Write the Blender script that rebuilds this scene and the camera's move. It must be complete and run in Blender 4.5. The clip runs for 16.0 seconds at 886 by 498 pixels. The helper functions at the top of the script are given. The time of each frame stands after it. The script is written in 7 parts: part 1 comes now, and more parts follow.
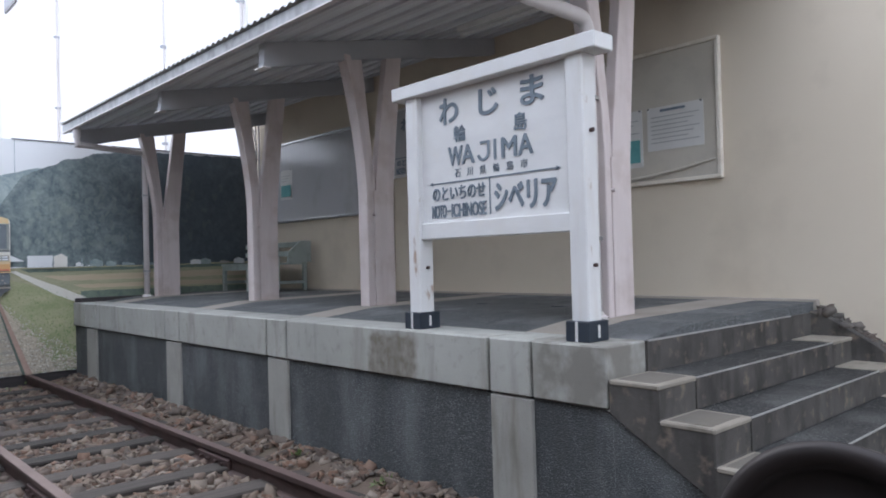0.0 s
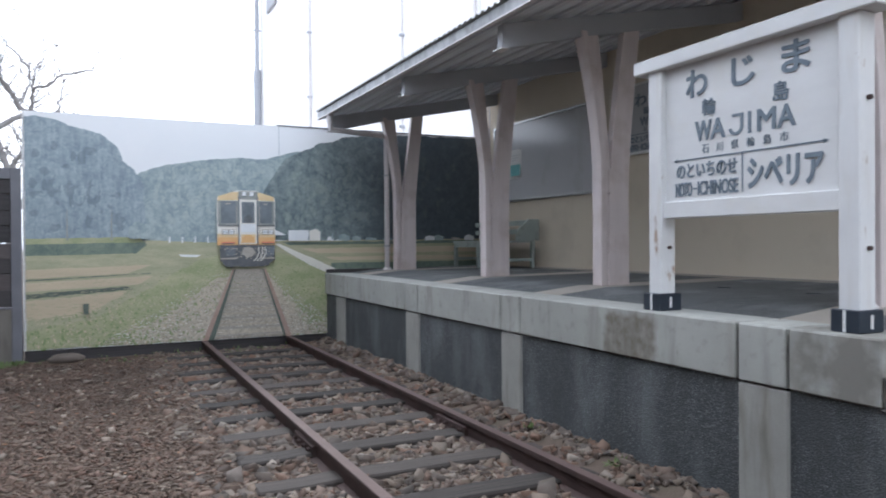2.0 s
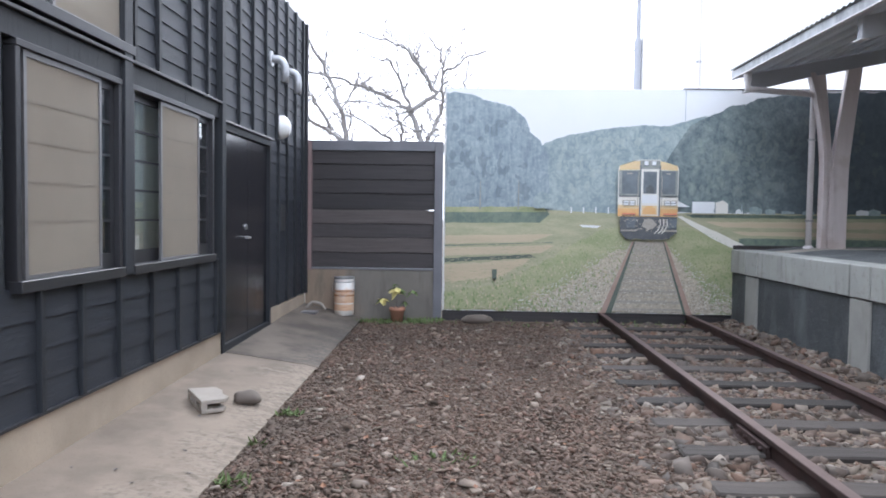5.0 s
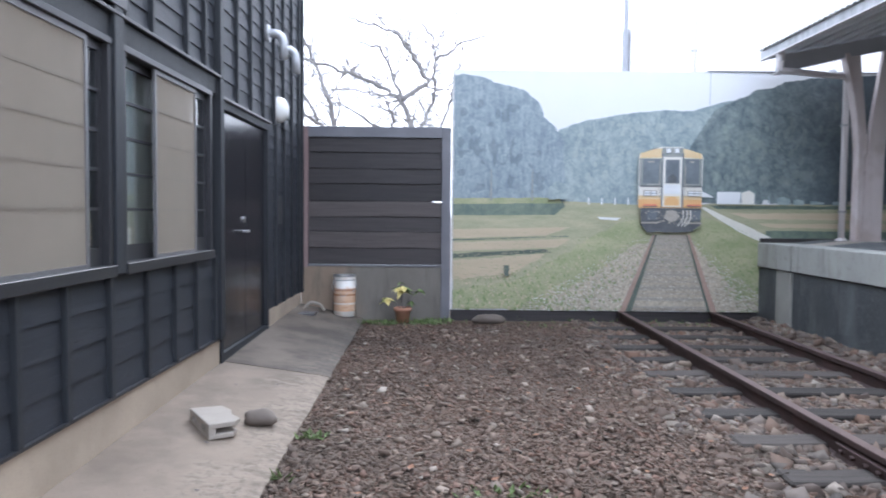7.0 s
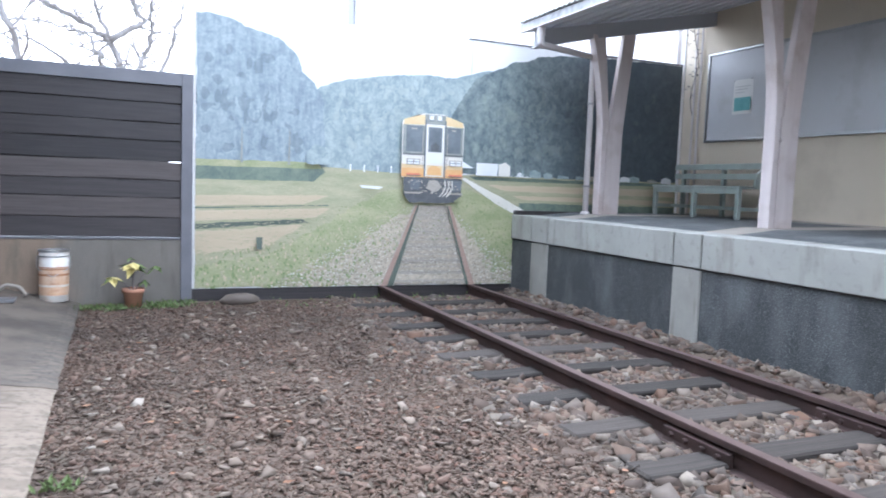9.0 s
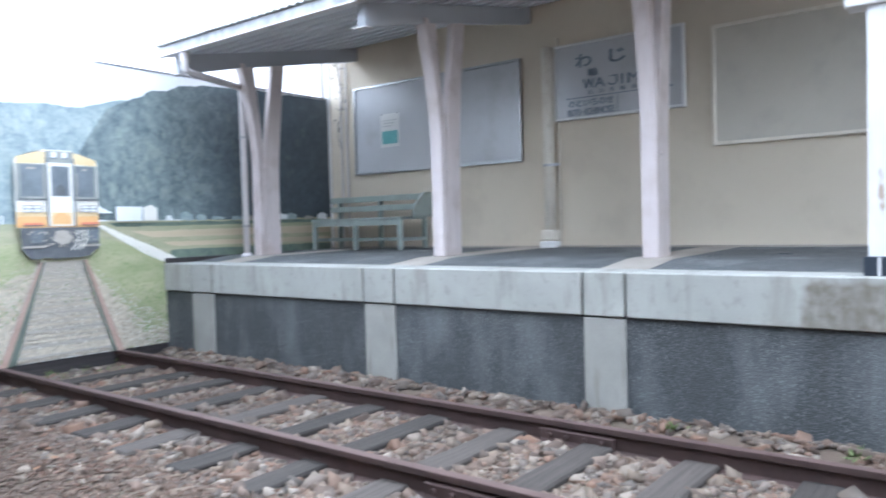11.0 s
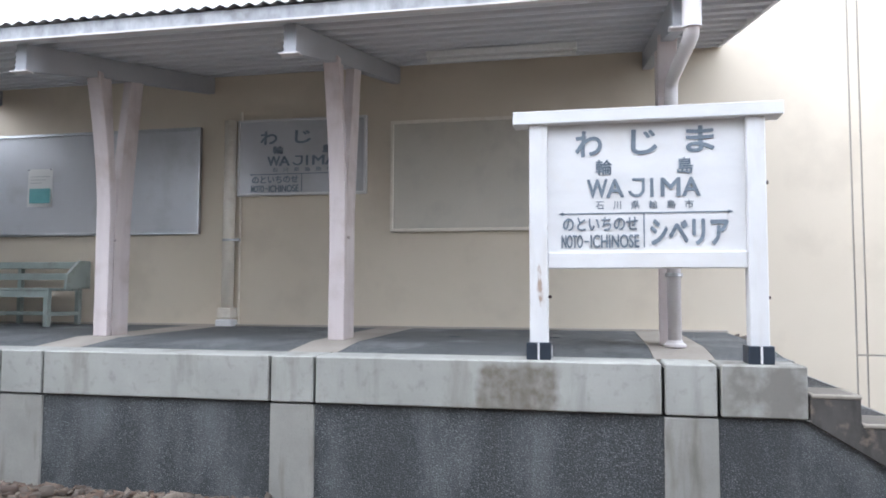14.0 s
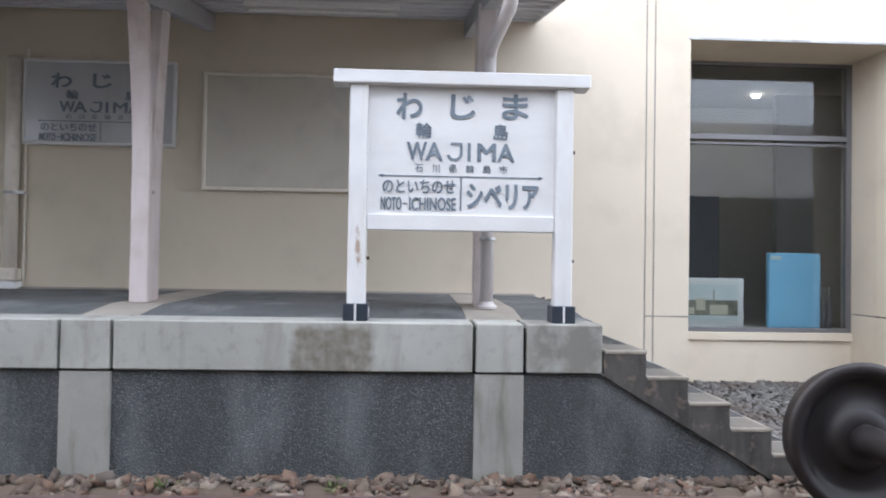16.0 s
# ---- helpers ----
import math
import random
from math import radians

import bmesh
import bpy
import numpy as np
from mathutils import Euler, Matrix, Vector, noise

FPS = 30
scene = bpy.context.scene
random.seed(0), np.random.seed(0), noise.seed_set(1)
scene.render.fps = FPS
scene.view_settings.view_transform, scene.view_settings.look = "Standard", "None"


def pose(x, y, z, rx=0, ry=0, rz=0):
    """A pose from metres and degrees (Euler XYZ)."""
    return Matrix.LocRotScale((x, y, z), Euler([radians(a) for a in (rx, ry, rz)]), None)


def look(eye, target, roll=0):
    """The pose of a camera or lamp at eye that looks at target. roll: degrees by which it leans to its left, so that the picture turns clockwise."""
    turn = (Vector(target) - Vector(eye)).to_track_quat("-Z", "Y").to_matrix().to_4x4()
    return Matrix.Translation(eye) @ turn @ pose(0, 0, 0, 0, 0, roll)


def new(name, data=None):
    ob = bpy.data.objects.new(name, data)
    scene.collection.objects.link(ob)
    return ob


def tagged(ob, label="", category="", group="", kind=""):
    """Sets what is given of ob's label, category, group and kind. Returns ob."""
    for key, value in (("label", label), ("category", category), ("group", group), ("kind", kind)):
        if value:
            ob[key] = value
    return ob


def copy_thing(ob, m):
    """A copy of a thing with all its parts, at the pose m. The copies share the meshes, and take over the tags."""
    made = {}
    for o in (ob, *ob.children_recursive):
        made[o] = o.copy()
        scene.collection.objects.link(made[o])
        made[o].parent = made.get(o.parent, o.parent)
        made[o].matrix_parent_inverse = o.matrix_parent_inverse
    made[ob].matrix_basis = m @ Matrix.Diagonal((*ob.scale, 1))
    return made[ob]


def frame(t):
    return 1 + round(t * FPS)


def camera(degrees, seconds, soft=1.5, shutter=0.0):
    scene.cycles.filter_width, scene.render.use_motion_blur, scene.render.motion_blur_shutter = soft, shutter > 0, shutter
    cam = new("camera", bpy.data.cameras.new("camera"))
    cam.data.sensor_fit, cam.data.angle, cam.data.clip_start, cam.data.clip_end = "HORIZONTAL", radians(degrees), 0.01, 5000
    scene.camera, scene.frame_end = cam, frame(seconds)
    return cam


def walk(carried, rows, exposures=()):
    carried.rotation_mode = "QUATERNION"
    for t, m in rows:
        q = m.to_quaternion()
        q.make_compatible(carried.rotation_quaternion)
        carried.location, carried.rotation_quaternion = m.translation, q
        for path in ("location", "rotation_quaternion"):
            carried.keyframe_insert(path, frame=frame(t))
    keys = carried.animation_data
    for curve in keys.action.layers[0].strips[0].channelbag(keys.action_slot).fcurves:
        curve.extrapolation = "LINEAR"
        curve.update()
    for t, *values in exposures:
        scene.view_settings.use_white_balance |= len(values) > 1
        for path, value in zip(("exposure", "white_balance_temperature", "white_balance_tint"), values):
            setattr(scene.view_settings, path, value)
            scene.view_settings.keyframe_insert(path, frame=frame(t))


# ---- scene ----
cam = camera(62.3, 16.0, soft=1.8, shutter=0.25)
PATH = [
    (0, (-2.886, -1.409, 1.347), (-1.533, 0.064, 1.376), -1.5),
    (0.5, (-2.899, -1.404, 1.34), (-1.62, 0.134, 1.366), -1.0),
    (1, (-2.927, -1.386, 1.343), (-1.75, 0.231, 1.358), -0.7),
    (1.5, (-2.959, -1.37, 1.335), (-1.915, 0.336, 1.341), -0.4),
    (2, (-2.994, -1.367, 1.338), (-2.132, 0.438, 1.321), -0.4),
    (2.5, (-3.003, -1.346, 1.32), (-2.354, 0.546, 1.287), -0.4),
    (3, (-3.072, -1.352, 1.309), (-2.609, 0.593, 1.254), -0.4),
    (3.5, (-3.15, -1.288, 1.316), (-2.854, 0.689, 1.235), -0.1),
    (4, (-3.295, -1.167, 1.308), (-3.175, 0.827, 1.214), 0.3),
    (4.5, (-3.391, -1.017, 1.275), (-3.396, 0.981, 1.183), 0.6),
    (4.7, (-3.396, -0.948, 1.291), (-3.45, 1.049, 1.202), 0.6),
    (6.8, (-3.862, -0.187, 1.227), (-3.957, 1.809, 1.141), 1.2),
    (7, (-3.888, -0.131, 1.232), (-3.881, 1.867, 1.135), 0.6),
    (7.5, (-4.033, 0.033, 1.219), (-3.875, 2.022, 1.085), 0.1),
    (8, (-4.16, 0.241, 1.182), (-3.817, 2.205, 1.021), 0.2),
    (8.5, (-4.264, 0.551, 1.183), (-3.77, 2.481, 0.998), 1.1),
    (8.7, (-4.292, 0.637, 1.209), (-3.672, 2.529, 1.029), 1.7),
    (10.8, (-4.495, 1.542, 1.242), (-3.045, 2.917, 1.156), -1.0),
    (11, (-4.438, 1.571, 1.251), (-2.856, 2.792, 1.186), -1.5),
    (11.5, (-4.374, 1.651, 1.285), (-2.54, 2.448, 1.269), -1.0),
    (12, (-4.402, 1.752, 1.309), (-2.476, 2.289, 1.334), -0.5),
    (12.5, (-4.414, 1.748, 1.31), (-2.461, 2.176, 1.364), -0.1),
    (13, (-4.413, 1.763, 1.328), (-2.453, 2.153, 1.408), 0.0),
    (13.5, (-4.431, 1.775, 1.323), (-2.471, 2.16, 1.428), 0.2),
    (14, (-4.436, 1.788, 1.314), (-2.48, 2.188, 1.437), 0.2),
    (14.5, (-4.426, 1.779, 1.326), (-2.463, 2.139, 1.448), 0.2),
    (15, (-4.41, 1.772, 1.311), (-2.428, 2.011, 1.423), 0.3),
    (15.5, (-4.403, 1.759, 1.305), (-2.406, 1.848, 1.377), 0.7),
    (16, (-4.379, 1.776, 1.277), (-2.381, 1.692, 1.315), 0.9),
]
EXPOSURES = [(0, 0.82, 5800, 12), (1.5, 0.8, 5800, 11), (3.5, 0.95, 5650, 9), (4.7, 1.16, 5750, 11), (6.8, 1.21, 5550, 12), (7.5, 1.39, 5550, 12), (8.7, 1.71, 5500, 11), (11, 2.03, 5400, 8), (12.5, 1.78, 5600, 9), (14, 1.65, 5850, 11), (16, 1.44, 5900, 12)]
walk(cam, [(t, look(eye, target, roll)) for t, eye, target, roll in PATH], EXPOSURES)

# ---- world, sun, exposure ----
SUN_EL, SUN_AZ = radians(40), radians(3)
world = bpy.data.worlds.new("overcast_sky")
scene.world = world
world.use_nodes = True
wn, wl = world.node_tree.nodes, world.node_tree.links
wn.clear()
w_out = wn.new("ShaderNodeOutputWorld")
w_bg = wn.new("ShaderNodeBackground")
w_sky = wn.new("ShaderNodeTexSky")
w_sky.sky_type = 'NISHITA'
w_sky.sun_disc = False
w_sky.sun_elevation = SUN_EL
w_sky.sun_rotation = SUN_AZ
w_sky.dust_density = 6.0
w_mix = wn.new("ShaderNodeMix")
w_mix.data_type = 'RGBA'
w_mix.inputs[0].default_value = 0.78
w_mix.inputs[7].default_value = (14.5, 14.9, 15.6, 1)
wl.new(w_sky.outputs[0], w_mix.inputs[6])
wl.new(w_mix.outputs[2], w_bg.inputs[0])
w_bg.inputs[1].default_value = 0.115
wl.new(w_bg.outputs[0], w_out.inputs[0])

sun_data = bpy.data.lights.new("sun", 'SUN')
sun_data.energy, sun_data.angle, sun_data.color = 0.8, radians(25), (1.0, 0.96, 0.9)
sun = new("sun", sun_data)
sun.matrix_world = look((1.5, 30, 25), (0, 0, 0))


# ---- materials ----
def rgba(c):
    return (c[0], c[1], c[2], 1)


class Nodes:
    """A small helper to write node trees."""

    def __init__(self, name):
        self.m = bpy.data.materials.new(name)
        self.m.use_nodes = True
        self.n, self.l = self.m.node_tree.nodes, self.m.node_tree.links
        self.b = self.n["Principled BSDF"]
        self.pos = self.n.new("ShaderNodeNewGeometry").outputs["Position"]

    def put(self, sock, v):
        if isinstance(v, bpy.types.NodeSocket):
            self.l.new(v, sock)
        else:
            sock.default_value = v

    def scaled(self, sx, sy, sz):
        k = self.n.new("ShaderNodeVectorMath")
        k.operation = 'MULTIPLY'
        self.l.new(self.pos, k.inputs[0])
        k.inputs[1].default_value = (sx, sy, sz)
        return k.outputs[0]

    def noise(self, scale, detail=4.0, vec=None, rough=0.55):
        k = self.n.new("ShaderNodeTexNoise")
        k.inputs["Scale"].default_value = scale
        k.inputs["Detail"].default_value = detail
        k.inputs["Roughness"].default_value = rough
        self.l.new(vec or self.pos, k.inputs["Vector"])
        return k.outputs[0]

    def voronoi(self, scale, out="Color", vec=None):
        k = self.n.new("ShaderNodeTexVoronoi")
        k.inputs["Scale"].default_value = scale
        self.l.new(vec or self.pos, k.inputs["Vector"])
        return k.outputs[out]

    def ramp(self, v, stops):
        k = self.n.new("ShaderNodeValToRGB")
        e = k.color_ramp.elements
        while len(e) < len(stops):
            e.new(0.5)
        for el, (p, c) in zip(e, stops):
            el.position, el.color = p, rgba(c) if len(c) == 3 else c
        self.put(k.inputs[0], v)
        return k.outputs[0]

    def span(self, v, lo, hi):
        k = self.n.new("ShaderNodeMapRange")
        self.put(k.inputs[0], v)
        k.inputs[1].default_value, k.inputs[2].default_value = lo, hi
        return k.outputs[0]

    def math(self, op, a, b=0.0):
        k = self.n.new("ShaderNodeMath")
        k.operation = op
        self.put(k.inputs[0], a)
        self.put(k.inputs[1], b)
        return k.outputs[0]

    def mix(self, f, a, b, mode='MIX'):
        k = self.n.new("ShaderNodeMix")
        k.data_type, k.blend_type = 'RGBA', mode
        self.put(k.inputs[0], f)
        self.put(k.inputs[6], rgba(a) if isinstance(a, tuple) else a)
        self.put(k.inputs[7], rgba(b) if isinstance(b, tuple) else b)
        return k.outputs[2]

    def axes(self):
        k = self.n.new("ShaderNodeSeparateXYZ")
        self.l.new(self.pos, k.inputs[0])
        return k.outputs

    def obrandom(self):
        return self.n.new("ShaderNodeObjectInfo").outputs["Random"]

    def island(self):
        return self.n.new("ShaderNodeNewGeometry").outputs["Random Per Island"]

    def done(self, color, rough=0.7, metal=0.0, bump=None, strength=0.2, dist=0.004):
        self.put(self.b.inputs["Base Color"], rgba(color) if isinstance(color, tuple) else color)
        self.put(self.b.inputs["Roughness"], rough)
        self.b.inputs["Metallic"].default_value = metal
        if bump is not None:
            k = self.n.new("ShaderNodeBump")
            k.inputs["Strength"].default_value = strength
            k.inputs["Distance"].default_value = dist
            self.put(k.inputs["Height"], bump)
            self.l.new(k.outputs[0], self.b.inputs["Normal"])
        return self.m


def mixed(name, c1, c2, big=1.5, fine=40.0, rough=0.7, metal=0.0, strength=0.2, dist=0.003, stretch=None, grime=None, vary=0.0):
    """A surface of two tones with coarse variation, fine grain and relief; grime is a third tone in blotches."""
    k = Nodes(name)
    vec = k.scaled(*stretch) if stretch else None
    g = k.noise(fine, 5, vec)
    f = k.math('ADD', k.math('MULTIPLY', k.span(k.noise(big, 4, vec), 0.3, 0.7), 0.65), k.math('MULTIPLY', g, 0.35))
    if vary:
        f = k.math('ADD', f, k.math('MULTIPLY', k.math('SUBTRACT', k.obrandom(), 0.5), vary))
    c = k.mix(f, c1, c2)
    if grime:
        c = k.mix(k.math('MULTIPLY', k.span(k.noise(big * 2.3, 6), 0.52, 0.72), 0.6), c, grime)
    r = k.math('ADD', rough - 0.08, k.math('MULTIPLY', g, 0.16))
    return k.done(c, r, metal, g, strength, dist)


def plain(name, c, rough=0.5, metal=0.0):
    k = Nodes(name)
    g = k.noise(25, 4)
    return k.done(k.mix(g, tuple(v * 0.88 for v in c), tuple(min(1, v * 1.1) for v in c)), rough, metal, g, 0.05, 0.002)


def concrete(name, base, stain=True):
    k = Nodes(name)
    g = k.noise(60, 6)
    c = k.mix(k.span(k.noise(2.2, 6), 0.3, 0.7), tuple(v * 0.8 for v in base), tuple(v * 1.12 for v in base))
    c = k.mix(k.math('MULTIPLY', g, 0.35), c, tuple(v * 0.55 for v in base))
    if stain:
        run = k.noise(5.0, 6, k.scaled(1, 1.6, 0.25))
        c = k.mix(k.math('MULTIPLY', k.span(run, 0.54, 0.7), 0.65), c, (0.13, 0.115, 0.09))
    pits = k.span(k.noise(160, 2), 0.62, 0.75)
    return k.done(k.mix(k.math('MULTIPLY', pits, 0.4), c, (0.1, 0.095, 0.085)), 0.85, 0, k.math('SUBTRACT', g, pits), 0.25, 0.003)


def capstone_material():
    k = Nodes("edge_concrete")
    base = (0.375, 0.375, 0.342)
    g = k.noise(60, 6)
    c = k.mix(k.span(k.noise(1.8, 6), 0.3, 0.7), tuple(v * 0.84 for v in base), tuple(v * 1.1 for v in base))
    c = k.mix(k.math('MULTIPLY', g, 0.25), c, tuple(v * 0.6 for v in base))
    c = k.mix(k.math('MULTIPLY', k.span(k.noise(3.2, 7, k.scaled(1, 1.4, 0.3)), 0.56, 0.72), 0.55), c, (0.16, 0.14, 0.11))
    c = k.mix(k.math('MULTIPLY', k.span(k.noise(14, 6), 0.55, 0.7), 0.4), c, (0.2, 0.195, 0.17))
    c = k.mix(k.math('MULTIPLY', k.span(k.noise(3.1, 7, k.scaled(1, 1.7, 0.3)), 0.57, 0.72), 0.45), c, (0.14, 0.135, 0.115))
    # the damp patch below the name board's post
    a = k.axes()
    wob = k.math('MULTIPLY', k.math('SUBTRACT', k.noise(9, 5), 0.5), 0.12)
    y = k.math('ADD', a[1], wob)
    box_y = k.math('MULTIPLY', k.span(y, 1.97, 2.03), k.span(y, 2.5, 2.44))
    patch = k.math('MULTIPLY', box_y, k.span(k.math('ADD', a[2], wob), 0.91, 0.86))
    c = k.mix(k.math('MULTIPLY', patch, k.math('ADD', 0.5, k.math('MULTIPLY', k.span(k.noise(16, 6), 0.35, 0.65), 0.45))), c, (0.15, 0.13, 0.1))
    # darker first block at the top of the stairs
    c = k.mix(k.math('MULTIPLY', k.math('MULTIPLY', k.span(k.math('ADD', a[1], wob), 1.1, 1.0), k.span(k.noise(6, 5), 0.3, 0.55)), 0.75), c, (0.15, 0.135, 0.115))
    return k.done(c, 0.85, 0, g, 0.25, 0.003)


def aggregate(name, lo, hi, scale=95, flat=0.3):
    k = Nodes(name)
    v = k.voronoi(scale)
    d = k.voronoi(scale, "Distance")
    stones = k.ramp(k.math('ADD', v, 0.0), [(0.0, tuple(c * 0.5 for c in lo)), (0.45, lo), (0.8, hi), (1.0, tuple(min(1, c * 1.7) for c in hi))])
    c = k.mix(k.span(d, 0.25, 0.6), stones, tuple(c * 0.35 for c in lo))
    c = k.mix(flat, c, tuple(x * 0.9 for x in lo))
    c = k.mix(k.math('MULTIPLY', k.span(k.noise(1.6, 6), 0.4, 0.7), 0.6), c, tuple(x * 0.5 for x in lo))
    c = k.mix(k.math('MULTIPLY', k.span(k.noise(2.3, 7, k.scaled(1, 1, 0.4)), 0.5, 0.75), 0.3), c, tuple(min(1, x * 1.5) for x in hi))
    c = k.mix(k.math('MULTIPLY', k.span(k.noise(3.0, 6, k.scaled(1, 2.2, 0.22)), 0.55, 0.7), 0.5), c, (0.05, 0.05, 0.05))
    return k.done(c, 0.8, 0, k.math('SUBTRACT', 1.0, d), 0.5, 0.006)


def stone_material(name, tones):
    k = Nodes(name)
    c = k.ramp(k.island(), [(i / (len(tones) - 1), t) for i, t in enumerate(tones)])
    c = k.mix(k.math('MULTIPLY', k.span(k.noise(0.9, 5), 0.46, 0.68), 0.6), c, (0.07, 0.058, 0.046))
    c = k.mix(k.math('MULTIPLY', k.span(k.noise(1.7, 5), 0.48, 0.66), 0.45), c, (0.16, 0.105, 0.074))
    g = k.noise(70, 5)
    c = k.mix(k.math('MULTIPLY', g, 0.4), c, (0.06, 0.044, 0.034))
    return k.done(c, 0.9, 0, g, 0.4, 0.004)


def glass_material(name, tint=(0.9, 0.95, 0.95)):
    k = Nodes(name)
    k.b.inputs["Transmission Weight"].default_value = 1.0
    k.b.inputs["IOR"].default_value = 1.45
    return k.done(tint, 0.02)


def planks_material(name, c1, c2, along, rough):
    k = Nodes(name)
    st = {'x': (0.5, 14, 14), 'y': (14, 0.5, 14), 'z': (14, 14, 0.5)}[along]
    g = k.noise(3.0, 7, k.scaled(*st), 0.65)
    f = k.math('ADD', k.math('MULTIPLY', k.span(g, 0.3, 0.7), 0.7), k.math('MULTIPLY', k.math('SUBTRACT', k.obrandom(), 0.4), 0.6))
    c = k.mix(f, c1, c2)
    crack = k.span(k.noise(6.0, 8, k.scaled(*st), 0.7), 0.6, 0.68)
    c = k.mix(k.math('MULTIPLY', crack, 0.75), c, tuple(v * 0.35 for v in c1))
    return k.done(c, k.math('ADD', rough, k.math('MULTIPLY', g, 0.15)), 0, k.math('SUBTRACT', g, crack), 0.5, 0.006)


MAT = {}
MAT["earth"] = mixed("earth", (0.085, 0.062, 0.046), (0.14, 0.103, 0.077), 0.9, 55, 0.95, 0, 0.7, 0.012, grime=(0.075, 0.075, 0.045))
MAT["cap"] = capstone_material()
MAT["pilaster"] = concrete("pilaster_concrete", (0.335, 0.325, 0.295))
def weathered():
    k = Nodes("weathered_concrete")
    g = k.noise(55, 6)
    c = k.mix(k.span(k.noise(3.0, 6), 0.3, 0.7), (0.05, 0.046, 0.042), (0.11, 0.102, 0.092))
    c = k.mix(k.math('MULTIPLY', k.span(k.noise(7, 6, k.scaled(1, 1.6, 0.3)), 0.5, 0.68), 0.75), c, (0.03, 0.027, 0.025))
    c = k.mix(k.math('MULTIPLY', k.span(k.noise(11, 6), 0.56, 0.7), 0.7), c, (0.22, 0.175, 0.13))
    return k.done(c, 0.9, 0, g, 0.4, 0.005)


MAT["stringer"] = weathered()
MAT["steptop"] = concrete("worn_pale_concrete", (0.29, 0.26, 0.215))
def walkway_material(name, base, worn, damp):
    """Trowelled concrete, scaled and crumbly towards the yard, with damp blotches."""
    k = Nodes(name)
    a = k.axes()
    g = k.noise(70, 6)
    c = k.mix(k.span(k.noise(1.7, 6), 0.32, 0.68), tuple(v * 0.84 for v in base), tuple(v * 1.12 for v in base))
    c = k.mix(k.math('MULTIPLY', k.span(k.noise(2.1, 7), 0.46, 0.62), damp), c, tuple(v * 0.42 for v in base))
    wob = k.math('MULTIPLY', k.math('SUBTRACT', k.noise(2.6, 6), 0.5), 0.9)
    side = k.span(k.math('ADD', a[0], wob), -5.12, -4.9)
    flake = k.math('MULTIPLY', side, k.span(k.noise(13, 7, k.scaled(0.7, 1.5, 1)), 0.45, 0.56))
    c = k.mix(k.math('MULTIPLY', flake, 0.75), c, worn)
    c = k.mix(k.math('MULTIPLY', side, k.math('MULTIPLY', k.span(k.noise(24, 6), 0.5, 0.66), 0.6)), c, tuple(v * 0.4 for v in base))
    c = k.mix(k.math('MULTIPLY', k.span(k.noise(38, 5), 0.6, 0.72), 0.35), c, tuple(v * 0.5 for v in base))
    return k.done(c, 0.88, 0, k.math('ADD', g, k.math('MULTIPLY', flake, -1.5)), 0.4, 0.004)


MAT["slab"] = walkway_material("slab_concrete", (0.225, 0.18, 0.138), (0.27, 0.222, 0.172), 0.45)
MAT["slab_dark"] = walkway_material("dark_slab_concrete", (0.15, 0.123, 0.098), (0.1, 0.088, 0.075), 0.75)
MAT["strip"] = concrete("strip_concrete", (0.4, 0.36, 0.31), False)
MAT["panel"] = aggregate("washed_aggregate", (0.1, 0.108, 0.112), (0.215, 0.225, 0.23), 115, 0.15)
MAT["deck"] = aggregate("deck_asphalt", (0.17, 0.18, 0.182), (0.3, 0.31, 0.31), 150, 0.15)
MAT["tread"] = aggregate("step_asphalt", (0.04, 0.04, 0.04), (0.17, 0.17, 0.165), 100, 0.0)
MAT["step_inset"] = concrete("worn_grey_concrete", (0.165, 0.148, 0.125))
MAT["nosing"] = mixed("worn_bright_nosing", (0.2, 0.19, 0.18), (0.48, 0.47, 0.45), 5, 50, 0.5, 0.1)
MAT["joint"] = plain("joint_black", (0.025, 0.024, 0.023), 0.9)
MAT["plaster"] = mixed("cream_plaster", (0.62, 0.545, 0.43), (0.68, 0.6, 0.48), 0.9, 120, 0.85, 0, 0.12, 0.002, grime=(0.55, 0.48, 0.38))
MAT["white_plaster"] = mixed("white_plaster", (0.8, 0.79, 0.78), (0.86, 0.85, 0.84), 0.7, 80, 0.85, 0, 0.1, 0.002)
MAT["post"] = mixed("pinkish_white_paint", (0.56, 0.49, 0.475), (0.68, 0.61, 0.59), 1.6, 50, 0.6, 0, 0.15, 0.002, (8, 8, 0.8), (0.45, 0.37, 0.33))
MAT["sign_white"] = mixed("white_painted_wood", (0.64, 0.635, 0.63), (0.72, 0.715, 0.705), 2.0, 30, 0.5, 0, 0.15, 0.002, (6, 2, 6), (0.66, 0.64, 0.6))
k = Nodes("flaking_white_post")
c = k.mix(k.span(k.noise(3, 6), 0.3, 0.7), (0.63, 0.625, 0.62), (0.72, 0.715, 0.7))
flake = k.span(k.noise(7, 7, k.scaled(1.2, 1.2, 0.45)), 0.64, 0.69)
c = k.mix(k.math('MULTIPLY', k.span(k.noise(5, 6, k.scaled(3, 3, 0.4)), 0.52, 0.72), 0.35), c, (0.5, 0.45, 0.38))
MAT["sign_post"] = k.done(k.mix(k.math('MULTIPLY', flake, 0.8), c, (0.3, 0.19, 0.11)), 0.55, 0, flake, 0.3, 0.003)
MAT["ink"] = mixed("faded_blue_black_ink", (0.1, 0.13, 0.165), (0.21, 0.25, 0.29), 9, 60, 0.6)
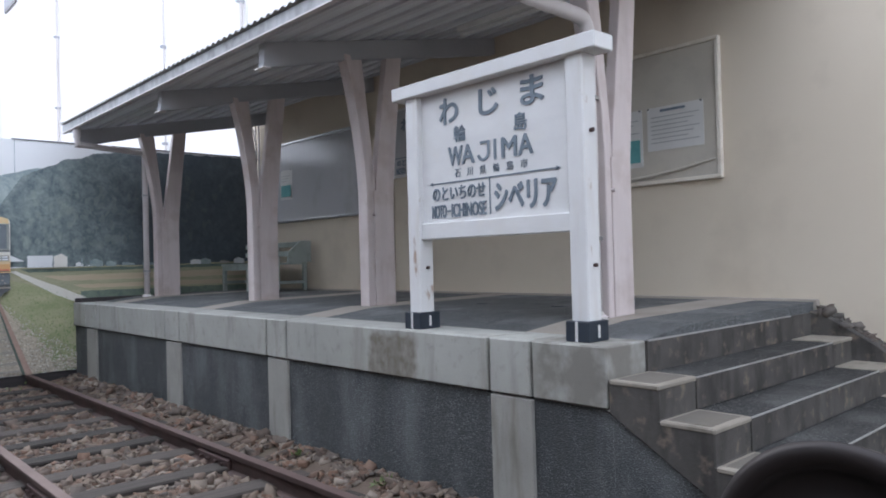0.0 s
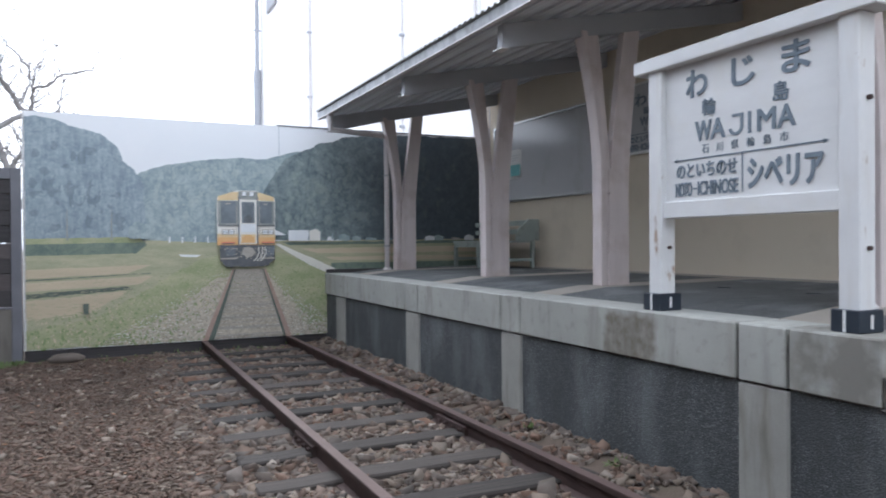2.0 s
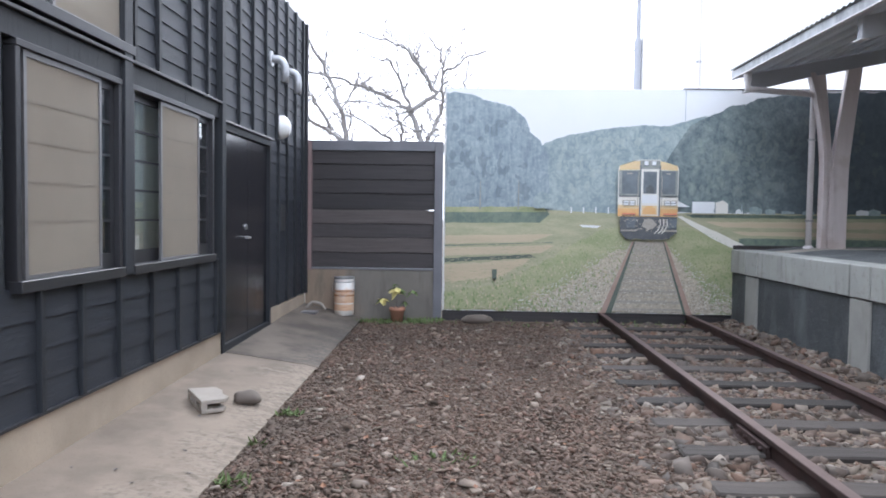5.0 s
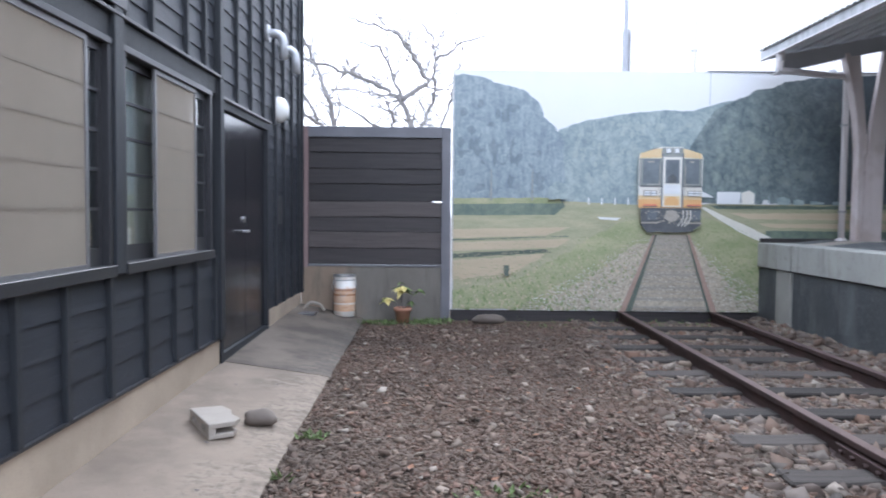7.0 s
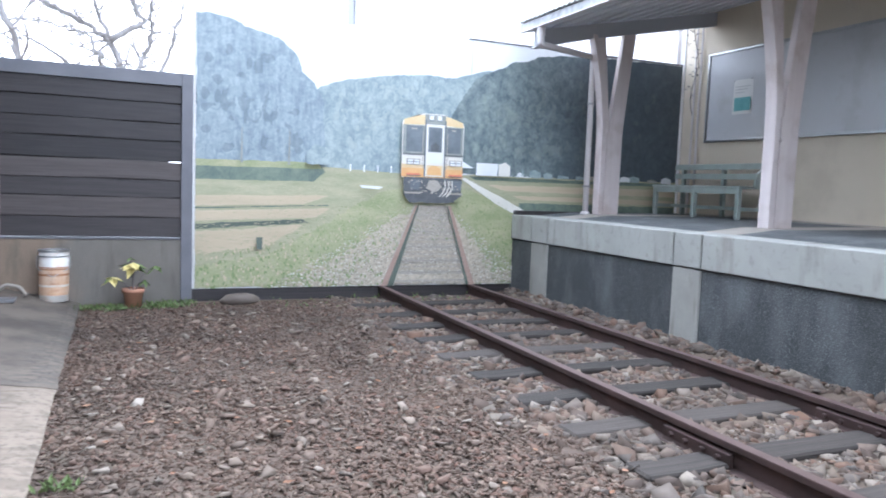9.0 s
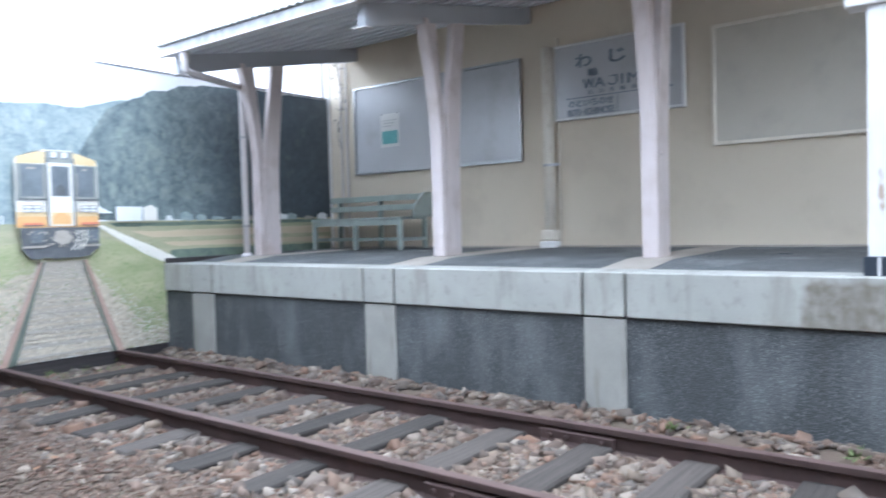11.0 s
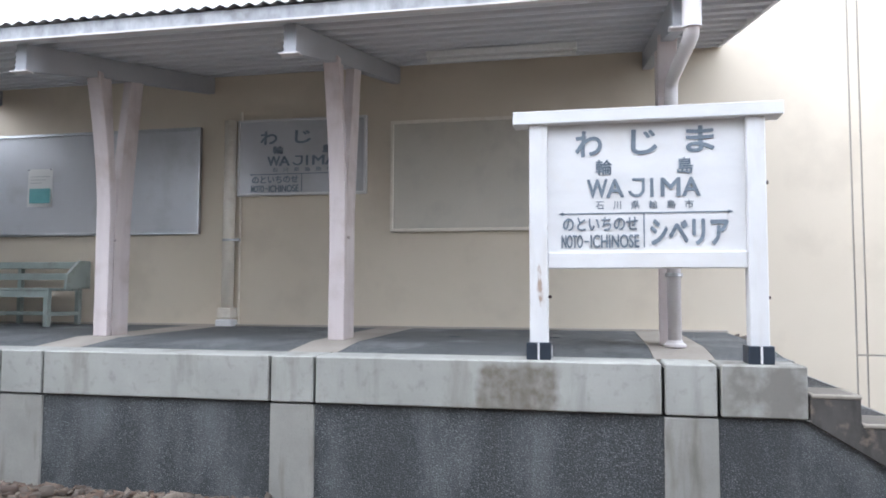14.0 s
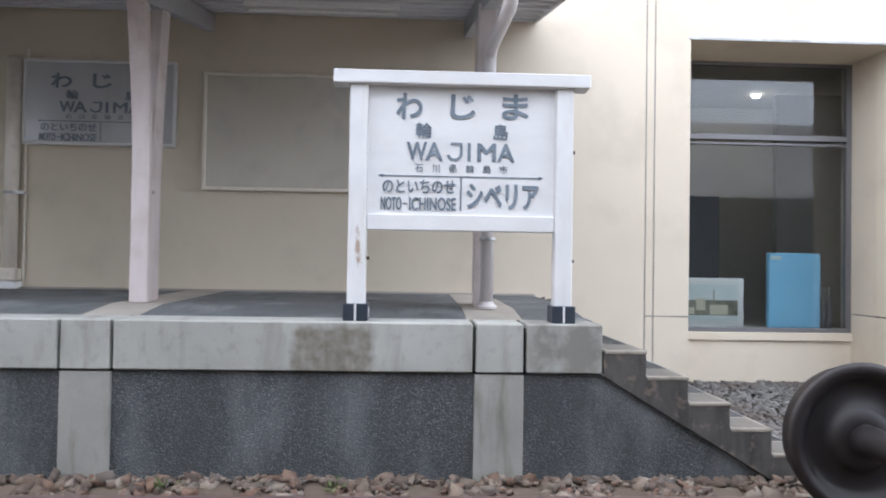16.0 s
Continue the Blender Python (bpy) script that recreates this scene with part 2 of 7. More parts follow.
MAT["navy"] = mixed("navy_painted_steel", (0.012, 0.018, 0.028), (0.03, 0.04, 0.055), 4, 50, 0.45)
MAT["roof_under"] = mixed("grey_roof_underside", (0.7, 0.72, 0.75), (0.77, 0.79, 0.81), 1.2, 30, 0.6, 0, 0.1, 0.002)
MAT["roof_wood"] = mixed("grey_painted_timber", (0.6, 0.61, 0.635), (0.7, 0.71, 0.73), 1.2, 30, 0.7, 0, 0.15, 0.002)
MAT["rafter"] = mixed("dull_grey_painted_timber", (0.37, 0.38, 0.4), (0.46, 0.47, 0.49), 1.2, 30, 0.7, 0, 0.15, 0.002)
MAT["roof_top"] = mixed("weathered_roof_sheet", (0.42, 0.42, 0.41), (0.56, 0.56, 0.55), 1.5, 30, 0.6, 0.2, 0.2, 0.003, grime=(0.25, 0.22, 0.19))
MAT["flashing"] = mixed("stained_grey_flashing", (0.2, 0.205, 0.215), (0.6, 0.61, 0.62), 2.6, 22, 0.6, 0.1, 0.2, 0.003, (1, 2.5, 0.8), grime=(0.13, 0.12, 0.11))
MAT["pvc"] = mixed("pale_pvc_pipe", (0.6, 0.56, 0.55), (0.7, 0.66, 0.65), 3, 30, 0.4, 0, 0.05, 0.002)
MAT["cream_pipe"] = mixed("cream_pipe", (0.72, 0.66, 0.56), (0.79, 0.73, 0.63), 3, 30, 0.4, 0, 0.04, 0.002, grime=(0.56, 0.48, 0.38))
MAT["steel"] = mixed("dull_steel", (0.36, 0.36, 0.36), (0.52, 0.52, 0.52), 6, 60, 0.4, 0.9)
MAT["rust"] = mixed("rusty_rail_steel", (0.042, 0.027, 0.024), (0.09, 0.053, 0.046), 4, 70, 0.75, 0.25, 0.4, 0.003, grime=(0.05, 0.035, 0.03))
MAT["railhead"] = mixed("dull_railhead", (0.085, 0.055, 0.049), (0.13, 0.088, 0.078), 5, 70, 0.6, 0.3, 0.2, 0.002)
MAT["sleeper"] = planks_material("weathered_sleeper_wood", (0.022, 0.018, 0.015), (0.085, 0.07, 0.06), 'x', 0.8)
MAT["ballast"] = stone_material("ballast_stone", [(0.07, 0.05, 0.04), (0.13, 0.092, 0.07), (0.2, 0.115, 0.075), (0.19, 0.155, 0.13), (0.09, 0.078, 0.068), (0.22, 0.165, 0.12), (0.33, 0.285, 0.235)])
MAT["yard"] = stone_material("yard_gravel", [(0.09, 0.058, 0.041), (0.14, 0.094, 0.067), (0.175, 0.094, 0.064), (0.115, 0.086, 0.064), (0.185, 0.125, 0.089), (0.1, 0.068, 0.05), (0.29, 0.215, 0.162)])
MAT["pale_stone"] = stone_material("pale_flat_stone", [(0.2, 0.145, 0.11), (0.27, 0.2, 0.155), (0.22, 0.135, 0.1), (0.19, 0.16, 0.13), (0.34, 0.27, 0.21), (0.44, 0.39, 0.33)])
MAT["grey_gravel"] = stone_material("grey_gravel", [(0.14, 0.135, 0.13), (0.2, 0.195, 0.185), (0.27, 0.265, 0.25)])
MAT["black_board"] = planks_material("black_stained_board", (0.019, 0.022, 0.029), (0.038, 0.043, 0.054), 'y', 0.5)
MAT["black_trim"] = planks_material("black_stained_trim", (0.012, 0.014, 0.018), (0.026, 0.03, 0.036), 'z', 0.5)
MAT["door_black"] = mixed("black_lacquered_door", (0.014, 0.014, 0.017), (0.018, 0.018, 0.022), 1, 8, 0.2, 0, 0.0, 0.001)
MAT["screen"] = mixed("cream_blind_cloth", (0.31, 0.265, 0.21), (0.38, 0.33, 0.265), 1.5, 200, 0.9, 0, 0.1, 0.001)
MAT["screen"].node_tree.nodes["Principled BSDF"].inputs["Alpha"].default_value = 0.6
# darker cloth tone: shade of the glazing bars behind, put into colour
MAT["screen_bar"] = mixed("bar_shade_on_cloth", (0.16, 0.137, 0.108), (0.21, 0.18, 0.143), 3, 100, 0.9)
MAT["sash"] = plain("bronze_sash", (0.05, 0.05, 0.055), 0.4, 0.4)
MAT["sash_grey"] = plain("grey_sash", (0.2, 0.195, 0.2), 0.45, 0.4)
MAT["glass"] = glass_material("window_glass")
MAT["cabinet"] = plain("matt_grey_cabinet", (0.12, 0.12, 0.125), 0.9)
MAT["room"] = plain("dim_room_wall", (0.42, 0.385, 0.33), 0.9)
MAT["plinth"] = concrete("plinth_mortar", (0.44, 0.36, 0.275), False)
MAT["fence_board"] = planks_material("dark_fence_board", (0.022, 0.019, 0.02), (0.065, 0.055, 0.054), 'x', 0.42)
MAT["fence_pale"] = planks_material("weathered_fence_board", (0.05, 0.041, 0.039), (0.12, 0.1, 0.095), 'x', 0.5)
MAT["fence_post"] = mixed("rust_red_steel", (0.2, 0.13, 0.125), (0.28, 0.2, 0.19), 3, 40, 0.6, 0.1)
MAT["fence_frame"] = mixed("dull_grey_steel", (0.13, 0.13, 0.145), (0.2, 0.2, 0.215), 3, 40, 0.5, 0.2)
k = Nodes("brown_concrete")
g = k.noise(60, 6)
c = k.mix(k.span(k.noise(2.0, 6), 0.3, 0.7), (0.17, 0.155, 0.135), (0.23, 0.21, 0.18))
rusty = k.span(k.math('ADD', k.axes()[0], k.math('MULTIPLY', k.math('SUBTRACT', k.noise(2.4, 6), 0.5), 0.8)), -4.85, -5.2)
c = k.mix(k.math('MULTIPLY', rusty, 0.8), c, (0.31, 0.225, 0.155))
c = k.mix(k.math('MULTIPLY', k.span(k.noise(5, 6, k.scaled(1.6, 1, 0.3)), 0.52, 0.7), 0.55), c, (0.1, 0.09, 0.075))
MAT["block_wall"] = k.done(k.mix(k.math('MULTIPLY', g, 0.35), c, (0.1, 0.085, 0.07)), 0.85, 0, g, 0.3, 0.003)
MAT["board_white"] = mixed("aged_white_board", (0.47, 0.47, 0.48), (0.56, 0.56, 0.565), 1.1, 60, 0.24, 0, 0.03, 0.002, grime=(0.4, 0.39, 0.37))
MAT["board_grey"] = mixed("aged_grey_board", (0.52, 0.48, 0.4), (0.6, 0.56, 0.48), 1.1, 60, 0.4, 0, 0.05, 0.002, grime=(0.42, 0.39, 0.34))
MAT["paper"] = mixed("paper", (0.62, 0.61, 0.58), (0.7, 0.69, 0.66), 3, 60, 0.8)
MAT["print_grey"] = plain("faded_print", (0.42, 0.42, 0.41), 0.8)
MAT["teal"] = mixed("teal_print", (0.1, 0.3, 0.3), (0.16, 0.4, 0.4), 14, 60, 0.7)
MAT["bench_green"] = mixed("pale_green_paint", (0.28, 0.325, 0.295), (0.38, 0.425, 0.39), 3, 30, 0.6, 0, 0.15, 0.002, grime=(0.2, 0.2, 0.16))
MAT["lamp_white"] = plain("opal_glass", (0.85, 0.85, 0.83), 0.25)
MAT["vent"] = mixed("weathered_aluminium", (0.46, 0.47, 0.49), (0.58, 0.59, 0.61), 5, 40, 0.35, 0.3)
MAT["wheel_black"] = mixed("black_painted_iron", (0.012, 0.01, 0.01), (0.024, 0.02, 0.02), 5, 60, 0.5, 0.3, 0.2, 0.002)
MAT["wheel_rim"] = mixed("brown_worn_iron", (0.014, 0.011, 0.011), (0.028, 0.022, 0.021), 5, 60, 0.55, 0.3, 0.2, 0.002)
MAT["tin"] = mixed("white_enamelled_can", (0.68, 0.63, 0.57), (0.8, 0.78, 0.74), 5, 30, 0.5, 0.05, 0.1, 0.002, grime=(0.62, 0.42, 0.27))
MAT["tin_orange"] = mixed("orange_stained_can", (0.62, 0.36, 0.2), (0.74, 0.6, 0.46), 9, 40, 0.55, 0.05, 0.1, 0.002, grime=(0.42, 0.17, 0.08))
MAT["tin_rust"] = mixed("rust_band", (0.35, 0.15, 0.07), (0.48, 0.25, 0.13), 8, 40, 0.7)
MAT["terracotta"] = mixed("terracotta", (0.46, 0.22, 0.14), (0.56, 0.3, 0.2), 6, 40, 0.8)
MAT["leaf_yellow"] = mixed("yellow_leaf", (0.6, 0.5, 0.17), (0.72, 0.63, 0.28), 20, 60, 0.6)
MAT["leaf_green"] = mixed("green_leaf", (0.075, 0.12, 0.035), (0.17, 0.22, 0.075), 20, 60, 0.6)
MAT["leaf_red"] = mixed("fallen_leaf", (0.2, 0.085, 0.05), (0.3, 0.16, 0.08), 20, 60, 0.7)
MAT["bark"] = mixed("bark", (0.12, 0.105, 0.1), (0.21, 0.19, 0.18), 6, 60, 0.9, 0, 0.5, 0.01)
# lighter copy of bark: the glare haze over the far trees put into colour
MAT["pale_bark"] = mixed("haze_paled_bark", (0.24, 0.225, 0.215), (0.36, 0.34, 0.325), 6, 60, 0.9, 0, 0.4, 0.01)
MAT["concrete_block"] = concrete("cement_block", (0.36, 0.32, 0.275), False)
MAT["boulder"] = mixed("river_stone", (0.1, 0.08, 0.066), (0.16, 0.13, 0.108), 6, 60, 0.8, 0, 0.3, 0.004)
MAT["blue_vinyl"] = mixed("sky_blue_vinyl", (0.2, 0.47, 0.68), (0.27, 0.55, 0.75), 4, 30, 0.4)
MAT["frame_white"] = plain("white_picture_frame", (0.7, 0.69, 0.67), 0.5)
MAT["pole"] = mixed("grey_pole", (0.34, 0.35, 0.38), (0.42, 0.43, 0.46), 1, 20, 0.7)


# ---- helpers for shapes ----
def thing(name, at, label, category, group="", kind=""):
    ob = new(name)
    ob.empty_display_size = 0.1
    ob.location = at
    return tagged(ob, label, category, group, kind)


def base_of(ob):
    v = Vector((0, 0, 0))
    while ob is not None:
        v += ob.location
        ob = ob.parent
    return v


def part(name, bm, material, parent=None, label="", smooth=False):
    """Links a bmesh, drawn in world coordinates, as one mesh under a thing or a part."""
    me = bpy.data.meshes.new(name)
    if parent is not None:
        bmesh.ops.translate(bm, verts=bm.verts, vec=-base_of(parent))
    bm.to_mesh(me)
    bm.free()
    me.materials.append(material)
    if smooth:
        me.polygons.foreach_set("use_smooth", [True] * len(me.polygons))
    ob = new(name, me)
    ob.parent = parent
    if label:
        tagged(ob, label)
    return ob


def single(name, bm, material, label, category, group="", kind="", smooth=False):
    return tagged(part(name, bm, material, None, "", smooth), label, category, group, kind)


def box(x0, y0, z0, x1, y1, z1, bevel=0.0, bm=None):
    out = bm or bmesh.new()
    tmp = bmesh.new() if bm else out
    bmesh.ops.create_cube(tmp, size=1)
    for v in tmp.verts:
        v.co = Vector(((x0 + x1) / 2 + v.co.x * abs(x1 - x0), (y0 + y1) / 2 + v.co.y * abs(y1 - y0), (z0 + z1) / 2 + v.co.z * abs(z1 - z0)))
    if bevel:
        bmesh.ops.bevel(tmp, geom=tmp.edges[:], offset=bevel, segments=1, affect='EDGES')
    if bm:
        me = bpy.data.meshes.new("tmp")
        tmp.to_mesh(me)
        tmp.free()
        bm.from_mesh(me)
        bpy.data.meshes.remove(me)
    return out


def prism(points, axis, a, b, bevel=0.0):
    """A polygon in the plane across an axis, drawn out from a to b. Points are (y, z) for x, (x, z) for y, (x, y) for z."""
    bm = bmesh.new()
    put = {'x': lambda p, t: (t, p[0], p[1]), 'y': lambda p, t: (p[0], t, p[1]), 'z': lambda p, t: (p[0], p[1], t)}[axis]
    va = [bm.verts.new(put(p, a)) for p in points]
    vb = [bm.verts.new(put(p, b)) for p in points]
    bm.faces.new(va)
    bm.faces.new(vb)
    for i in range(len(points)):
        j = (i + 1) % len(points)
        bm.faces.new((va[i], va[j], vb[j], vb[i]))
    bmesh.ops.recalc_face_normals(bm, faces=bm.faces[:])
    if bevel:
        bmesh.ops.bevel(bm, geom=bm.edges[:], offset=bevel, segments=1, affect='EDGES')
    return bm


def tube(path, radius, seg=12, bm=None, caps=True):
    """A round tube along a path; radius is one number or one for each point."""
    bm = bm or bmesh.new()
    pts = [Vector(p) for p in path]
    rs = radius if isinstance(radius, (list, tuple)) else [radius] * len(pts)
    rings, side = [], None
    for i, p in enumerate(pts):
        d = (pts[min(i + 1, len(pts) - 1)] - pts[max(i - 1, 0)]).normalized()
        if side is None:
            side = d.orthogonal().normalized()
        side = (side - d * side.dot(d)).normalized()
        up = d.cross(side)
        rings.append([bm.verts.new(p + rs[i] * (math.cos(2 * math.pi * k / seg) * side + math.sin(2 * math.pi * k / seg) * up)) for k in range(seg)])
    for r0, r1 in zip(rings, rings[1:]):
        for k in range(seg):
            bm.faces.new((r0[k], r0[(k + 1) % seg], r1[(k + 1) % seg], r1[k]))
    if caps:
        bm.faces.new(rings[0][::-1])
        bm.faces.new(rings[-1])
    return bm


def lathe(profile, centre, axis='z', seg=32, ring_shape=False):
    """A closed turned shape: profile is (radius, height) pairs."""
    bm = bmesh.new()
    c = Vector(centre)
    rings = []
    for r, h in profile:
        ring = []
        for k in range(seg):
            a = 2 * math.pi * k / seg
            u, v = r * math.cos(a), r * math.sin(a)
            ring.append(bm.verts.new(c + Vector({'z': (u, v, h), 'x': (h, u, v), 'y': (u, h, v)}[axis])))
        rings.append(ring)
    for r0, r1 in zip(rings, rings[1:]):
        for k in range(seg):
            bm.faces.new((r0[k], r0[(k + 1) % seg], r1[(k + 1) % seg], r1[k]))
    if ring_shape:
        for k in range(seg):
            bm.faces.new((rings[-1][k], rings[-1][(k + 1) % seg], rings[0][(k + 1) % seg], rings[0][k]))
    else:
        bm.faces.new(rings[0])
        bm.faces.new(rings[-1])
    bmesh.ops.recalc_face_normals(bm, faces=bm.faces[:])
    return bm


def bend(points, r, n=5):
    """A path with its corners rounded."""
    pts = [Vector(p) for p in points]
    out = [pts[0]]
    for a, b, c in zip(pts, pts[1:], pts[2:]):
        u, v = (a - b).normalized(), (c - b).normalized()
        p, q = b + u * r, b + v * r
        for i in range(n + 1):
            t = i / n
            out.append(p * (1 - t) ** 2 + b * 2 * t * (1 - t) + q * t * t)
    return out + [pts[-1]]


def lettering(body, y, z, width, height, x, fat=0.0):
    """Letters that face the track, their top left corner at (y, z), fitted into width and height; fat thickens the strokes."""
    cu = bpy.data.curves.new("lettering", 'FONT')
    cu.body, cu.extrude = body, 0.002
    tmp = new("lettering_tmp", cu)
    bpy.context.view_layer.update()
    me = bpy.data.meshes.new_from_object(tmp.evaluated_get(bpy.context.evaluated_depsgraph_get()))
    bpy.data.objects.remove(tmp)
    bpy.data.curves.remove(cu)
    bm = bmesh.new()
    around = [(0, 0)] + ([(math.cos(a), math.sin(a)) for a in (0, 0.785, 1.571, 2.356, 3.142, 3.927, 4.712, 5.498)] if fat else [])
    co = [v.co.copy() for v in me.vertices]
    x0, x1 = min(c.x for c in co), max(c.x for c in co)
    y0, y1 = min(c.y for c in co), max(c.y for c in co)
    w, h = width - 2 * fat, height - 2 * fat
    for n, (du, dv) in enumerate(around):
        vs = [bm.verts.new((x - 0.0004 * n - c.z, y - fat - du * fat - (c.x - x0) / (x1 - x0) * w, z - height + fat + dv * fat + (c.y - y0) / (y1 - y0) * h)) for c in co]
        for f in me.polygons:
            bm.faces.new([vs[i] for i in f.vertices])
    bpy.data.meshes.remove(me)
    return bm

# ---- ground ----
GROUND = -0.085
gb = bmesh.new()
bmesh.ops.create_grid(gb, x_segments=40, y_segments=40, size=300)
bmesh.ops.translate(gb, verts=gb.verts, vec=(0, 0, GROUND))
single("ground", gb, MAT["earth"], "bare brown earth with gravel and a little moss", "ground", kind="structure")

# ---- station wall behind the platform ----
WX = 2.565
WIN = (-2.92, -0.885, 0.595, 3.475)
BX = 3.27
wall = thing("wall_station", (WX, 0, GROUND), "cream plaster station wall with scored joints", "wall", kind="structure")
for y0, y1, z0, z1 in ((WIN[1], -0.546, GROUND, 6.6), (-0.530, -0.463, GROUND, 6.6), (-0.447, 5.2, GROUND, 6.6), (5.2, 8.84, GROUND, 3.75), (-9, WIN[0], GROUND, 6.6), (WIN[0], WIN[1], WIN[3], 6.6)):
    if z0 == GROUND and z1 > 6 and y0 < 0.2 and y1 < 0.2:
        part("wall_panel", box(WX, y0, z0, WX + 0.3, y1, 0.79), MAT["plaster"], wall)
        part("wall_panel", box(WX, y0, 0.805, WX + 0.3, y1, z1), MAT["plaster"], wall)
    else:
        part("wall_panel", box(WX, y0, z0, WX + 0.3, y1, z1), MAT["plaster"], wall)
# same wall higher up and farther on; backlight glare put into its colour as white
for y0, y1, z0 in ((5.2, 8.84, 3.75), (8.865, 25.6, GROUND)):
    part("wall_panel", box(WX, y0, z0, WX + 0.3, y1, 14), MAT["white_plaster"], wall, "upper and far wall, coloured white for the glare on it")
part("joint_backing", box(WX + 0.005, -9, GROUND, WX + 0.02, WIN[0] - 0.01, 6.6), MAT["strip"], wall)
part("joint_backing", box(WX + 0.005, WIN[1] + 0.01, GROUND, WX + 0.02, 0.1, 6.6), MAT["strip"], wall)
# the alcove that the window stands back in
for y0, y1 in ((WIN[0] - 0.3, WIN[0]), (WIN[1], WIN[1] + 0.3)):
    part("alcove_side", box(WX + 0.302, y0, GROUND, BX + 0.1, y1, 0.79), MAT["plaster"], wall)
    part("alcove_side", box(WX + 0.302, y0, 0.805, BX + 0.1, y1, 3.9), MAT["plaster"], wall)
part("alcove_joint", box(WX + 0.302, WIN[0] - 0.28, 0.785, BX + 0.08, WIN[0] - 0.01, 0.81), MAT["strip"], wall)
part("alcove_soffit", box(WX + 0.302, WIN[0], WIN[3], BX + 0.1, WIN[1], 3.9), MAT["plaster"], wall)
part("alcove_back", box(BX, WIN[0], GROUND, BX + 0.1, WIN[1], 0.505), MAT["plaster"], wall)
part("sill", box(BX - 0.03, WIN[0] + 0.002, 0.507, BX + 0.1, WIN[1] - 0.002, WIN[2] - 0.002, 0.006), MAT["plaster"], wall)
part("drip_edge", box(WX - 0.012, WIN[0] - 0.02, WIN[3] + 0.002, WX - 0.001, WIN[1] + 0.02, WIN[3] + 0.022), MAT["flashing"], wall)

# the shop window, its room and what stands in it
wf = thing("window_1", (BX, -1.9, WIN[2]), "large fixed window with dark grey frame and transom", "window", kind="structure")
fx0, fx1 = BX, BX + 0.06
for n, a in (("window_frame", (WIN[0], WIN[2], WIN[1], WIN[2] + 0.045)), ("window_frame", (WIN[0], WIN[3] - 0.04, WIN[1], WIN[3])), ("window_frame", (WIN[0], WIN[2] + 0.045, WIN[0] + 0.06, WIN[3] - 0.04)), ("window_frame", (WIN[1] - 0.06, WIN[2] + 0.045, WIN[1], WIN[3] - 0.04)), ("transom", (WIN[0] + 0.06, 2.585, WIN[1] - 0.06, 2.612)), ("transom", (WIN[0] + 0.06, 2.64, WIN[1] - 0.06, 2.70))):
    part(n, box(fx0, a[0], a[1], fx1, a[2], a[3], 0.004), MAT["sash_grey"], wf)
for z0, z1 in ((WIN[2] + 0.035, 2.59), (2.69, WIN[3] - 0.03)):
    g = part("pane", box(fx0 + 0.026, WIN[0] + 0.05, z0, fx0 + 0.034, WIN[1] - 0.05, z1), MAT["glass"], wf, "clear glass pane")
    g.visible_shadow = False
room = thing("display_room", (WX + 1.8, -1.6, 0.5), "dim display room behind the window", "room", kind="structure")
RF = BX + 0.102
for a in ((RF, -4.2, 0.4, WX + 4, 0.6, 0.5), (RF, -4.2, 3.7, WX + 4, 0.6, 3.8), (WX + 4, -4.2, 0.4, WX + 4.1, 0.6, 3.8), (RF, -4.3, 0.4, WX + 4, -4.2, 3.8), (RF, 0.6, 0.4, WX + 4, 0.7, 3.8), (RF, -4.2, 0.5, RF + 0.1, WIN[0], 3.7), (RF, WIN[1], 0.5, RF + 0.1, 0.6, 3.7), (RF, WIN[0], WIN[3], RF + 0.1, WIN[1], 3.7)):
    part("room_wall", box(*a), MAT["room"], room)
single("display_cabinet", box(WX + 2.4, -2.2, 0.5, WX + 2.9, -1.3, 2.2, 0.01), MAT["cabinet"], "tall dark grey display cabinet indoors", "cabinet")
single("display_shelf", box(RF, WIN[0] + 0.01, 0.5, RF + 0.55, WIN[1] - 0.01, 0.627, 0.005), MAT["room"], "low grey display shelf inside the window", "shelf")
single("partition", box(WX + 2.6, -4.0, 0.5, WX + 2.7, -3.05, 3.6, 0.01), MAT["room"], "plain beige partition inside the room", "partition")
dl = thing("ceiling_light", (5.65, -3.0, 3.66), "small lit round ceiling light", "ceiling light")
k = Nodes("lit_lamp")
k.b.inputs["Emission Color"].default_value = (1, 0.93, 0.82, 1)
k.b.inputs["Emission Strength"].default_value = 35.0
MAT["lit"] = k.done((0.9, 0.9, 0.85), 0.4)
part("diffuser", tube([(5.65, -3.0, 3.668), (5.65, -3.0, 3.699)], 0.05, 20), MAT["lit"], dl)
part("rim", lathe([(0.054, 3.69), (0.075, 3.692), (0.075, 3.699)], (5.65, -3.0, 0)), MAT["frame_white"], dl)

pic = thing("framed_picture", (RF + 0.08, -1.5, 0.628), "white framed picture of a station scene leaning inside the window", "picture")
py0, py1, pz0, pz1 = -1.83, -1.15, 0.629, 1.16
PXF = RF + 0.06
part("frame", box(PXF + 0.02, py0, pz0, PXF + 0.05, py1, pz1, 0.004), MAT["frame_white"], pic)
part("mat", box(PXF + 0.012, py0 + 0.03, pz0 + 0.03, PXF + 0.018, py1 - 0.03, pz1 - 0.03), MAT["paper"], pic)
MAT["pic_sky"] = mixed("print_sky", (0.5, 0.56, 0.56), (0.6, 0.63, 0.6), 8, 60, 0.7)
MAT["pic_tan"] = mixed("print_tan", (0.42, 0.38, 0.26), (0.58, 0.54, 0.42), 30, 90, 0.7)
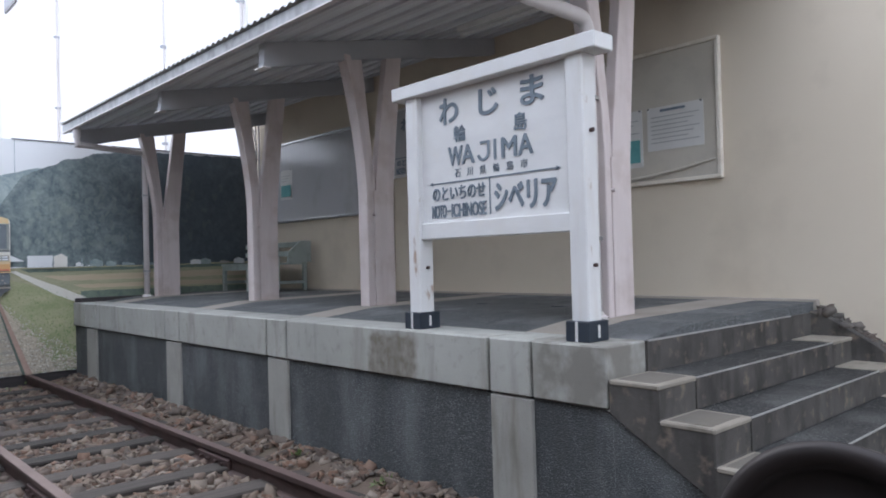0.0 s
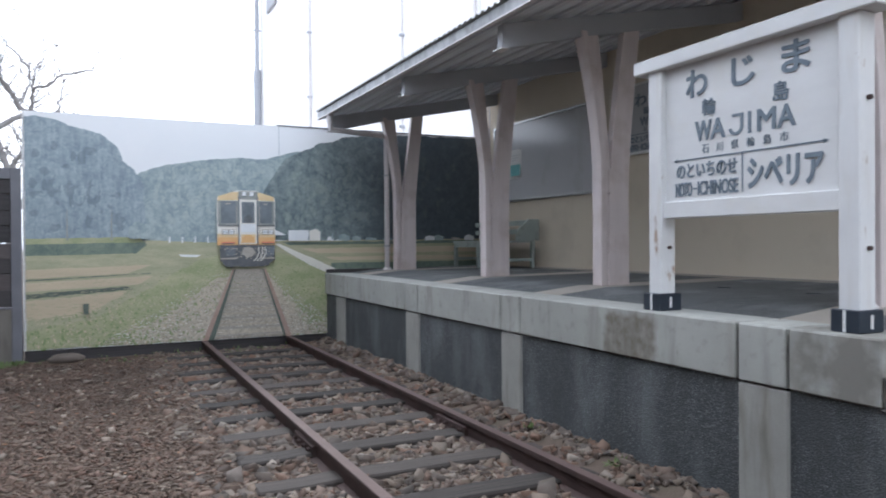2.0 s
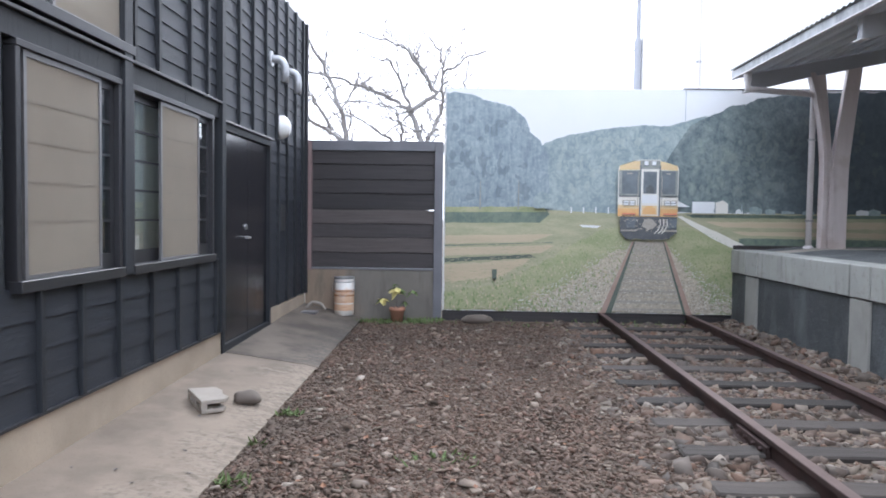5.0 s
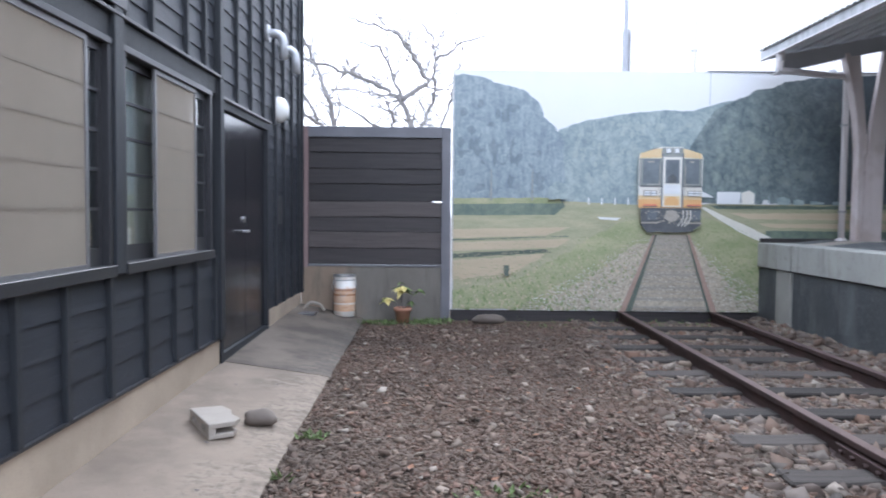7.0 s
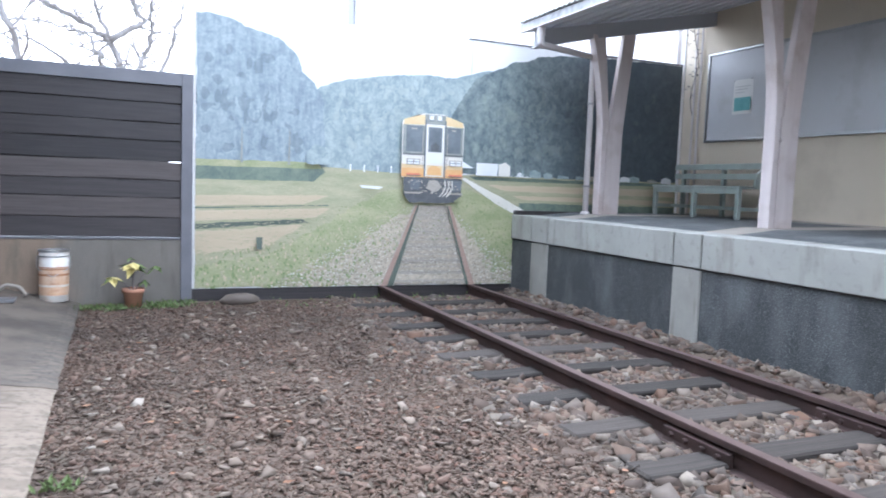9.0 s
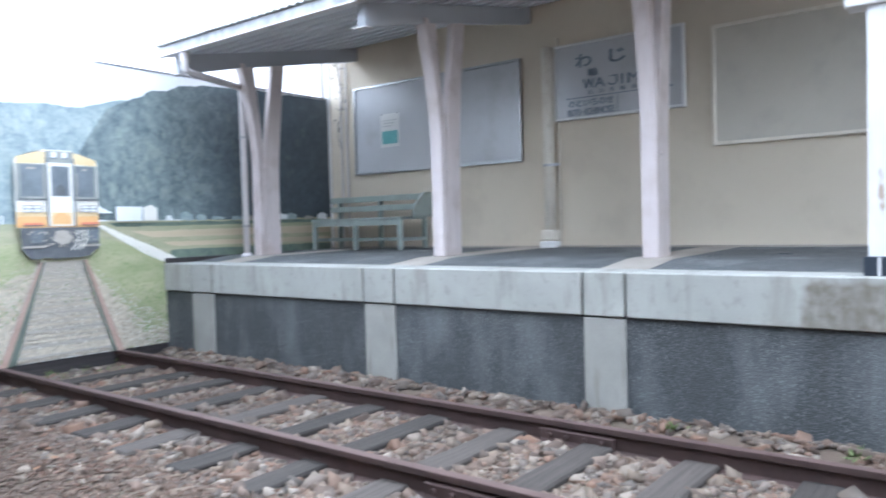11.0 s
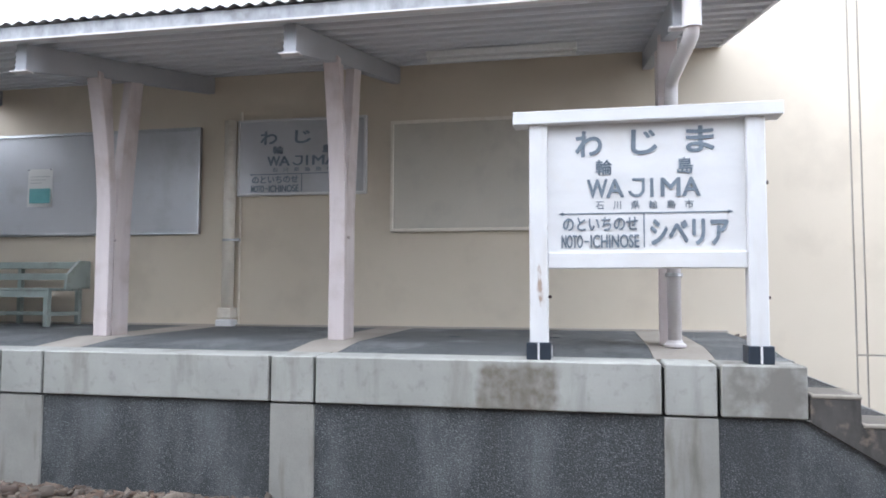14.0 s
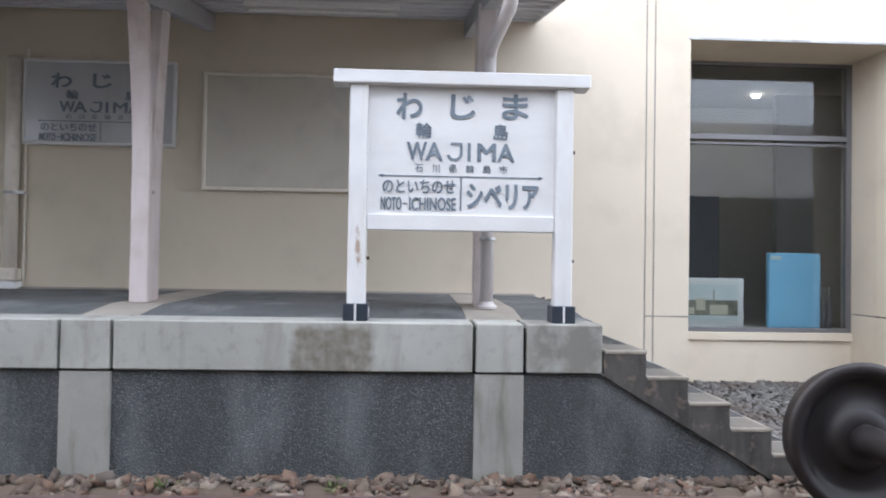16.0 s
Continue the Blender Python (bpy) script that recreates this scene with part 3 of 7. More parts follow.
MAT["pic_dark"] = mixed("print_dark_scene", (0.07, 0.08, 0.06), (0.3, 0.27, 0.2), 22, 90, 0.7)
part("picture_sky", box(PXF + 0.007, py0 + 0.07, 0.81, PXF + 0.011, py1 - 0.06, pz1 - 0.07), MAT["pic_sky"], pic)
part("picture_scene", box(PXF + 0.003, py0 + 0.07, 0.7, PXF + 0.011, py1 - 0.06, 0.92), MAT["pic_dark"], pic)
part("picture_platform", box(PXF - 0.001, py0 + 0.07, 0.7, PXF + 0.002, py1 - 0.06, 0.755), MAT["pic_sky"], pic)
for ya, yb, za, zb in ((-1.65, -1.45, 0.765, 0.87), (-1.4, -1.3, 0.81, 0.94), (-1.28, -1.22, 0.77, 0.84)):
    part("picture_house", box(PXF - 0.001, ya, za, PXF + 0.002, yb, zb), MAT["pic_tan"], pic)
part("picture_pole", box(PXF - 0.001, -1.5, 0.88, PXF + 0.002, -1.487, 1.03), MAT["pic_dark"], pic)
bb = thing("display_board", (PXF + 0.05, -2.4, 0.627), "sky-blue vinyl covered board standing on the shelf", "board")
part("panel", box(PXF + 0.02, -2.69, 0.628, PXF + 0.09, -2.105, 1.445, 0.014), MAT["blue_vinyl"], bb)
part("label", box(PXF + 0.012, -2.24, 1.37, PXF + 0.018, -2.13, 1.41), MAT["pic_sky"], bb)
for yy in (-2.82, -2.75):
    single("bottle", lathe([(0.03, 0.628), (0.032, 0.87), (0.012, 0.95), (0.012, 1.08)], (PXF + 0.08, yy, 0), seg=12), MAT["sash_grey"], "small dark bottle on the window shelf", "bottle", "bottles in the window", smooth=True)

# ---- platform ----
TOP, CAPZ = 0.917, 0.622
plat = thing("platform", (0, 4.5, GROUND), "raised concrete station platform with aggregate panels and steps", "platform", kind="structure")
END = 0.611
PIL = [(1.09, 1.395), (3.528, 3.832), (5.513, 5.855), (7.97, 8.336)]
cuts = [END]
for a, b in PIL:
    cuts += [a, b]
cuts += [8.84]
# body: a dark backing that shows in the joints
part("core", box(0.06, END + 0.02, GROUND - 0.1, 2.5, 8.83, TOP - 0.03), MAT["joint"], plat)
for i, (a, b) in enumerate(zip(cuts, cuts[1:])):
    part("capstone", box(0, a + 0.01, CAPZ, 0.34, b - 0.01, TOP, 0.008), MAT["cap"], plat)
    if i % 2 == 0:
        part("panel", box(0.03, a - 0.03 if i else END + 0.001, GROUND - 0.1, 0.07, b + 0.03, CAPZ - 0.008), MAT["panel"], plat, "dark washed aggregate panel")
    else:
        part("pilaster", box(0.008, a + 0.004, GROUND - 0.1, 0.08, b - 0.004, CAPZ - 0.012, 0.005), MAT["pilaster"], plat)
# deck of asphalt between concrete cross strips
strips = [(1.05, 1.42), (3.5, 3.86), (5.49, 5.88), (7.95, 8.36)]
edges = [END + 0.02] + [v for s in strips for v in s] + [8.84]
for i, (a, b) in enumerate(zip(edges, edges[1:])):
    pts = [(0.342, TOP - 0.2), (0.342, TOP - 0.002), (0.8, TOP + 0.045), (2.56, TOP + 0.067), (2.56, TOP - 0.2)]
    part("cross_strip" if i % 2 else "deck_panel", prism(pts, 'y', a + 0.002, b - 0.002), MAT["strip"] if i % 2 else MAT["deck"], plat)
part("end_kerb", box(0.02, 8.79, TOP - 0.05, 2.5, 8.835, 0.97, 0.005), MAT["fence_board"], plat, "dark timber kerb at the platform's end")
part("wall_kerb", box(2.5, END, TOP, 2.563, 8.7, TOP + 0.082, 0.006), MAT["strip"], plat)
for yy, xx in ((2.9, 1.5), (2.1, 1.5)):
    part("deck_lid", lathe([(0.05, TOP + 0.04), (0.05, TOP + 0.058), (0.04, TOP + 0.06)], (xx, yy, 0), seg=20), MAT["navy"], plat)

# stairs at the end: six risers
RISE, RUN = 0.154, 0.259
SX = 2.3
stringer = [(END, CAPZ + 0.01), (END, TOP - 0.155)]
for n in range(1, 6):
    y1, z1 = END - RUN * n, TOP - RISE * n
    if n == 1:
        stringer = [(END + 0.03, CAPZ), (END + 0.002, CAPZ), (END + 0.002, z1)]
    stringer += [(y1, z1), (y1, z1 - RISE)]
stringer = stringer[:-1] + [(END - RUN * 5, GROUND), (END - RUN * 5 + 0.14, GROUND)]
stairs = thing("steps", (1.1, 0, GROUND), "weathered concrete steps with dark aggregate treads", "steps", kind="structure")
part("cheek", prism(stringer, 'x', 0.0, 0.33, 0.006), MAT["stringer"], stairs, "stained concrete cheek wall stepping down")
part("cheek", prism(stringer, 'x', 2.05, 2.38, 0.006), MAT["stringer"], stairs)
part("panel", prism([(END, CAPZ), (END, GROUND - 0.1), (END - RUN * 5 + 0.2, GROUND - 0.1), (END - RUN * 5 + 0.16, GROUND)], 'x', 0.03, 0.3), MAT["panel"], stairs, "dark washed aggregate panel")
for n in range(1, 6):
    y0, y1, z1 = END - RUN * (n - 1), END - RUN * n, TOP - RISE * n
    part("step_top", box(-0.004, y1 - 0.004, z1 - 0.022, 0.334, y0 - 0.004, z1 + 0.003, 0.006), MAT["steptop"], stairs, "pale worn top of the cheek wall")
    part("step_inset", box(0.03, y1 + 0.03, z1 - 0.01, 0.3, y0 - 0.03, z1 + 0.0045), MAT["step_inset"], stairs, "darker worn middle of the step top")
    part("step_top", box(2.046, y1 - 0.004, z1 - 0.022, 2.384, y0 - 0.004, z1 + 0.003, 0.006), MAT["steptop"], stairs)
    part("tread", box(0.332, y1, GROUND, 2.048, y0, z1 - 0.004, 0.005), MAT["tread"], stairs)
    part("riser", box(0.334, y1 - 0.0025, z1 - RISE + 0.001, 2.046, y1 + 0.004, z1 - 0.009), MAT["stringer"], stairs, "stained dark concrete riser")
    part("nosing", box(0.336, y1 - 0.005, z1 - 0.008, 2.044, y1 + 0.003, z1 - 0.001), MAT["nosing"], stairs, "thin bright metal nosing")
part("riser", box(0.332, END - 0.004, GROUND, 2.44, END + 0.02, TOP - 0.003), MAT["stringer"], stairs)
part("nosing", box(0.344, END - 0.007, TOP - 0.006, 2.05, END + 0.002, TOP + 0.002), MAT["nosing"], stairs)

single("rubble_bank", prism([(0.62, GROUND), (0.62, 0.93), (0.5, 0.9), (0.2, 0.72), (-0.1, 0.5), (-0.5, 0.2), (-0.7, GROUND)], 'x', 2.386, 2.562, 0.01), MAT["stringer"], "crumbling mortar bank between steps and wall", "kerb", kind="structure")
# ---- canopy ----
RX0, RZ0, RZ1 = -0.155, 3.062, 3.60
SLOPE = (RZ1 - RZ0) / (WX - RX0)
RY0, RY1 = 0.62, 8.52


def roof_z(x):
    return RZ0 + SLOPE * (x - RX0)


canopy = thing("platform_canopy", (1, 4.5, 3.0), "grey lean-to platform canopy with corrugated roof", "canopy")
bm = bmesh.new()
n_wave = 320
top, bot = [], []
for i in range(n_wave + 1):
    y = RY0 + (RY1 - RY0) * i / n_wave
    dz = 0.012 * math.sin(2 * math.pi * y / 0.1)
    top.append((bm.verts.new((RX0 - 0.05, y, roof_z(RX0 - 0.05) + 0.105 + dz)), bm.verts.new((WX - 0.002, y, roof_z(WX) + 0.105 + dz))))
for a, b in zip(top, top[1:]):
    bm.faces.new((a[0], b[0], b[1], a[1]))
ret = bmesh.ops.extrude_face_region(bm, geom=bm.faces[:])
bmesh.ops.translate(bm, verts=[v for v in ret["geom"] if isinstance(v, bmesh.types.BMVert)], vec=(0, 0, 0.006))
part("roof_sheet", bm, MAT["roof_top"], canopy, "wavy weathered corrugated roof sheet")
part("soffit", prism([(RX0, RZ0 + 0.03), (WX - 0.004, RZ1 + 0.03), (WX - 0.004, RZ1 + 0.075), (RX0, RZ0 + 0.075)], 'y', RY0 + 0.02, RY1 - 0.02), MAT["roof_under"], canopy)
part("fascia", box(RX0 - 0.02, RY0, RZ0 - 0.005, RX0 + 0.01, RY1, RZ0 + 0.085, 0.004), MAT["flashing"], canopy, "stained grey fascia flashing")
part("fascia_lip", box(RX0 - 0.032, RY0, RZ0 - 0.018, RX0 + 0.012, RY1, RZ0 - 0.006), MAT["pvc"], canopy, "pale lower lip of the fascia")
for yy in (RY0, RY1 - 0.03):
    part("bargeboard", prism([(RX0, RZ0 - 0.01), (WX - 0.004, RZ1 - 0.01), (WX - 0.004, RZ1 + 0.1), (RX0, RZ0 + 0.1)], 'y', yy, yy + 0.03), MAT["roof_wood"], canopy)
for i in range(11):
    x = RX0 + 0.12 + i * 0.255
    part("batten", box(x, RY0 + 0.03, roof_z(x) + 0.004, x + 0.045, RY1 - 0.03, roof_z(x) + 0.034), MAT["roof_wood"], canopy)
COL = [1.272, 3.706, 5.73, 8.345]
for y in COL:
    pts = [(-0.06, roof_z(-0.05) - 0.205), (0.02, roof_z(0) - 0.207), (0.7, roof_z(0.7) - 0.18), (WX - 0.004, roof_z(WX) - 0.18), (WX - 0.004, roof_z(WX) - 0.014), (-0.05, roof_z(-0.05) - 0.014)]
    part("rafter", prism(pts, 'y', y - 0.045, y + 0.045, 0.004), MAT["rafter"], canopy)
    part("rafter_cap", box(-0.08, y - 0.07, roof_z(-0.05) - 0.217, -0.01, y + 0.07, roof_z(-0.05) - 0.208), MAT["pvc"], canopy)


# ---- columns: two curved legs that part like a Y ----
def column(y):
    th, tb = 0.128, 0.076
    col = thing("canopy_column", (1.07, y, TOP + 0.045), "pinkish-white painted timber column forking into a Y", "column", "columns of the canopy")
    z0, zt = TOP + 0.045, roof_z(0.8) - 0.17

    def leg(outer, inner, zt):
        k = 20
        left, right = [], []
        for i in range(k + 1):
            z = z0 + (zt + 0.02 - z0) * i / k
            left.append((outer(max(0, z - 1.9)), z))
            right.append((inner(max(0, z - 2.02)), z))
        return left + right[::-1]

    flange = leg(lambda t: 0.884 - 0.14 * t ** 1.7, lambda t: 0.942 - (0.14 * (t + 0.12) ** 1.7 if t else 0), zt)
    f = leg(lambda t: 0.9 - 0.14 * t ** 1.7, lambda t: 0.998 - 0.105 * t ** 1.1, zt)
    r = leg(lambda t: 1.2 + 0.095 * t ** 1.2, lambda t: 1.003 + 0.133 * t ** 1.05, roof_z(1.2) - 0.17)
    part("front_flange", prism(flange, 'y', y - th / 2, y + th / 2, 0.006), MAT["post"], col)
    part("front_leg", prism(f, 'y', y - tb / 2, y + tb / 2, 0.004), MAT["post"], col)
    part("rear_leg", prism(r, 'y', y - tb / 2, y + tb / 2, 0.004), MAT["post"], col)
    for e in (-1, 1):
        part("cover_strip", box(0.972, y + e * (tb / 2 + 0.006) - 0.006, z0, 1.03, y + e * (tb / 2 + 0.006) + 0.006, 1.96, 0.003), MAT["post"], col)
    part("tie_bolt", tube([(0.97, y - th / 2 - 0.012, 1.75), (0.97, y + th / 2 + 0.012, 1.75)], 0.012, 8), MAT["post"], col)
    return col


first_col = column(COL[0])
for y in COL[1:]:
    copy_thing(first_col, Matrix.Translation((1.07, y, TOP + 0.045)))


def clamp(x, y, z, parent, r=0.055):
    part("clamp", lathe([(r, z - 0.012), (r + 0.004, z - 0.01), (r + 0.004, z + 0.01), (r, z + 0.012)], (x, y, 0), seg=16), MAT["steel"], parent, "steel pipe clamp")


# downpipes from the eaves
dp = thing("downpipe", (0.79, 1.245, TOP + 0.045), "pale plastic downpipe strapped to a column", "downpipe", "downpipes of the canopy")
part("pipe", tube(bend([(-0.13, 1.22, 3.05), (-0.13, 1.22, 2.8), (0.79, 1.245, 2.79), (0.79, 1.245, TOP + 0.05)], 0.1), 0.045, 14), MAT["pvc"], dp, smooth=True)
part("socket", tube([(-0.13, 1.22, 3.06), (-0.13, 1.22, 2.84)], 0.055, 14), MAT["pvc"], dp)
part("foot", lathe([(0.075, TOP + 0.044), (0.075, TOP + 0.06), (0.055, TOP + 0.075), (0.05, TOP + 0.09)], (0.79, 1.245, 0), seg=16), MAT["pvc"], dp)
clamp(0.79, 1.245, 1.45, dp)
clamp(0.79, 1.245, 2.3, dp)
part("bracket", prism([(1.358, 1.52), (1.358, 1.66), (1.37, 1.66), (1.41, 1.55), (1.41, 1.52)], 'x', 0.95, 1.0), MAT["steel"], dp)
dp = thing("downpipe", (0.8, 8.42, TOP + 0.045), "pale plastic downpipe strapped to the far column", "downpipe", "downpipes of the canopy")
part("pipe", tube(bend([(-0.13, 8.1, 3.06), (-0.13, 8.1, 2.86), (0.8, 8.43, 2.86), (0.8, 8.43, TOP + 0.045)], 0.05), 0.036, 14), MAT["pvc"], dp, smooth=True)
part("socket", tube([(-0.13, 8.1, 3.07), (-0.13, 8.1, 2.95)], 0.046, 14), MAT["pvc"], dp)
part("foot", lathe([(0.06, TOP + 0.04), (0.06, TOP + 0.06), (0.04, TOP + 0.075)], (0.8, 8.43, 0), seg=16), MAT["pvc"], dp)
clamp(0.8, 8.43, 1.3, dp, 0.045)
clamp(0.8, 8.43, 2.3, dp, 0.045)
wp = thing("wall_pipe", (WX - 0.07, 5.455, TOP + 0.05), "cream wall-mounted pipe with rusty base", "pipe")
part("pipe", tube([(WX - 0.075, 5.455, 1.16), (WX - 0.075, 5.455, 3.1)], 0.06, 16), MAT["cream_pipe"], wp, smooth=True)
part("shoe", box(WX - 0.15, 5.375, 1.06, WX - 0.005, 5.535, 1.17, 0.012), MAT["cream_pipe"], wp)
part("foot", box(WX - 0.16, 5.365, TOP + 0.06, WX - 0.002, 5.545, 1.05, 0.01), MAT["white_plaster"], wp)
part("conduit", tube([(WX - 0.02, 5.36, TOP + 0.06), (WX - 0.02, 5.36, 3.2)], 0.013, 8), MAT["cream_pipe"], wp)
clamp(WX - 0.075, 5.455, 1.86, wp, 0.062)
part("clamp_bolt", box(WX - 0.1, 5.33, 1.85, WX - 0.06, 5.4, 1.875), MAT["steel"], wp)

# tube lamp below the roof, unlit
tl = thing("tube_lamp", (1.6, 2.54, 3.3), "unlit white fluorescent tube lamp under the canopy", "ceiling light")
part("housing", box(1.55, 1.9, 3.33, 1.65, 3.17, 3.385, 0.006), MAT["lamp_white"], tl)
part("tube", tube([(1.6, 1.94, 3.31), (1.6, 3.13, 3.31)], 0.016, 12), MAT["lamp_white"], tl)
for yy in (1.91, 3.13):
    part("socket", box(1.585, yy, 3.29, 1.615, yy + 0.03, 3.331), MAT["frame_white"], tl)


# ---- name boards ----
def board_text(parent, x, ink, y_of, z_of, fat, count):
    items = [("わ", 1.889, 2.326, 0.163, 0.163, 1.0), ("じ", 1.552, 2.324, 0.155, 0.155, 1.0), ("ま", 1.231, 2.333, 0.165, 0.16, 1.0),
             ("輪", 1.766, 2.144, 0.1, 0.096, 0.4), ("島", 1.284, 2.144, 0.093, 0.1, 0.4), ("W", 1.818, 2.023, 0.124, 0.116, 0.75), ("A", 1.704, 2.023, 0.108, 0.116, 0.75), ("I", 1.443, 2.023, 0.02, 0.116, 0.0), ("M", 1.382, 2.023, 0.116, 0.116, 0.75), ("A", 1.258, 2.023, 0.108, 0.116, 0.75),
             ("石", 1.767, 1.886, 0.05, 0.05, 0), ("川", 1.661, 1.886, 0.045, 0.05, 0), ("県", 1.556, 1.886, 0.05, 0.05, 0), ("輪", 1.451, 1.886, 0.05, 0.05, 0), ("島", 1.346, 1.886, 0.05, 0.05, 0), ("市", 1.243, 1.886, 0.05, 0.05, 0),
             ("のといちのせ", 1.966, 1.79, 0.45, 0.085, 0.4), ("NOTO", 1.976, 1.681, 0.13, 0.082, 0.35), ("-", 1.836, 1.645, 0.026, 0.01, 0.0), ("ICHINOSE", 1.8, 1.681, 0.29, 0.082, 0.35), ("シベリア", 1.446, 1.772, 0.45, 0.16, 1.2)]
    for body, y, z, w, h, bold in items[:count]:
        part("lettering", lettering(body, y_of(y), z_of(z), y_of(y) - y_of(y - w), z_of(z) - z_of(z - h), x, bold * fat), ink, parent)
    hook = [(0.05, a) for a in range(0, 166, 15)] + [(0.033, a) for a in range(165, -1, -15)]
    strokes = [[(1.474, 1.955), (1.491, 1.955), (1.491, 2.023), (1.474, 2.023)], [(1.491, 2.009), (1.548, 2.009), (1.548, 2.023), (1.491, 2.023)], [(1.524 - r * math.cos(radians(a)), 1.957 - r * math.sin(radians(a))) for r, a in hook]]
    for pts in strokes:
        part("lettering", prism([(y_of(y), z_of(z)) for y, z in pts], 'x', x - 0.004, x + 0.001), ink, parent)
    ya, yb, z = y_of(1.993), y_of(0.968), z_of(1.811)
    part("arrow", box(x - 0.002, yb + 0.02, z - 0.004, x + 0.001, ya - 0.02, z + 0.004), ink, parent)
    part("arrow_head", prism([(ya, z), (ya - 0.03, z + 0.012), (ya - 0.03, z - 0.012)], 'x', x - 0.002, x + 0.001), ink, parent)
    part("arrow_head", prism([(yb, z), (yb + 0.03, z - 0.012), (yb + 0.03, z + 0.012)], 'x', x - 0.002, x + 0.001), ink, parent)
    ym = y_of(1.481)
    part("divider", box(x - 0.002, ym - 0.004, z_of(1.6), x + 0.001, ym + 0.004, z - 0.004), ink, parent)


ns = thing("station_name_board", (0.16, 1.48, TOP), "white timber station name board with blue-black lettering on two posts", "sign")
SXF = 0.145
for a, b in ((2.059, 2.171), (0.789, 0.897)):
    part("post", box(0.105, a, 1.0, 0.215, b, 2.37, 0.006), MAT["sign_post"], ns)
    s = part("base_socket", box(0.075, a - 0.018, TOP + 0.001, 0.245, b + 0.018, 1.022, 0.004), MAT["navy"], ns, "navy steel base socket")
    m = (a + b) / 2
    part("stripe", box(0.069, m - 0.006, TOP + 0.003, 0.077, m + 0.006, 1.02), MAT["sign_white"], s)
    part("stripe", box(0.15, a - 0.023, TOP + 0.02, 0.165, a - 0.017, 1.0), MAT["sign_white"], s)
    part("bolt", tube([(0.16, a - 0.02, 1.98), (0.16, a + 0.01, 1.98)], 0.012, 8), MAT["rust"], ns)
    part("bolt", tube([(0.16, a - 0.02, 1.3), (0.16, a + 0.01, 1.3)], 0.01, 8), MAT["rust"], ns)
part("top_rail", box(0.075, 0.69, 2.367, 0.235, 2.272, 2.45, 0.006), MAT["sign_white"], ns)
part("bottom_rail", box(0.12, 0.898, 1.474, 0.2, 2.058, 1.573, 0.005), MAT["sign_white"], ns)
part("panel", box(SXF, 0.898, 1.568, 0.175, 2.058, 2.37), MAT["sign_white"], ns)
board_text(ns, SXF - 0.002, MAT["ink"], lambda y: y, lambda z: z, 0.0045, 99)

ws = thing("wall_name_board", (WX - 0.03, 4.7, 2.3), "grey-white wall name board with metal frame", "sign")
WY0, WY1, WZ0, WZ1 = 4.02, 5.36, 2.34, 3.08
part("panel", box(WX - 0.05, WY0, WZ0, WX - 0.012, WY1, WZ1), MAT["board_white"], ws)
for a in ((WY0 - 0.025, WZ0 - 0.025, WY1 + 0.025, WZ0), (WY0 - 0.025, WZ1, WY1 + 0.025, WZ1 + 0.025), (WY0 - 0.025, WZ0, WY0, WZ1), (WY1, WZ0, WY1 + 0.025, WZ1)):
    part("frame", box(WX - 0.062, a[0], a[1], WX - 0.006, a[2], a[3], 0.003), MAT["frame_white"], ws)
sc = 1.12
board_text(ws, WX - 0.052, MAT["ink"], lambda y: WY1 - 0.11 + (y - 1.993) * sc, lambda z: WZ1 - 0.09 + (z - 2.335) * 0.87, 0.004, 20)


# ---- notice boards ----
def notice_board(y0, y1, z0, z1, face, edge, label):
    nb = thing("notice_board", (WX - 0.02, (y0 + y1) / 2, z0), label, "notice board", "notice boards on the wall")
    part("panel", box(WX - 0.03, y0 + 0.03, z0 + 0.03, WX - 0.008, y1 - 0.03, z1 - 0.03), face, nb)
    for a in ((y0, z0, y1, z0 + 0.03), (y0, z1 - 0.03, y1, z1), (y0, z0 + 0.03, y0 + 0.03, z1 - 0.03), (y1 - 0.03, z0 + 0.03, y1, z1 - 0.03)):
        part("frame", box(WX - 0.05, a[0], a[1], WX - 0.004, a[2], a[3], 0.003), edge, nb)
    return nb


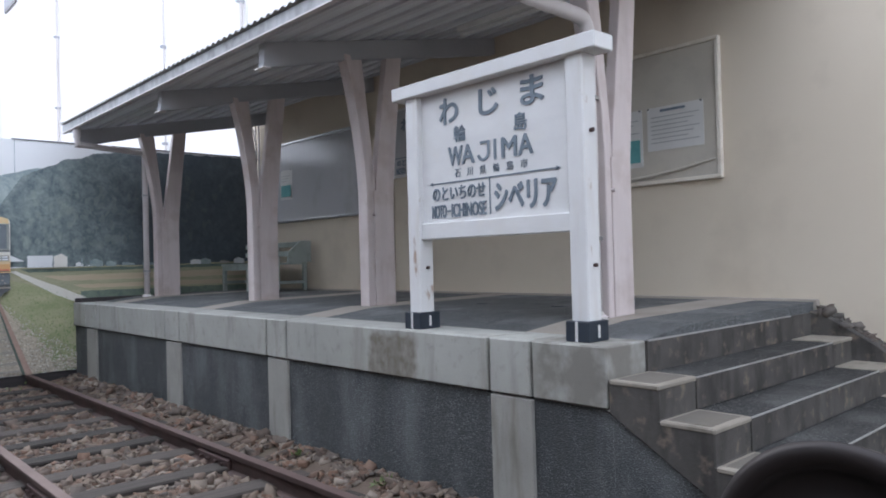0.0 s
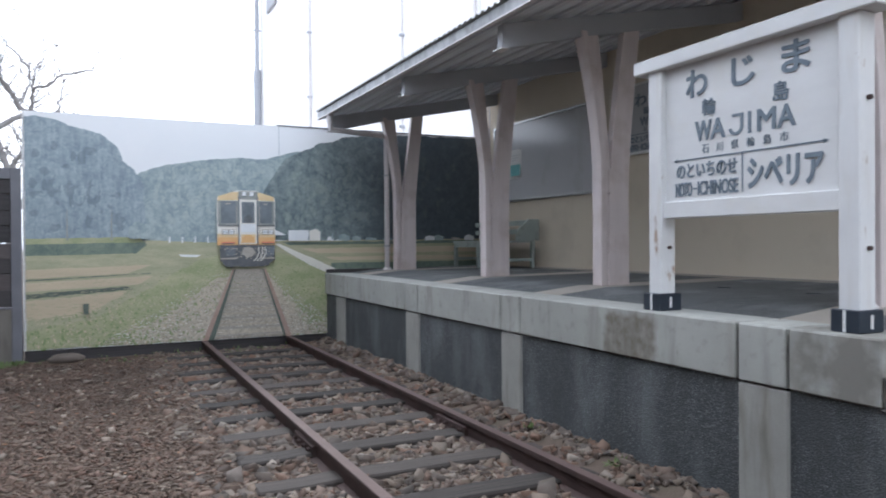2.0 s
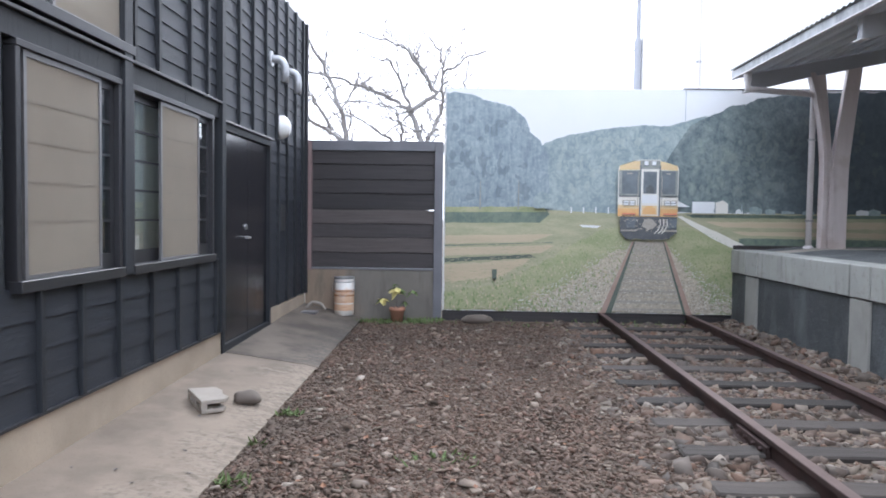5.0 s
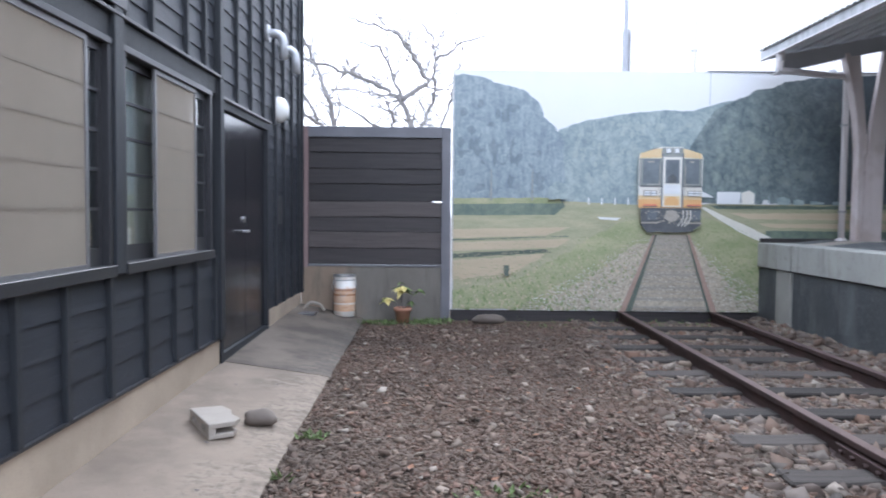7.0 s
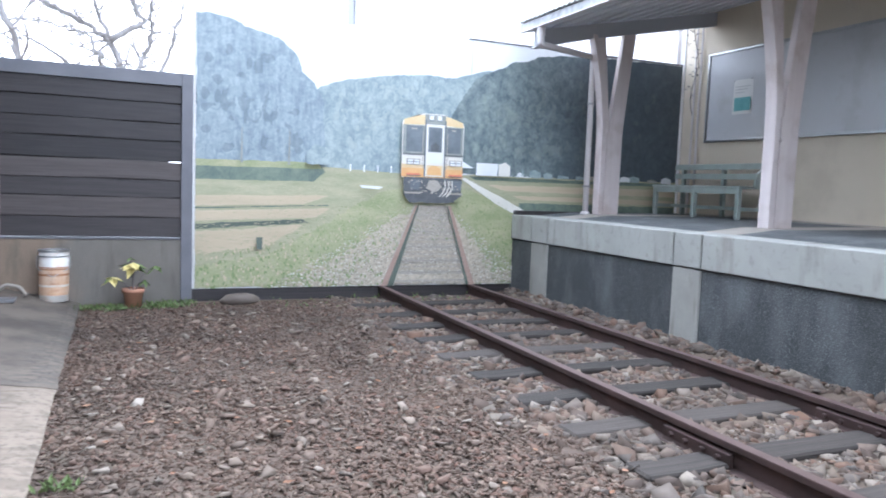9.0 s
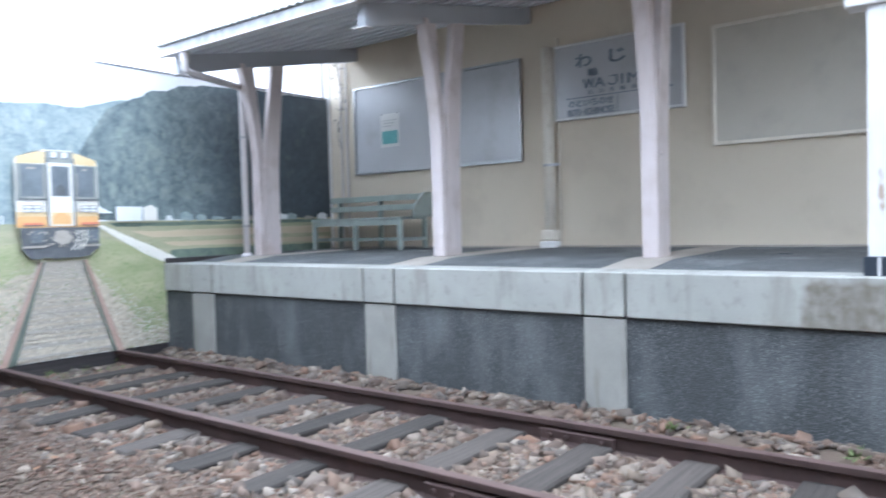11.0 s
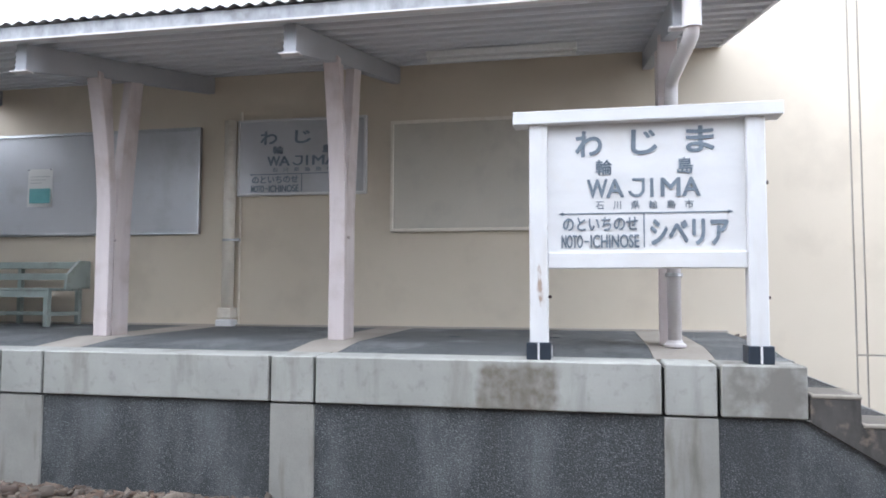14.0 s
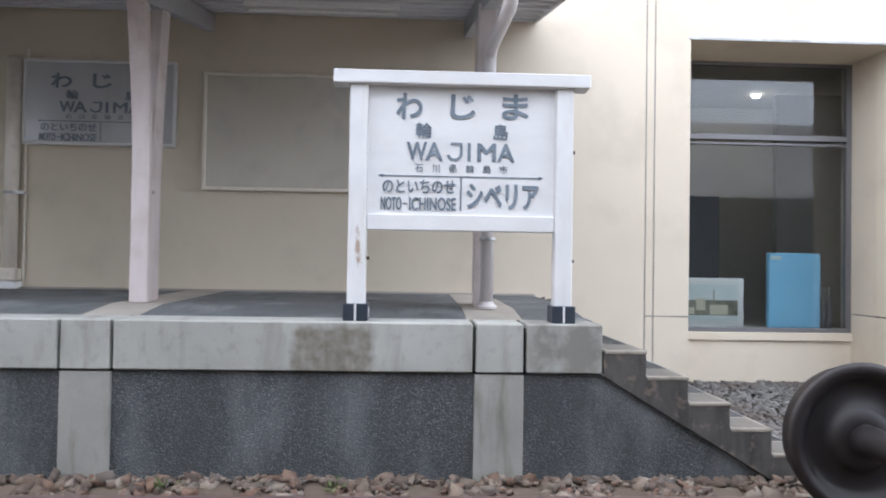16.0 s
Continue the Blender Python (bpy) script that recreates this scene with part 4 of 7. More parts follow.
def sheet(y0, y1, z0, z1, teal, title, label):
    sh = thing("notice", (WX - 0.036, (y0 + y1) / 2, z0), label, "notice", "notices on the boards")
    bm = bmesh.new()
    cols = []
    for i in range(7):
        y = y0 + (y1 - y0) * i / 6
        b = 0.006 * abs(math.sin(i * 1.3))
        cols.append((bm.verts.new((WX - 0.034 - b, y, z0)), bm.verts.new((WX - 0.034, y, z1))))
    for a, b in zip(cols, cols[1:]):
        bm.faces.new((a[0], a[1], b[1], b[0]))
    ret = bmesh.ops.extrude_face_region(bm, geom=bm.faces[:])
    bmesh.ops.translate(bm, verts=[v for v in ret["geom"] if isinstance(v, bmesh.types.BMVert)], vec=(0.002, 0, 0))
    part("paper", bm, MAT["paper"], sh)
    xf = WX - 0.044
    if teal:
        part("print", box(xf - 0.002, y0 + 0.02, z0 + 0.04, xf, y1 - 0.03, z0 + (z1 - z0) * 0.48), MAT["teal"], sh, "teal print")
    if title:
        part("title", box(xf - 0.002, y0 + (y1 - y0) * 0.3, z1 - 0.045, xf, y1 - (y1 - y0) * 0.25, z1 - 0.025), MAT["ink"], sh)
    zz = z1 - 0.09
    i = 0
    while zz > (z0 + (z1 - z0) * (0.55 if teal else 0.1)):
        part("text_line", box(xf - 0.001, y0 + 0.03 + 0.05 * (i % 3), zz, xf + 0.001, y1 - 0.04, zz + 0.008), MAT["print_grey"], sh)
        zz -= 0.035
        i += 1
    for yy in (y0 + 0.015, y1 - 0.015):
        part("pin", box(xf - 0.006, yy - 0.006, z1 - 0.015, xf + 0.004, yy + 0.006, z1 - 0.003), MAT["navy"], sh)


notice_board(5.815, 8.36, 1.93, 3.06, MAT["board_white"], MAT["steel"], "long aged white notice board in a metal frame")
notice_board(1.28, 3.745, 1.925, 3.03, MAT["board_grey"], MAT["cream_pipe"], "long aged cream notice board in a metal frame")
sheet(7.59, 7.9, 2.255, 2.675, True, False, "faded poster with a teal picture")
sheet(1.97, 2.32, 2.08, 2.56, True, False, "faded poster with a teal picture pinned up")
sheet(1.42, 1.92, 2.2, 2.56, False, True, "printed notice with a dark heading, curling")
wl_ = thing("warped_strip", (WX - 0.04, 1.8, 1.97), "warped loose grey facing along the board", "strip")
part("strip", tube([(WX - 0.035, 1.33, 2.08), (WX - 0.045, 1.6, 2.03), (WX - 0.05, 1.9, 1.99), (WX - 0.035, 2.4, 1.97)], [0.006, 0.014, 0.016, 0.004], 8), MAT["board_grey"], wl_)


# ---- bench ----
bn = thing("bench", (2.1, 7.85, TOP + 0.06), "pale green painted wooden bench with slatted back", "bench")
bz = TOP + 0.058
for i in range(4):
    part("seat_slat", box(1.93 + i * 0.115, 7.09, 1.335, 2.035 + i * 0.115, 8.6, 1.362, 0.004), MAT["bench_green"], bn)
part("apron", box(1.945, 7.1, 1.27, 1.965, 8.59, 1.334), MAT["bench_green"], bn)
for yy in (7.13, 7.84, 8.56):
    part("leg", box(1.94, yy - 0.028, bz, 1.99, yy + 0.028, 1.335, 0.004), MAT["bench_green"], bn)
    part("back_leg", box(2.39, yy - 0.025, bz, 2.44, yy + 0.025, 1.64, 0.004), MAT["bench_green"], bn)
    part("stretcher", box(1.99, yy - 0.02, 1.08, 2.39, yy + 0.02, 1.12), MAT["bench_green"], bn)
part("long_stretcher", box(2.2, 7.14, 1.08, 2.23, 8.55, 1.12), MAT["bench_green"], bn)
for z0, z1 in ((1.57, 1.64), (1.45, 1.52)):
    part("back_slat", box(2.36, 7.07, z0, 2.389, 8.68, z1, 0.004), MAT["bench_green"], bn)
part("end_panel", prism([(2.1, 1.36), (2.46, 1.36), (2.46, 1.65), (2.3, 1.65), (2.12, 1.5)], 'y', 7.03, 7.06), MAT["bench_green"], bn)

# ---- track ----
RAILX = (-1.665, -0.535)


def rail_profile(cx):
    h = 0.05
    half = [(0.034, h), (0.034, h - 0.028), (0.009, h - 0.042), (0.009, h - 0.118), (0.055, h - 0.13), (0.06, h - 0.142)]
    return [(cx + a, b) for a, b in half] + [(cx - a, b) for a, b in half[::-1]]


SL_Y = [2.28 + 0.592 * k for k in range(-8, 12)]
for cx in RAILX:
    rl = thing("rail", (cx, 3, -0.09), "rust-brown steel rail on wooden sleepers", "rail", "rails of the track")
    part("rail_bar", prism(rail_profile(cx), 'y', -3.0, 3.598), MAT["rust"], rl)
    part("rail_bar", prism(rail_profile(cx), 'y', 3.602, 8.85), MAT["rust"], rl)
    part("running_surface", box(cx - 0.03, -3.0, 0.049, cx + 0.03, 8.84, 0.0525), MAT["railhead"], rl, "worn brown running surface")
    for s in (-1, 1):
        fp = part("fishplate", prism([(cx + s * 0.01, 0.005), (cx + s * 0.04, -0.004), (cx + s * 0.036, -0.06), (cx + s * 0.045, -0.078), (cx + s * 0.01, -0.075)], 'y', 3.36, 3.84, 0.003), MAT["rust"], rl)
        for yy in (3.43, 3.54, 3.66, 3.77):
            part("bolt", tube([(cx + s * 0.03, yy, -0.032), (cx + s * 0.062, yy, -0.032)], 0.014, 6), MAT["rust"], fp)
    for y in SL_Y:
        for s in (-1, 1):
            part("spike", box(cx + s * 0.052 - 0.012, y - 0.012 + s * 0.03, -0.09, cx + s * 0.052 + 0.012, y + 0.012 + s * 0.03, -0.066), MAT["rust"], rl)

for i, y in enumerate(SL_Y):
    if y > 8.75:
        continue
    rnd = random.Random(i)
    bm = box(-2.17 + rnd.uniform(-0.03, 0.03), y - 0.1, -0.22, -0.05 + rnd.uniform(-0.04, 0.03), y + 0.1, -0.05, 0.012)
    bmesh.ops.subdivide_edges(bm, edges=[e for e in bm.edges if abs(e.verts[0].co.x - e.verts[1].co.x) > 0.5], cuts=14)
    for v in bm.verts:
        v.co.z += 0.006 * noise.noise((v.co.x * 5, v.co.y * 9, i)) - (0.0 if abs(v.co.x + 1.1) < 0.75 else 0.008)
        v.co.y += 0.012 * noise.noise((v.co.x * 3, i * 7.7, 2))
    single("sleeper", bm, MAT["sleeper"], "weathered grey wooden railway sleeper", "sleeper", "sleepers of the track")


# ---- gravel ----
def stones(name, material, region, count, size, flat, label, seed, z_top, keep, sunk=(0.1, 0.9)):
    rng = np.random.default_rng(seed)
    cube = bmesh.new()
    bmesh.ops.create_cube(cube, size=1.5)
    bmesh.ops.triangulate(cube, faces=cube.faces[:])
    base = np.array([v.co[:] for v in cube.verts])
    tri = np.array([[v.index for v in f.verts] for f in cube.faces])
    cube.free()
    variants = np.stack([base * (1 + rng.uniform(-0.5, 0.25, (len(base), 1))) + rng.uniform(-0.38, 0.38, base.shape) for _ in range(24)])
    x = rng.uniform(region[0], region[1], count)
    y = rng.uniform(region[2], region[3], count)
    ok = keep(x, y)
    x, y = x[ok], y[ok]
    n = len(x)
    s = size * np.exp(np.clip(rng.normal(0, 0.5, n), -1.2, 0.95))
    sc = s[:, None] * np.stack([rng.uniform(0.8, 1.35, n), rng.uniform(0.65, 1.0, n), flat * rng.uniform(0.7, 1.2, n)], 1)
    v = variants[rng.integers(0, 24, n)] * sc[:, None, :]
    a, b = rng.uniform(0, 2 * np.pi, n), rng.normal(0, 0.3 + 0.25 * flat, n)
    ca, sa, cb, sb = np.cos(a)[:, None], np.sin(a)[:, None], np.cos(b)[:, None], np.sin(b)[:, None]
    vx, vz = v[..., 0] * cb + v[..., 2] * sb, -v[..., 0] * sb + v[..., 2] * cb
    vx, vy = vx * ca - v[..., 1] * sa, vx * sa + v[..., 1] * ca
    zt = z_top(x, y) - sc[:, 2] * rng.uniform(sunk[0], sunk[1], n)
    co = np.stack([vx + x[:, None], vy + y[:, None], vz + zt[:, None]], -1).reshape(-1, 3)
    faces = (tri[None] + (np.arange(n) * len(base))[:, None, None]).reshape(-1, 3)
    me = bpy.data.meshes.new(name)
    me.vertices.add(len(co))
    me.vertices.foreach_set("co", co.astype(np.float32).ravel())
    me.loops.add(faces.size)
    me.loops.foreach_set("vertex_index", faces.ravel().astype(np.int32))
    me.polygons.add(len(faces))
    me.polygons.foreach_set("loop_start", np.arange(0, faces.size, 3, dtype=np.int32))
    me.update(calc_edges=True)
    me.validate()
    me.materials.append(material)
    return tagged(new(name, me), label, "gravel", kind="stuff")


sl = np.array(SL_Y)


def on_track(x, y):
    near = np.abs(y[:, None] - sl[None]).min(1)
    return ~((near < 0.105) & (x > -2.15) & (x < -0.08)) & (np.abs(x - RAILX[0]) > 0.065) & (np.abs(x - RAILX[1]) > 0.065)


def bank(x, y):
    return -0.078 + 0.075 * np.clip((x + 0.42) / 0.36, 0, 1) - 0.02 * np.clip((-2.1 - x) / 0.4, 0, 1)


single("ballast_bank", prism([(-0.46, GROUND - 0.05), (-0.44, -0.09), (-0.08, -0.03), (0.05, -0.02), (0.05, GROUND - 0.05)], 'y', -2.6, 8.8), MAT["earth"], "earth bank below the platform edge", "ground", kind="structure")
stones("track_ballast", MAT["ballast"], (-2.5, 0.02, -2.6, 8.8), 27000, 0.026, 0.7, "angular brown and grey railway ballast", 3, bank, on_track)
stones("yard_gravel", MAT["yard"], (-4.9, -2.1, -2.6, 8.75), 88000, 0.0125, 0.3, "flat reddish-brown gravel trodden into the yard", 4, lambda x, y: -0.0755 + 0.006 * np.sin(x * 2.3 + 1.7 * np.sin(y * 1.1)) * np.sin(y * 1.9 + 0.8 * x), lambda x, y: (x > -4.78 - 0.01 * np.sin(y * 9)), (0.45, 1.15))
stones("yard_stones", MAT["pale_stone"], (-4.7, -2.2, 0.2, 8.6), 900, 0.02, 0.26, "larger flat tan and white stones in the yard", 8, lambda x, y: -0.064 + 0.0 * x, lambda x, y: x > -4.7)
stones("wall_gravel", MAT["grey_gravel"], (-0.1, 3.25, -4.2, 0.4), 11000, 0.024, 0.7, "grey crushed stone beside the steps", 5, lambda x, y: 0.02 + 0.05 * np.clip((x - 0.5) / 2, 0, 1), lambda x, y: ~((y > END - RUN * 5 - 0.02) & (x < 2.4)) & ((x < 2.55) | ((y > WIN[0]) & (y < WIN[1]))))
stones("rubble", MAT["grey_gravel"], (2.4, 2.55, -0.5, 0.58), 160, 0.022, 0.7, "loose rubble against the station wall", 6, lambda x, y: 0.95 - 0.62 * np.clip((0.55 - y), 0, 2) ** 0.95, lambda x, y: x > 0)
gv = bmesh.new()
bmesh.ops.create_grid(gv, x_segments=2, y_segments=2, size=0.5)
for v in gv.verts:
    v.co = Vector((1.58 + v.co.x * 3.3, -2.4 + v.co.y * 4.4, -0.03 + 0.03 * (v.co.x + 0.5)))
ret = bmesh.ops.extrude_face_region(gv, geom=gv.faces[:])
bmesh.ops.translate(gv, verts=[v for v in ret["geom"] if isinstance(v, bmesh.types.BMVert)], vec=(0, 0, -0.12))
single("gravel_bed", gv, MAT["earth"], "earth bed below the grey gravel", "ground", kind="structure")

# ---- wheelset on the track ----
wy, wz = -0.605, 0.385
wset = thing("wheelset", (-1.1, wy, 0.05), "black painted railway wheelset on the rails", "wheelset")
part("axle", lathe([(0.055, -1.78), (0.06, -1.76), (0.06, -1.6), (0.085, -1.59), (0.085, -1.5), (0.07, -1.4), (0.065, -1.1), (0.07, -0.8), (0.085, -0.7), (0.085, -0.61), (0.06, -0.6), (0.06, -0.44), (0.055, -0.42)], (0, wy, wz), 'x', 28), MAT["wheel_black"], wset, smooth=True)
for s, cx in ((1, -0.545), (-1, -1.655)):
    prof = [(0.08, -0.085), (0.15, -0.085), (0.165, -0.06), (0.2, -0.035), (0.27, -0.03), (0.315, -0.05), (0.325, -0.075), (0.385, -0.075), (0.4, -0.062), (0.398, -0.05), (0.372, -0.035), (0.362, 0.07), (0.35, 0.078), (0.31, 0.075), (0.3, 0.02), (0.2, 0.01), (0.15, 0.06), (0.08, 0.06)]
    whl = part("wheel", lathe([(r, cx + s * h) for r, h in prof], (0, wy, wz), 'x', 56), MAT["wheel_black"], wset, smooth=True)
    part("tyre", lathe([(r, cx + s * h) for r, h in ((0.334, -0.0785), (0.384, -0.0785), (0.403, -0.063), (0.4, -0.048), (0.376, -0.034), (0.366, 0.0705), (0.35, 0.081), (0.34, 0.081))], (0, wy, wz), 'x', 56, True), MAT["wheel_rim"], whl, "worn brown tyre with flange", smooth=True)

# ---- black boarded house ----
HX = -5.6
house = thing("house", (HX, 4, GROUND), "black-stained clapboard house with white plaster above", "house")
HY0, HY1, HTOP = -3.2, 8.78, 3.76
W1, W2, DOOR = (2.56, 3.62), (3.75, 5.25), (5.52, 7.03)
WZ = (0.92, 2.1)
UP = (1.9, 3.77, 2.27, 3.6)


def hbox(n, y0, z0, y1, z1, x0, x1, m, parent, bevel=0.0, label=""):
    return part(n, box(HX + x0, y0, z0, HX + x1, y1, z1, bevel), m, parent, label)


# wall behind the boards, with its openings
for a in ((HY0, GROUND, UP[0], HTOP), (UP[0], GROUND, W1[0], UP[2]), (W1[0], GROUND, W2[1], WZ[0]), (W1[0], WZ[1], UP[1], UP[2]), (UP[1], WZ[1], W2[1], HTOP), (W1[1], WZ[0], W2[0], WZ[1]), (UP[0], UP[3], UP[1], HTOP), (W2[1], GROUND, DOOR[0], HTOP), (DOOR[0], 2.06, DOOR[1], HTOP), (DOOR[1], GROUND, HY1, HTOP)):
    hbox("wall", a[0], a[1], a[2], a[3], -0.16, -0.02, MAT["black_trim"], house)
# unseen extension, added to darken the shop window's reflection
hbox("wall", -10, GROUND, HY0, 2.9, -0.16, 0.0, MAT["black_board"], house)
# its unseen top, added white to bounce light back
hbox("wall", -10, 2.9, HY0, 4.6, -0.16, 0.0, MAT["white_plaster"], house)
hbox("wall", HY0, HTOP, HY1, 6.4, -0.16, 0.0, MAT["white_plaster"], house, label="white plaster upper wall")
part("wall", box(HX - 6, HY1 - 0.14, GROUND, HX - 0.16, HY1, 6.4), MAT["black_trim"], house)
hbox("plinth", HY0, GROUND, DOOR[0] - 0.03, 0.25, -0.02, 0.015, MAT["plinth"], house, 0.006, "pale mortar plinth")
hbox("plinth", DOOR[1] + 0.03, GROUND, HY1 - 0.01, 0.25, -0.02, 0.015, MAT["plinth"], house, 0.006)


def clad(y0, y1, z0, z1, step, gaps):
    """Lapped boards, each tilted so that its lower edge stands out, with uprights over them."""
    n = max(1, round((z1 - z0) / step))
    st = (z1 - z0) / n
    for i in range(n):
        za, zb = z0 + i * st, z0 + (i + 1) * st + 0.012
        part("clapboard", prism([(HX - 0.018, za), (HX + 0.012, za), (HX + 0.0, zb), (HX - 0.018, zb)], 'y', y0, y1), MAT["black_board"], house)
    for y in gaps:
        if y0 - 0.03 <= y <= y1 + 0.03:
            part("batten", box(HX - 0.01, y - 0.022, z0, HX + 0.036, y + 0.022, z1, 0.003), MAT["black_trim"], house)


lower = [1.84 + 0.45 * k - 0.45 * 10 for k in range(10)] + [2.32, 2.779, 3.175, 3.62, 4.095, 4.544, 4.95, 5.36]
clad(HY0, DOOR[0] - 0.08, 0.262, 0.9, 0.172, lower)
clad(HY0, W1[0] - 0.08, 0.9, 2.1, 0.172, [W1[0] - 0.12 - 0.45 * k for k in range(11)])
uppers = [3.83, 4.2, 4.78, 5.15, 5.52, 5.98, 6.42, 6.88, 7.32, 7.76, 8.2, 8.6]
clad(UP[1] + 0.06, DOOR[0] - 0.06, 2.246, HTOP, 0.122, uppers)
clad(DOOR[0] - 0.06, HY1, 2.12, HTOP, 0.134, uppers)
clad(HY0, UP[1] + 0.06, UP[3] + 0.05, HTOP, 0.12, uppers)
clad(HY0, UP[0] - 0.03, 2.246, UP[3] + 0.04, 0.134, [UP[0] - 0.1 - 0.45 * k for k in range(11)])
clad(DOOR[1] + 0.06, HY1, 0.262, 2.12, 0.134, [7.4, 7.8, 8.2, 8.6])
hbox("corner_board", HY1 - 0.07, 0.26, HY1 + 0.02, HTOP, -0.02, 0.05, MAT["black_trim"], house, 0.004)
hbox("corner_board", DOOR[0] - 0.12, 0.26, DOOR[0] - 0.03, HTOP, -0.02, 0.06, MAT["black_trim"], house, 0.004)
hbox("corner_board", W1[1] + 0.01, 0.9, W2[0] - 0.01, HTOP, -0.02, 0.055, MAT["black_trim"], house, 0.004)
hbox("head_band", HY0, 2.101, DOOR[0] - 0.12, 2.224, -0.02, 0.03, MAT["black_trim"], house, 0.003)
hbox("head_cap", HY0, 2.225, DOOR[0] - 0.11, 2.245, -0.02, 0.06, MAT["sash"], house, 0.003)
hbox("door_flashing", DOOR[0] - 0.05, 2.085, DOOR[1] + 0.06, 2.105, -0.02, 0.055, MAT["sash_grey"], house, 0.003)
hbox("skirt_rail", HY0, 0.25, DOOR[0] - 0.04, 0.264, -0.02, 0.034, MAT["sash"], house)


def sash_window(y0, y1, z0, z1, screens, label):
    w = thing("sliding_window", (HX, (y0 + y1) / 2, z0), label, "window", "windows of the black house")
    for a in ((y0, z0 - 0.03, y1, z0 + 0.03, 0.06), (y0, z1 - 0.035, y1, z1, 0.045), (y0, z0 + 0.03, y0 + 0.04, z1 - 0.035, 0.04), (y1 - 0.04, z0 + 0.03, y1, z1 - 0.035, 0.04)):
        hbox("frame", a[0], a[1], a[2], a[3], -0.1, a[4], MAT["sash"], w, 0.003)
    m = (y0 + y1) / 2
    for i, (a, b) in enumerate(((y0 + 0.04, m + 0.03), (m - 0.03, y1 - 0.04))):
        xo = -0.05 + 0.03 * i
        s = hbox("sash", a, z0 + 0.03, a + 0.045, z1 - 0.036, xo, xo + 0.024, MAT["sash"], w)
        hbox("stile", b - 0.045, z0 + 0.03, b, z1 - 0.036, xo, xo + 0.024, MAT["sash"], s)
        hbox("rail", a + 0.045, z0 + 0.03, b - 0.045, z0 + 0.12, xo, xo + 0.024, MAT["sash"], s)
        hbox("rail", a + 0.045, z1 - 0.08, b - 0.045, z1 - 0.036, xo, xo + 0.024, MAT["sash"], s)
        for j in range(1, 5):
            zz = z0 + 0.12 + (z1 - 0.2 - z0) * j / 5
            hbox("glazing_bar", a + 0.045, zz - 0.008, b - 0.045, zz + 0.008, xo + 0.002, xo + 0.026, MAT["sash"], s)
        g = hbox("pane", a + 0.04, z0 + 0.11, b - 0.04, z1 - 0.07, xo + 0.008, xo + 0.013, MAT["glass"], s)
        g.visible_shadow = False
    for a, b in screens:
        s = hbox("screen", a + 0.015, z0 + 0.045, b - 0.015, z1 - 0.05, 0.012, 0.02, MAT["screen"], w, label="cream blind screen")
        # strips that paint the glazing bars' shade showing through the cloth
        for j in range(1, 5):
            zz = z0 + 0.12 + (z1 - 0.2 - z0) * j / 5
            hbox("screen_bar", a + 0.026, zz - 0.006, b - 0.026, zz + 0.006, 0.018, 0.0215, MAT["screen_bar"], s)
        for c in ((a, z0 + 0.03, a + 0.025, z1 - 0.036), (b - 0.025, z0 + 0.03, b, z1 - 0.036), (a + 0.025, z1 - 0.066, b - 0.025, z1 - 0.036), (a + 0.025, z0 + 0.03, b - 0.025, z0 + 0.05)):
            hbox("screen_frame", c[0], c[1], c[2], c[3], 0.008, 0.026, MAT["sash_grey"], s)
    return w


sash_window(W1[0], W1[1], WZ[0], WZ[1], [(2.645, 3.395)], "dark sliding window with a cream screen")
sash_window(W2[0], W2[1], WZ[0], WZ[1], [(4.22, 4.95)], "dark sliding window half covered by a cream screen")
sash_window(UP[0], UP[1], UP[2] + 0.03, UP[3], [(2.9, 3.72)], "upper sliding window with a cream screen")
hr = thing("house_room", (HX - 2, 3.5, GROUND), "dim room behind the windows", "room", kind="structure")
for a in ((HX - 3, 1, GROUND, HX - 2.9, 5.4, 3.7), (HX - 2.9, 1, GROUND, HX - 0.17, 1.1, 3.7), (HX - 2.9, 5.36, GROUND, HX - 0.17, 5.42, 3.7), (HX - 2.9, 1.1, GROUND, HX - 0.17, 5.36, 0.4), (HX - 2.9, 1.1, 2.3, HX - 0.2, 5.36, 2.35)):
    part("room_wall", box(*a), MAT["room"], hr)
MAT["curtain"] = mixed("pale_curtain", (0.42, 0.43, 0.38), (0.52, 0.52, 0.46), 2, 60, 0.9)
for c0, c1 in ((2.6, 3.58), (3.8, 5.2)):
    bm = bmesh.new()
    rows = []
    for i in range(60):
        y = c0 + (c1 - c0) * i / 59
        x = HX - 0.128 + 0.012 * math.sin(i * 1.7)
        rows.append((bm.verts.new((x, y, 0.95)), bm.verts.new((x, y, 2.09))))
    for a, b in zip(rows, rows[1:]):
        bm.faces.new((a[0], b[0], b[1], a[1]))
    single("curtain", bm, MAT["curtain"], "pale gathered curtain behind the window", "curtain", "curtains of the house")
single("box_on_sill", box(HX - 0.108, 3.86, 0.95, HX - 0.06, 4.06, 1.13, 0.004), MAT["paper"], "pale paper box on the window sill", "box")

dr = thing("door_1", (HX, 6.25, GROUND), "black double-leaf entrance door with steel lever handle", "door", kind="structure")
hbox("jamb", DOOR[0] - 0.03, GROUND, DOOR[0] + 0.03, 2.06, -0.12, 0.03, MAT["black_trim"], dr)
hbox("jamb", DOOR[1] - 0.03, GROUND, DOOR[1] + 0.03, 2.06, -0.12, 0.03, MAT["black_trim"], dr)
hbox("head", DOOR[0] + 0.03, 2.02, DOOR[1] - 0.03, 2.08, -0.12, 0.03, MAT["black_trim"], dr)
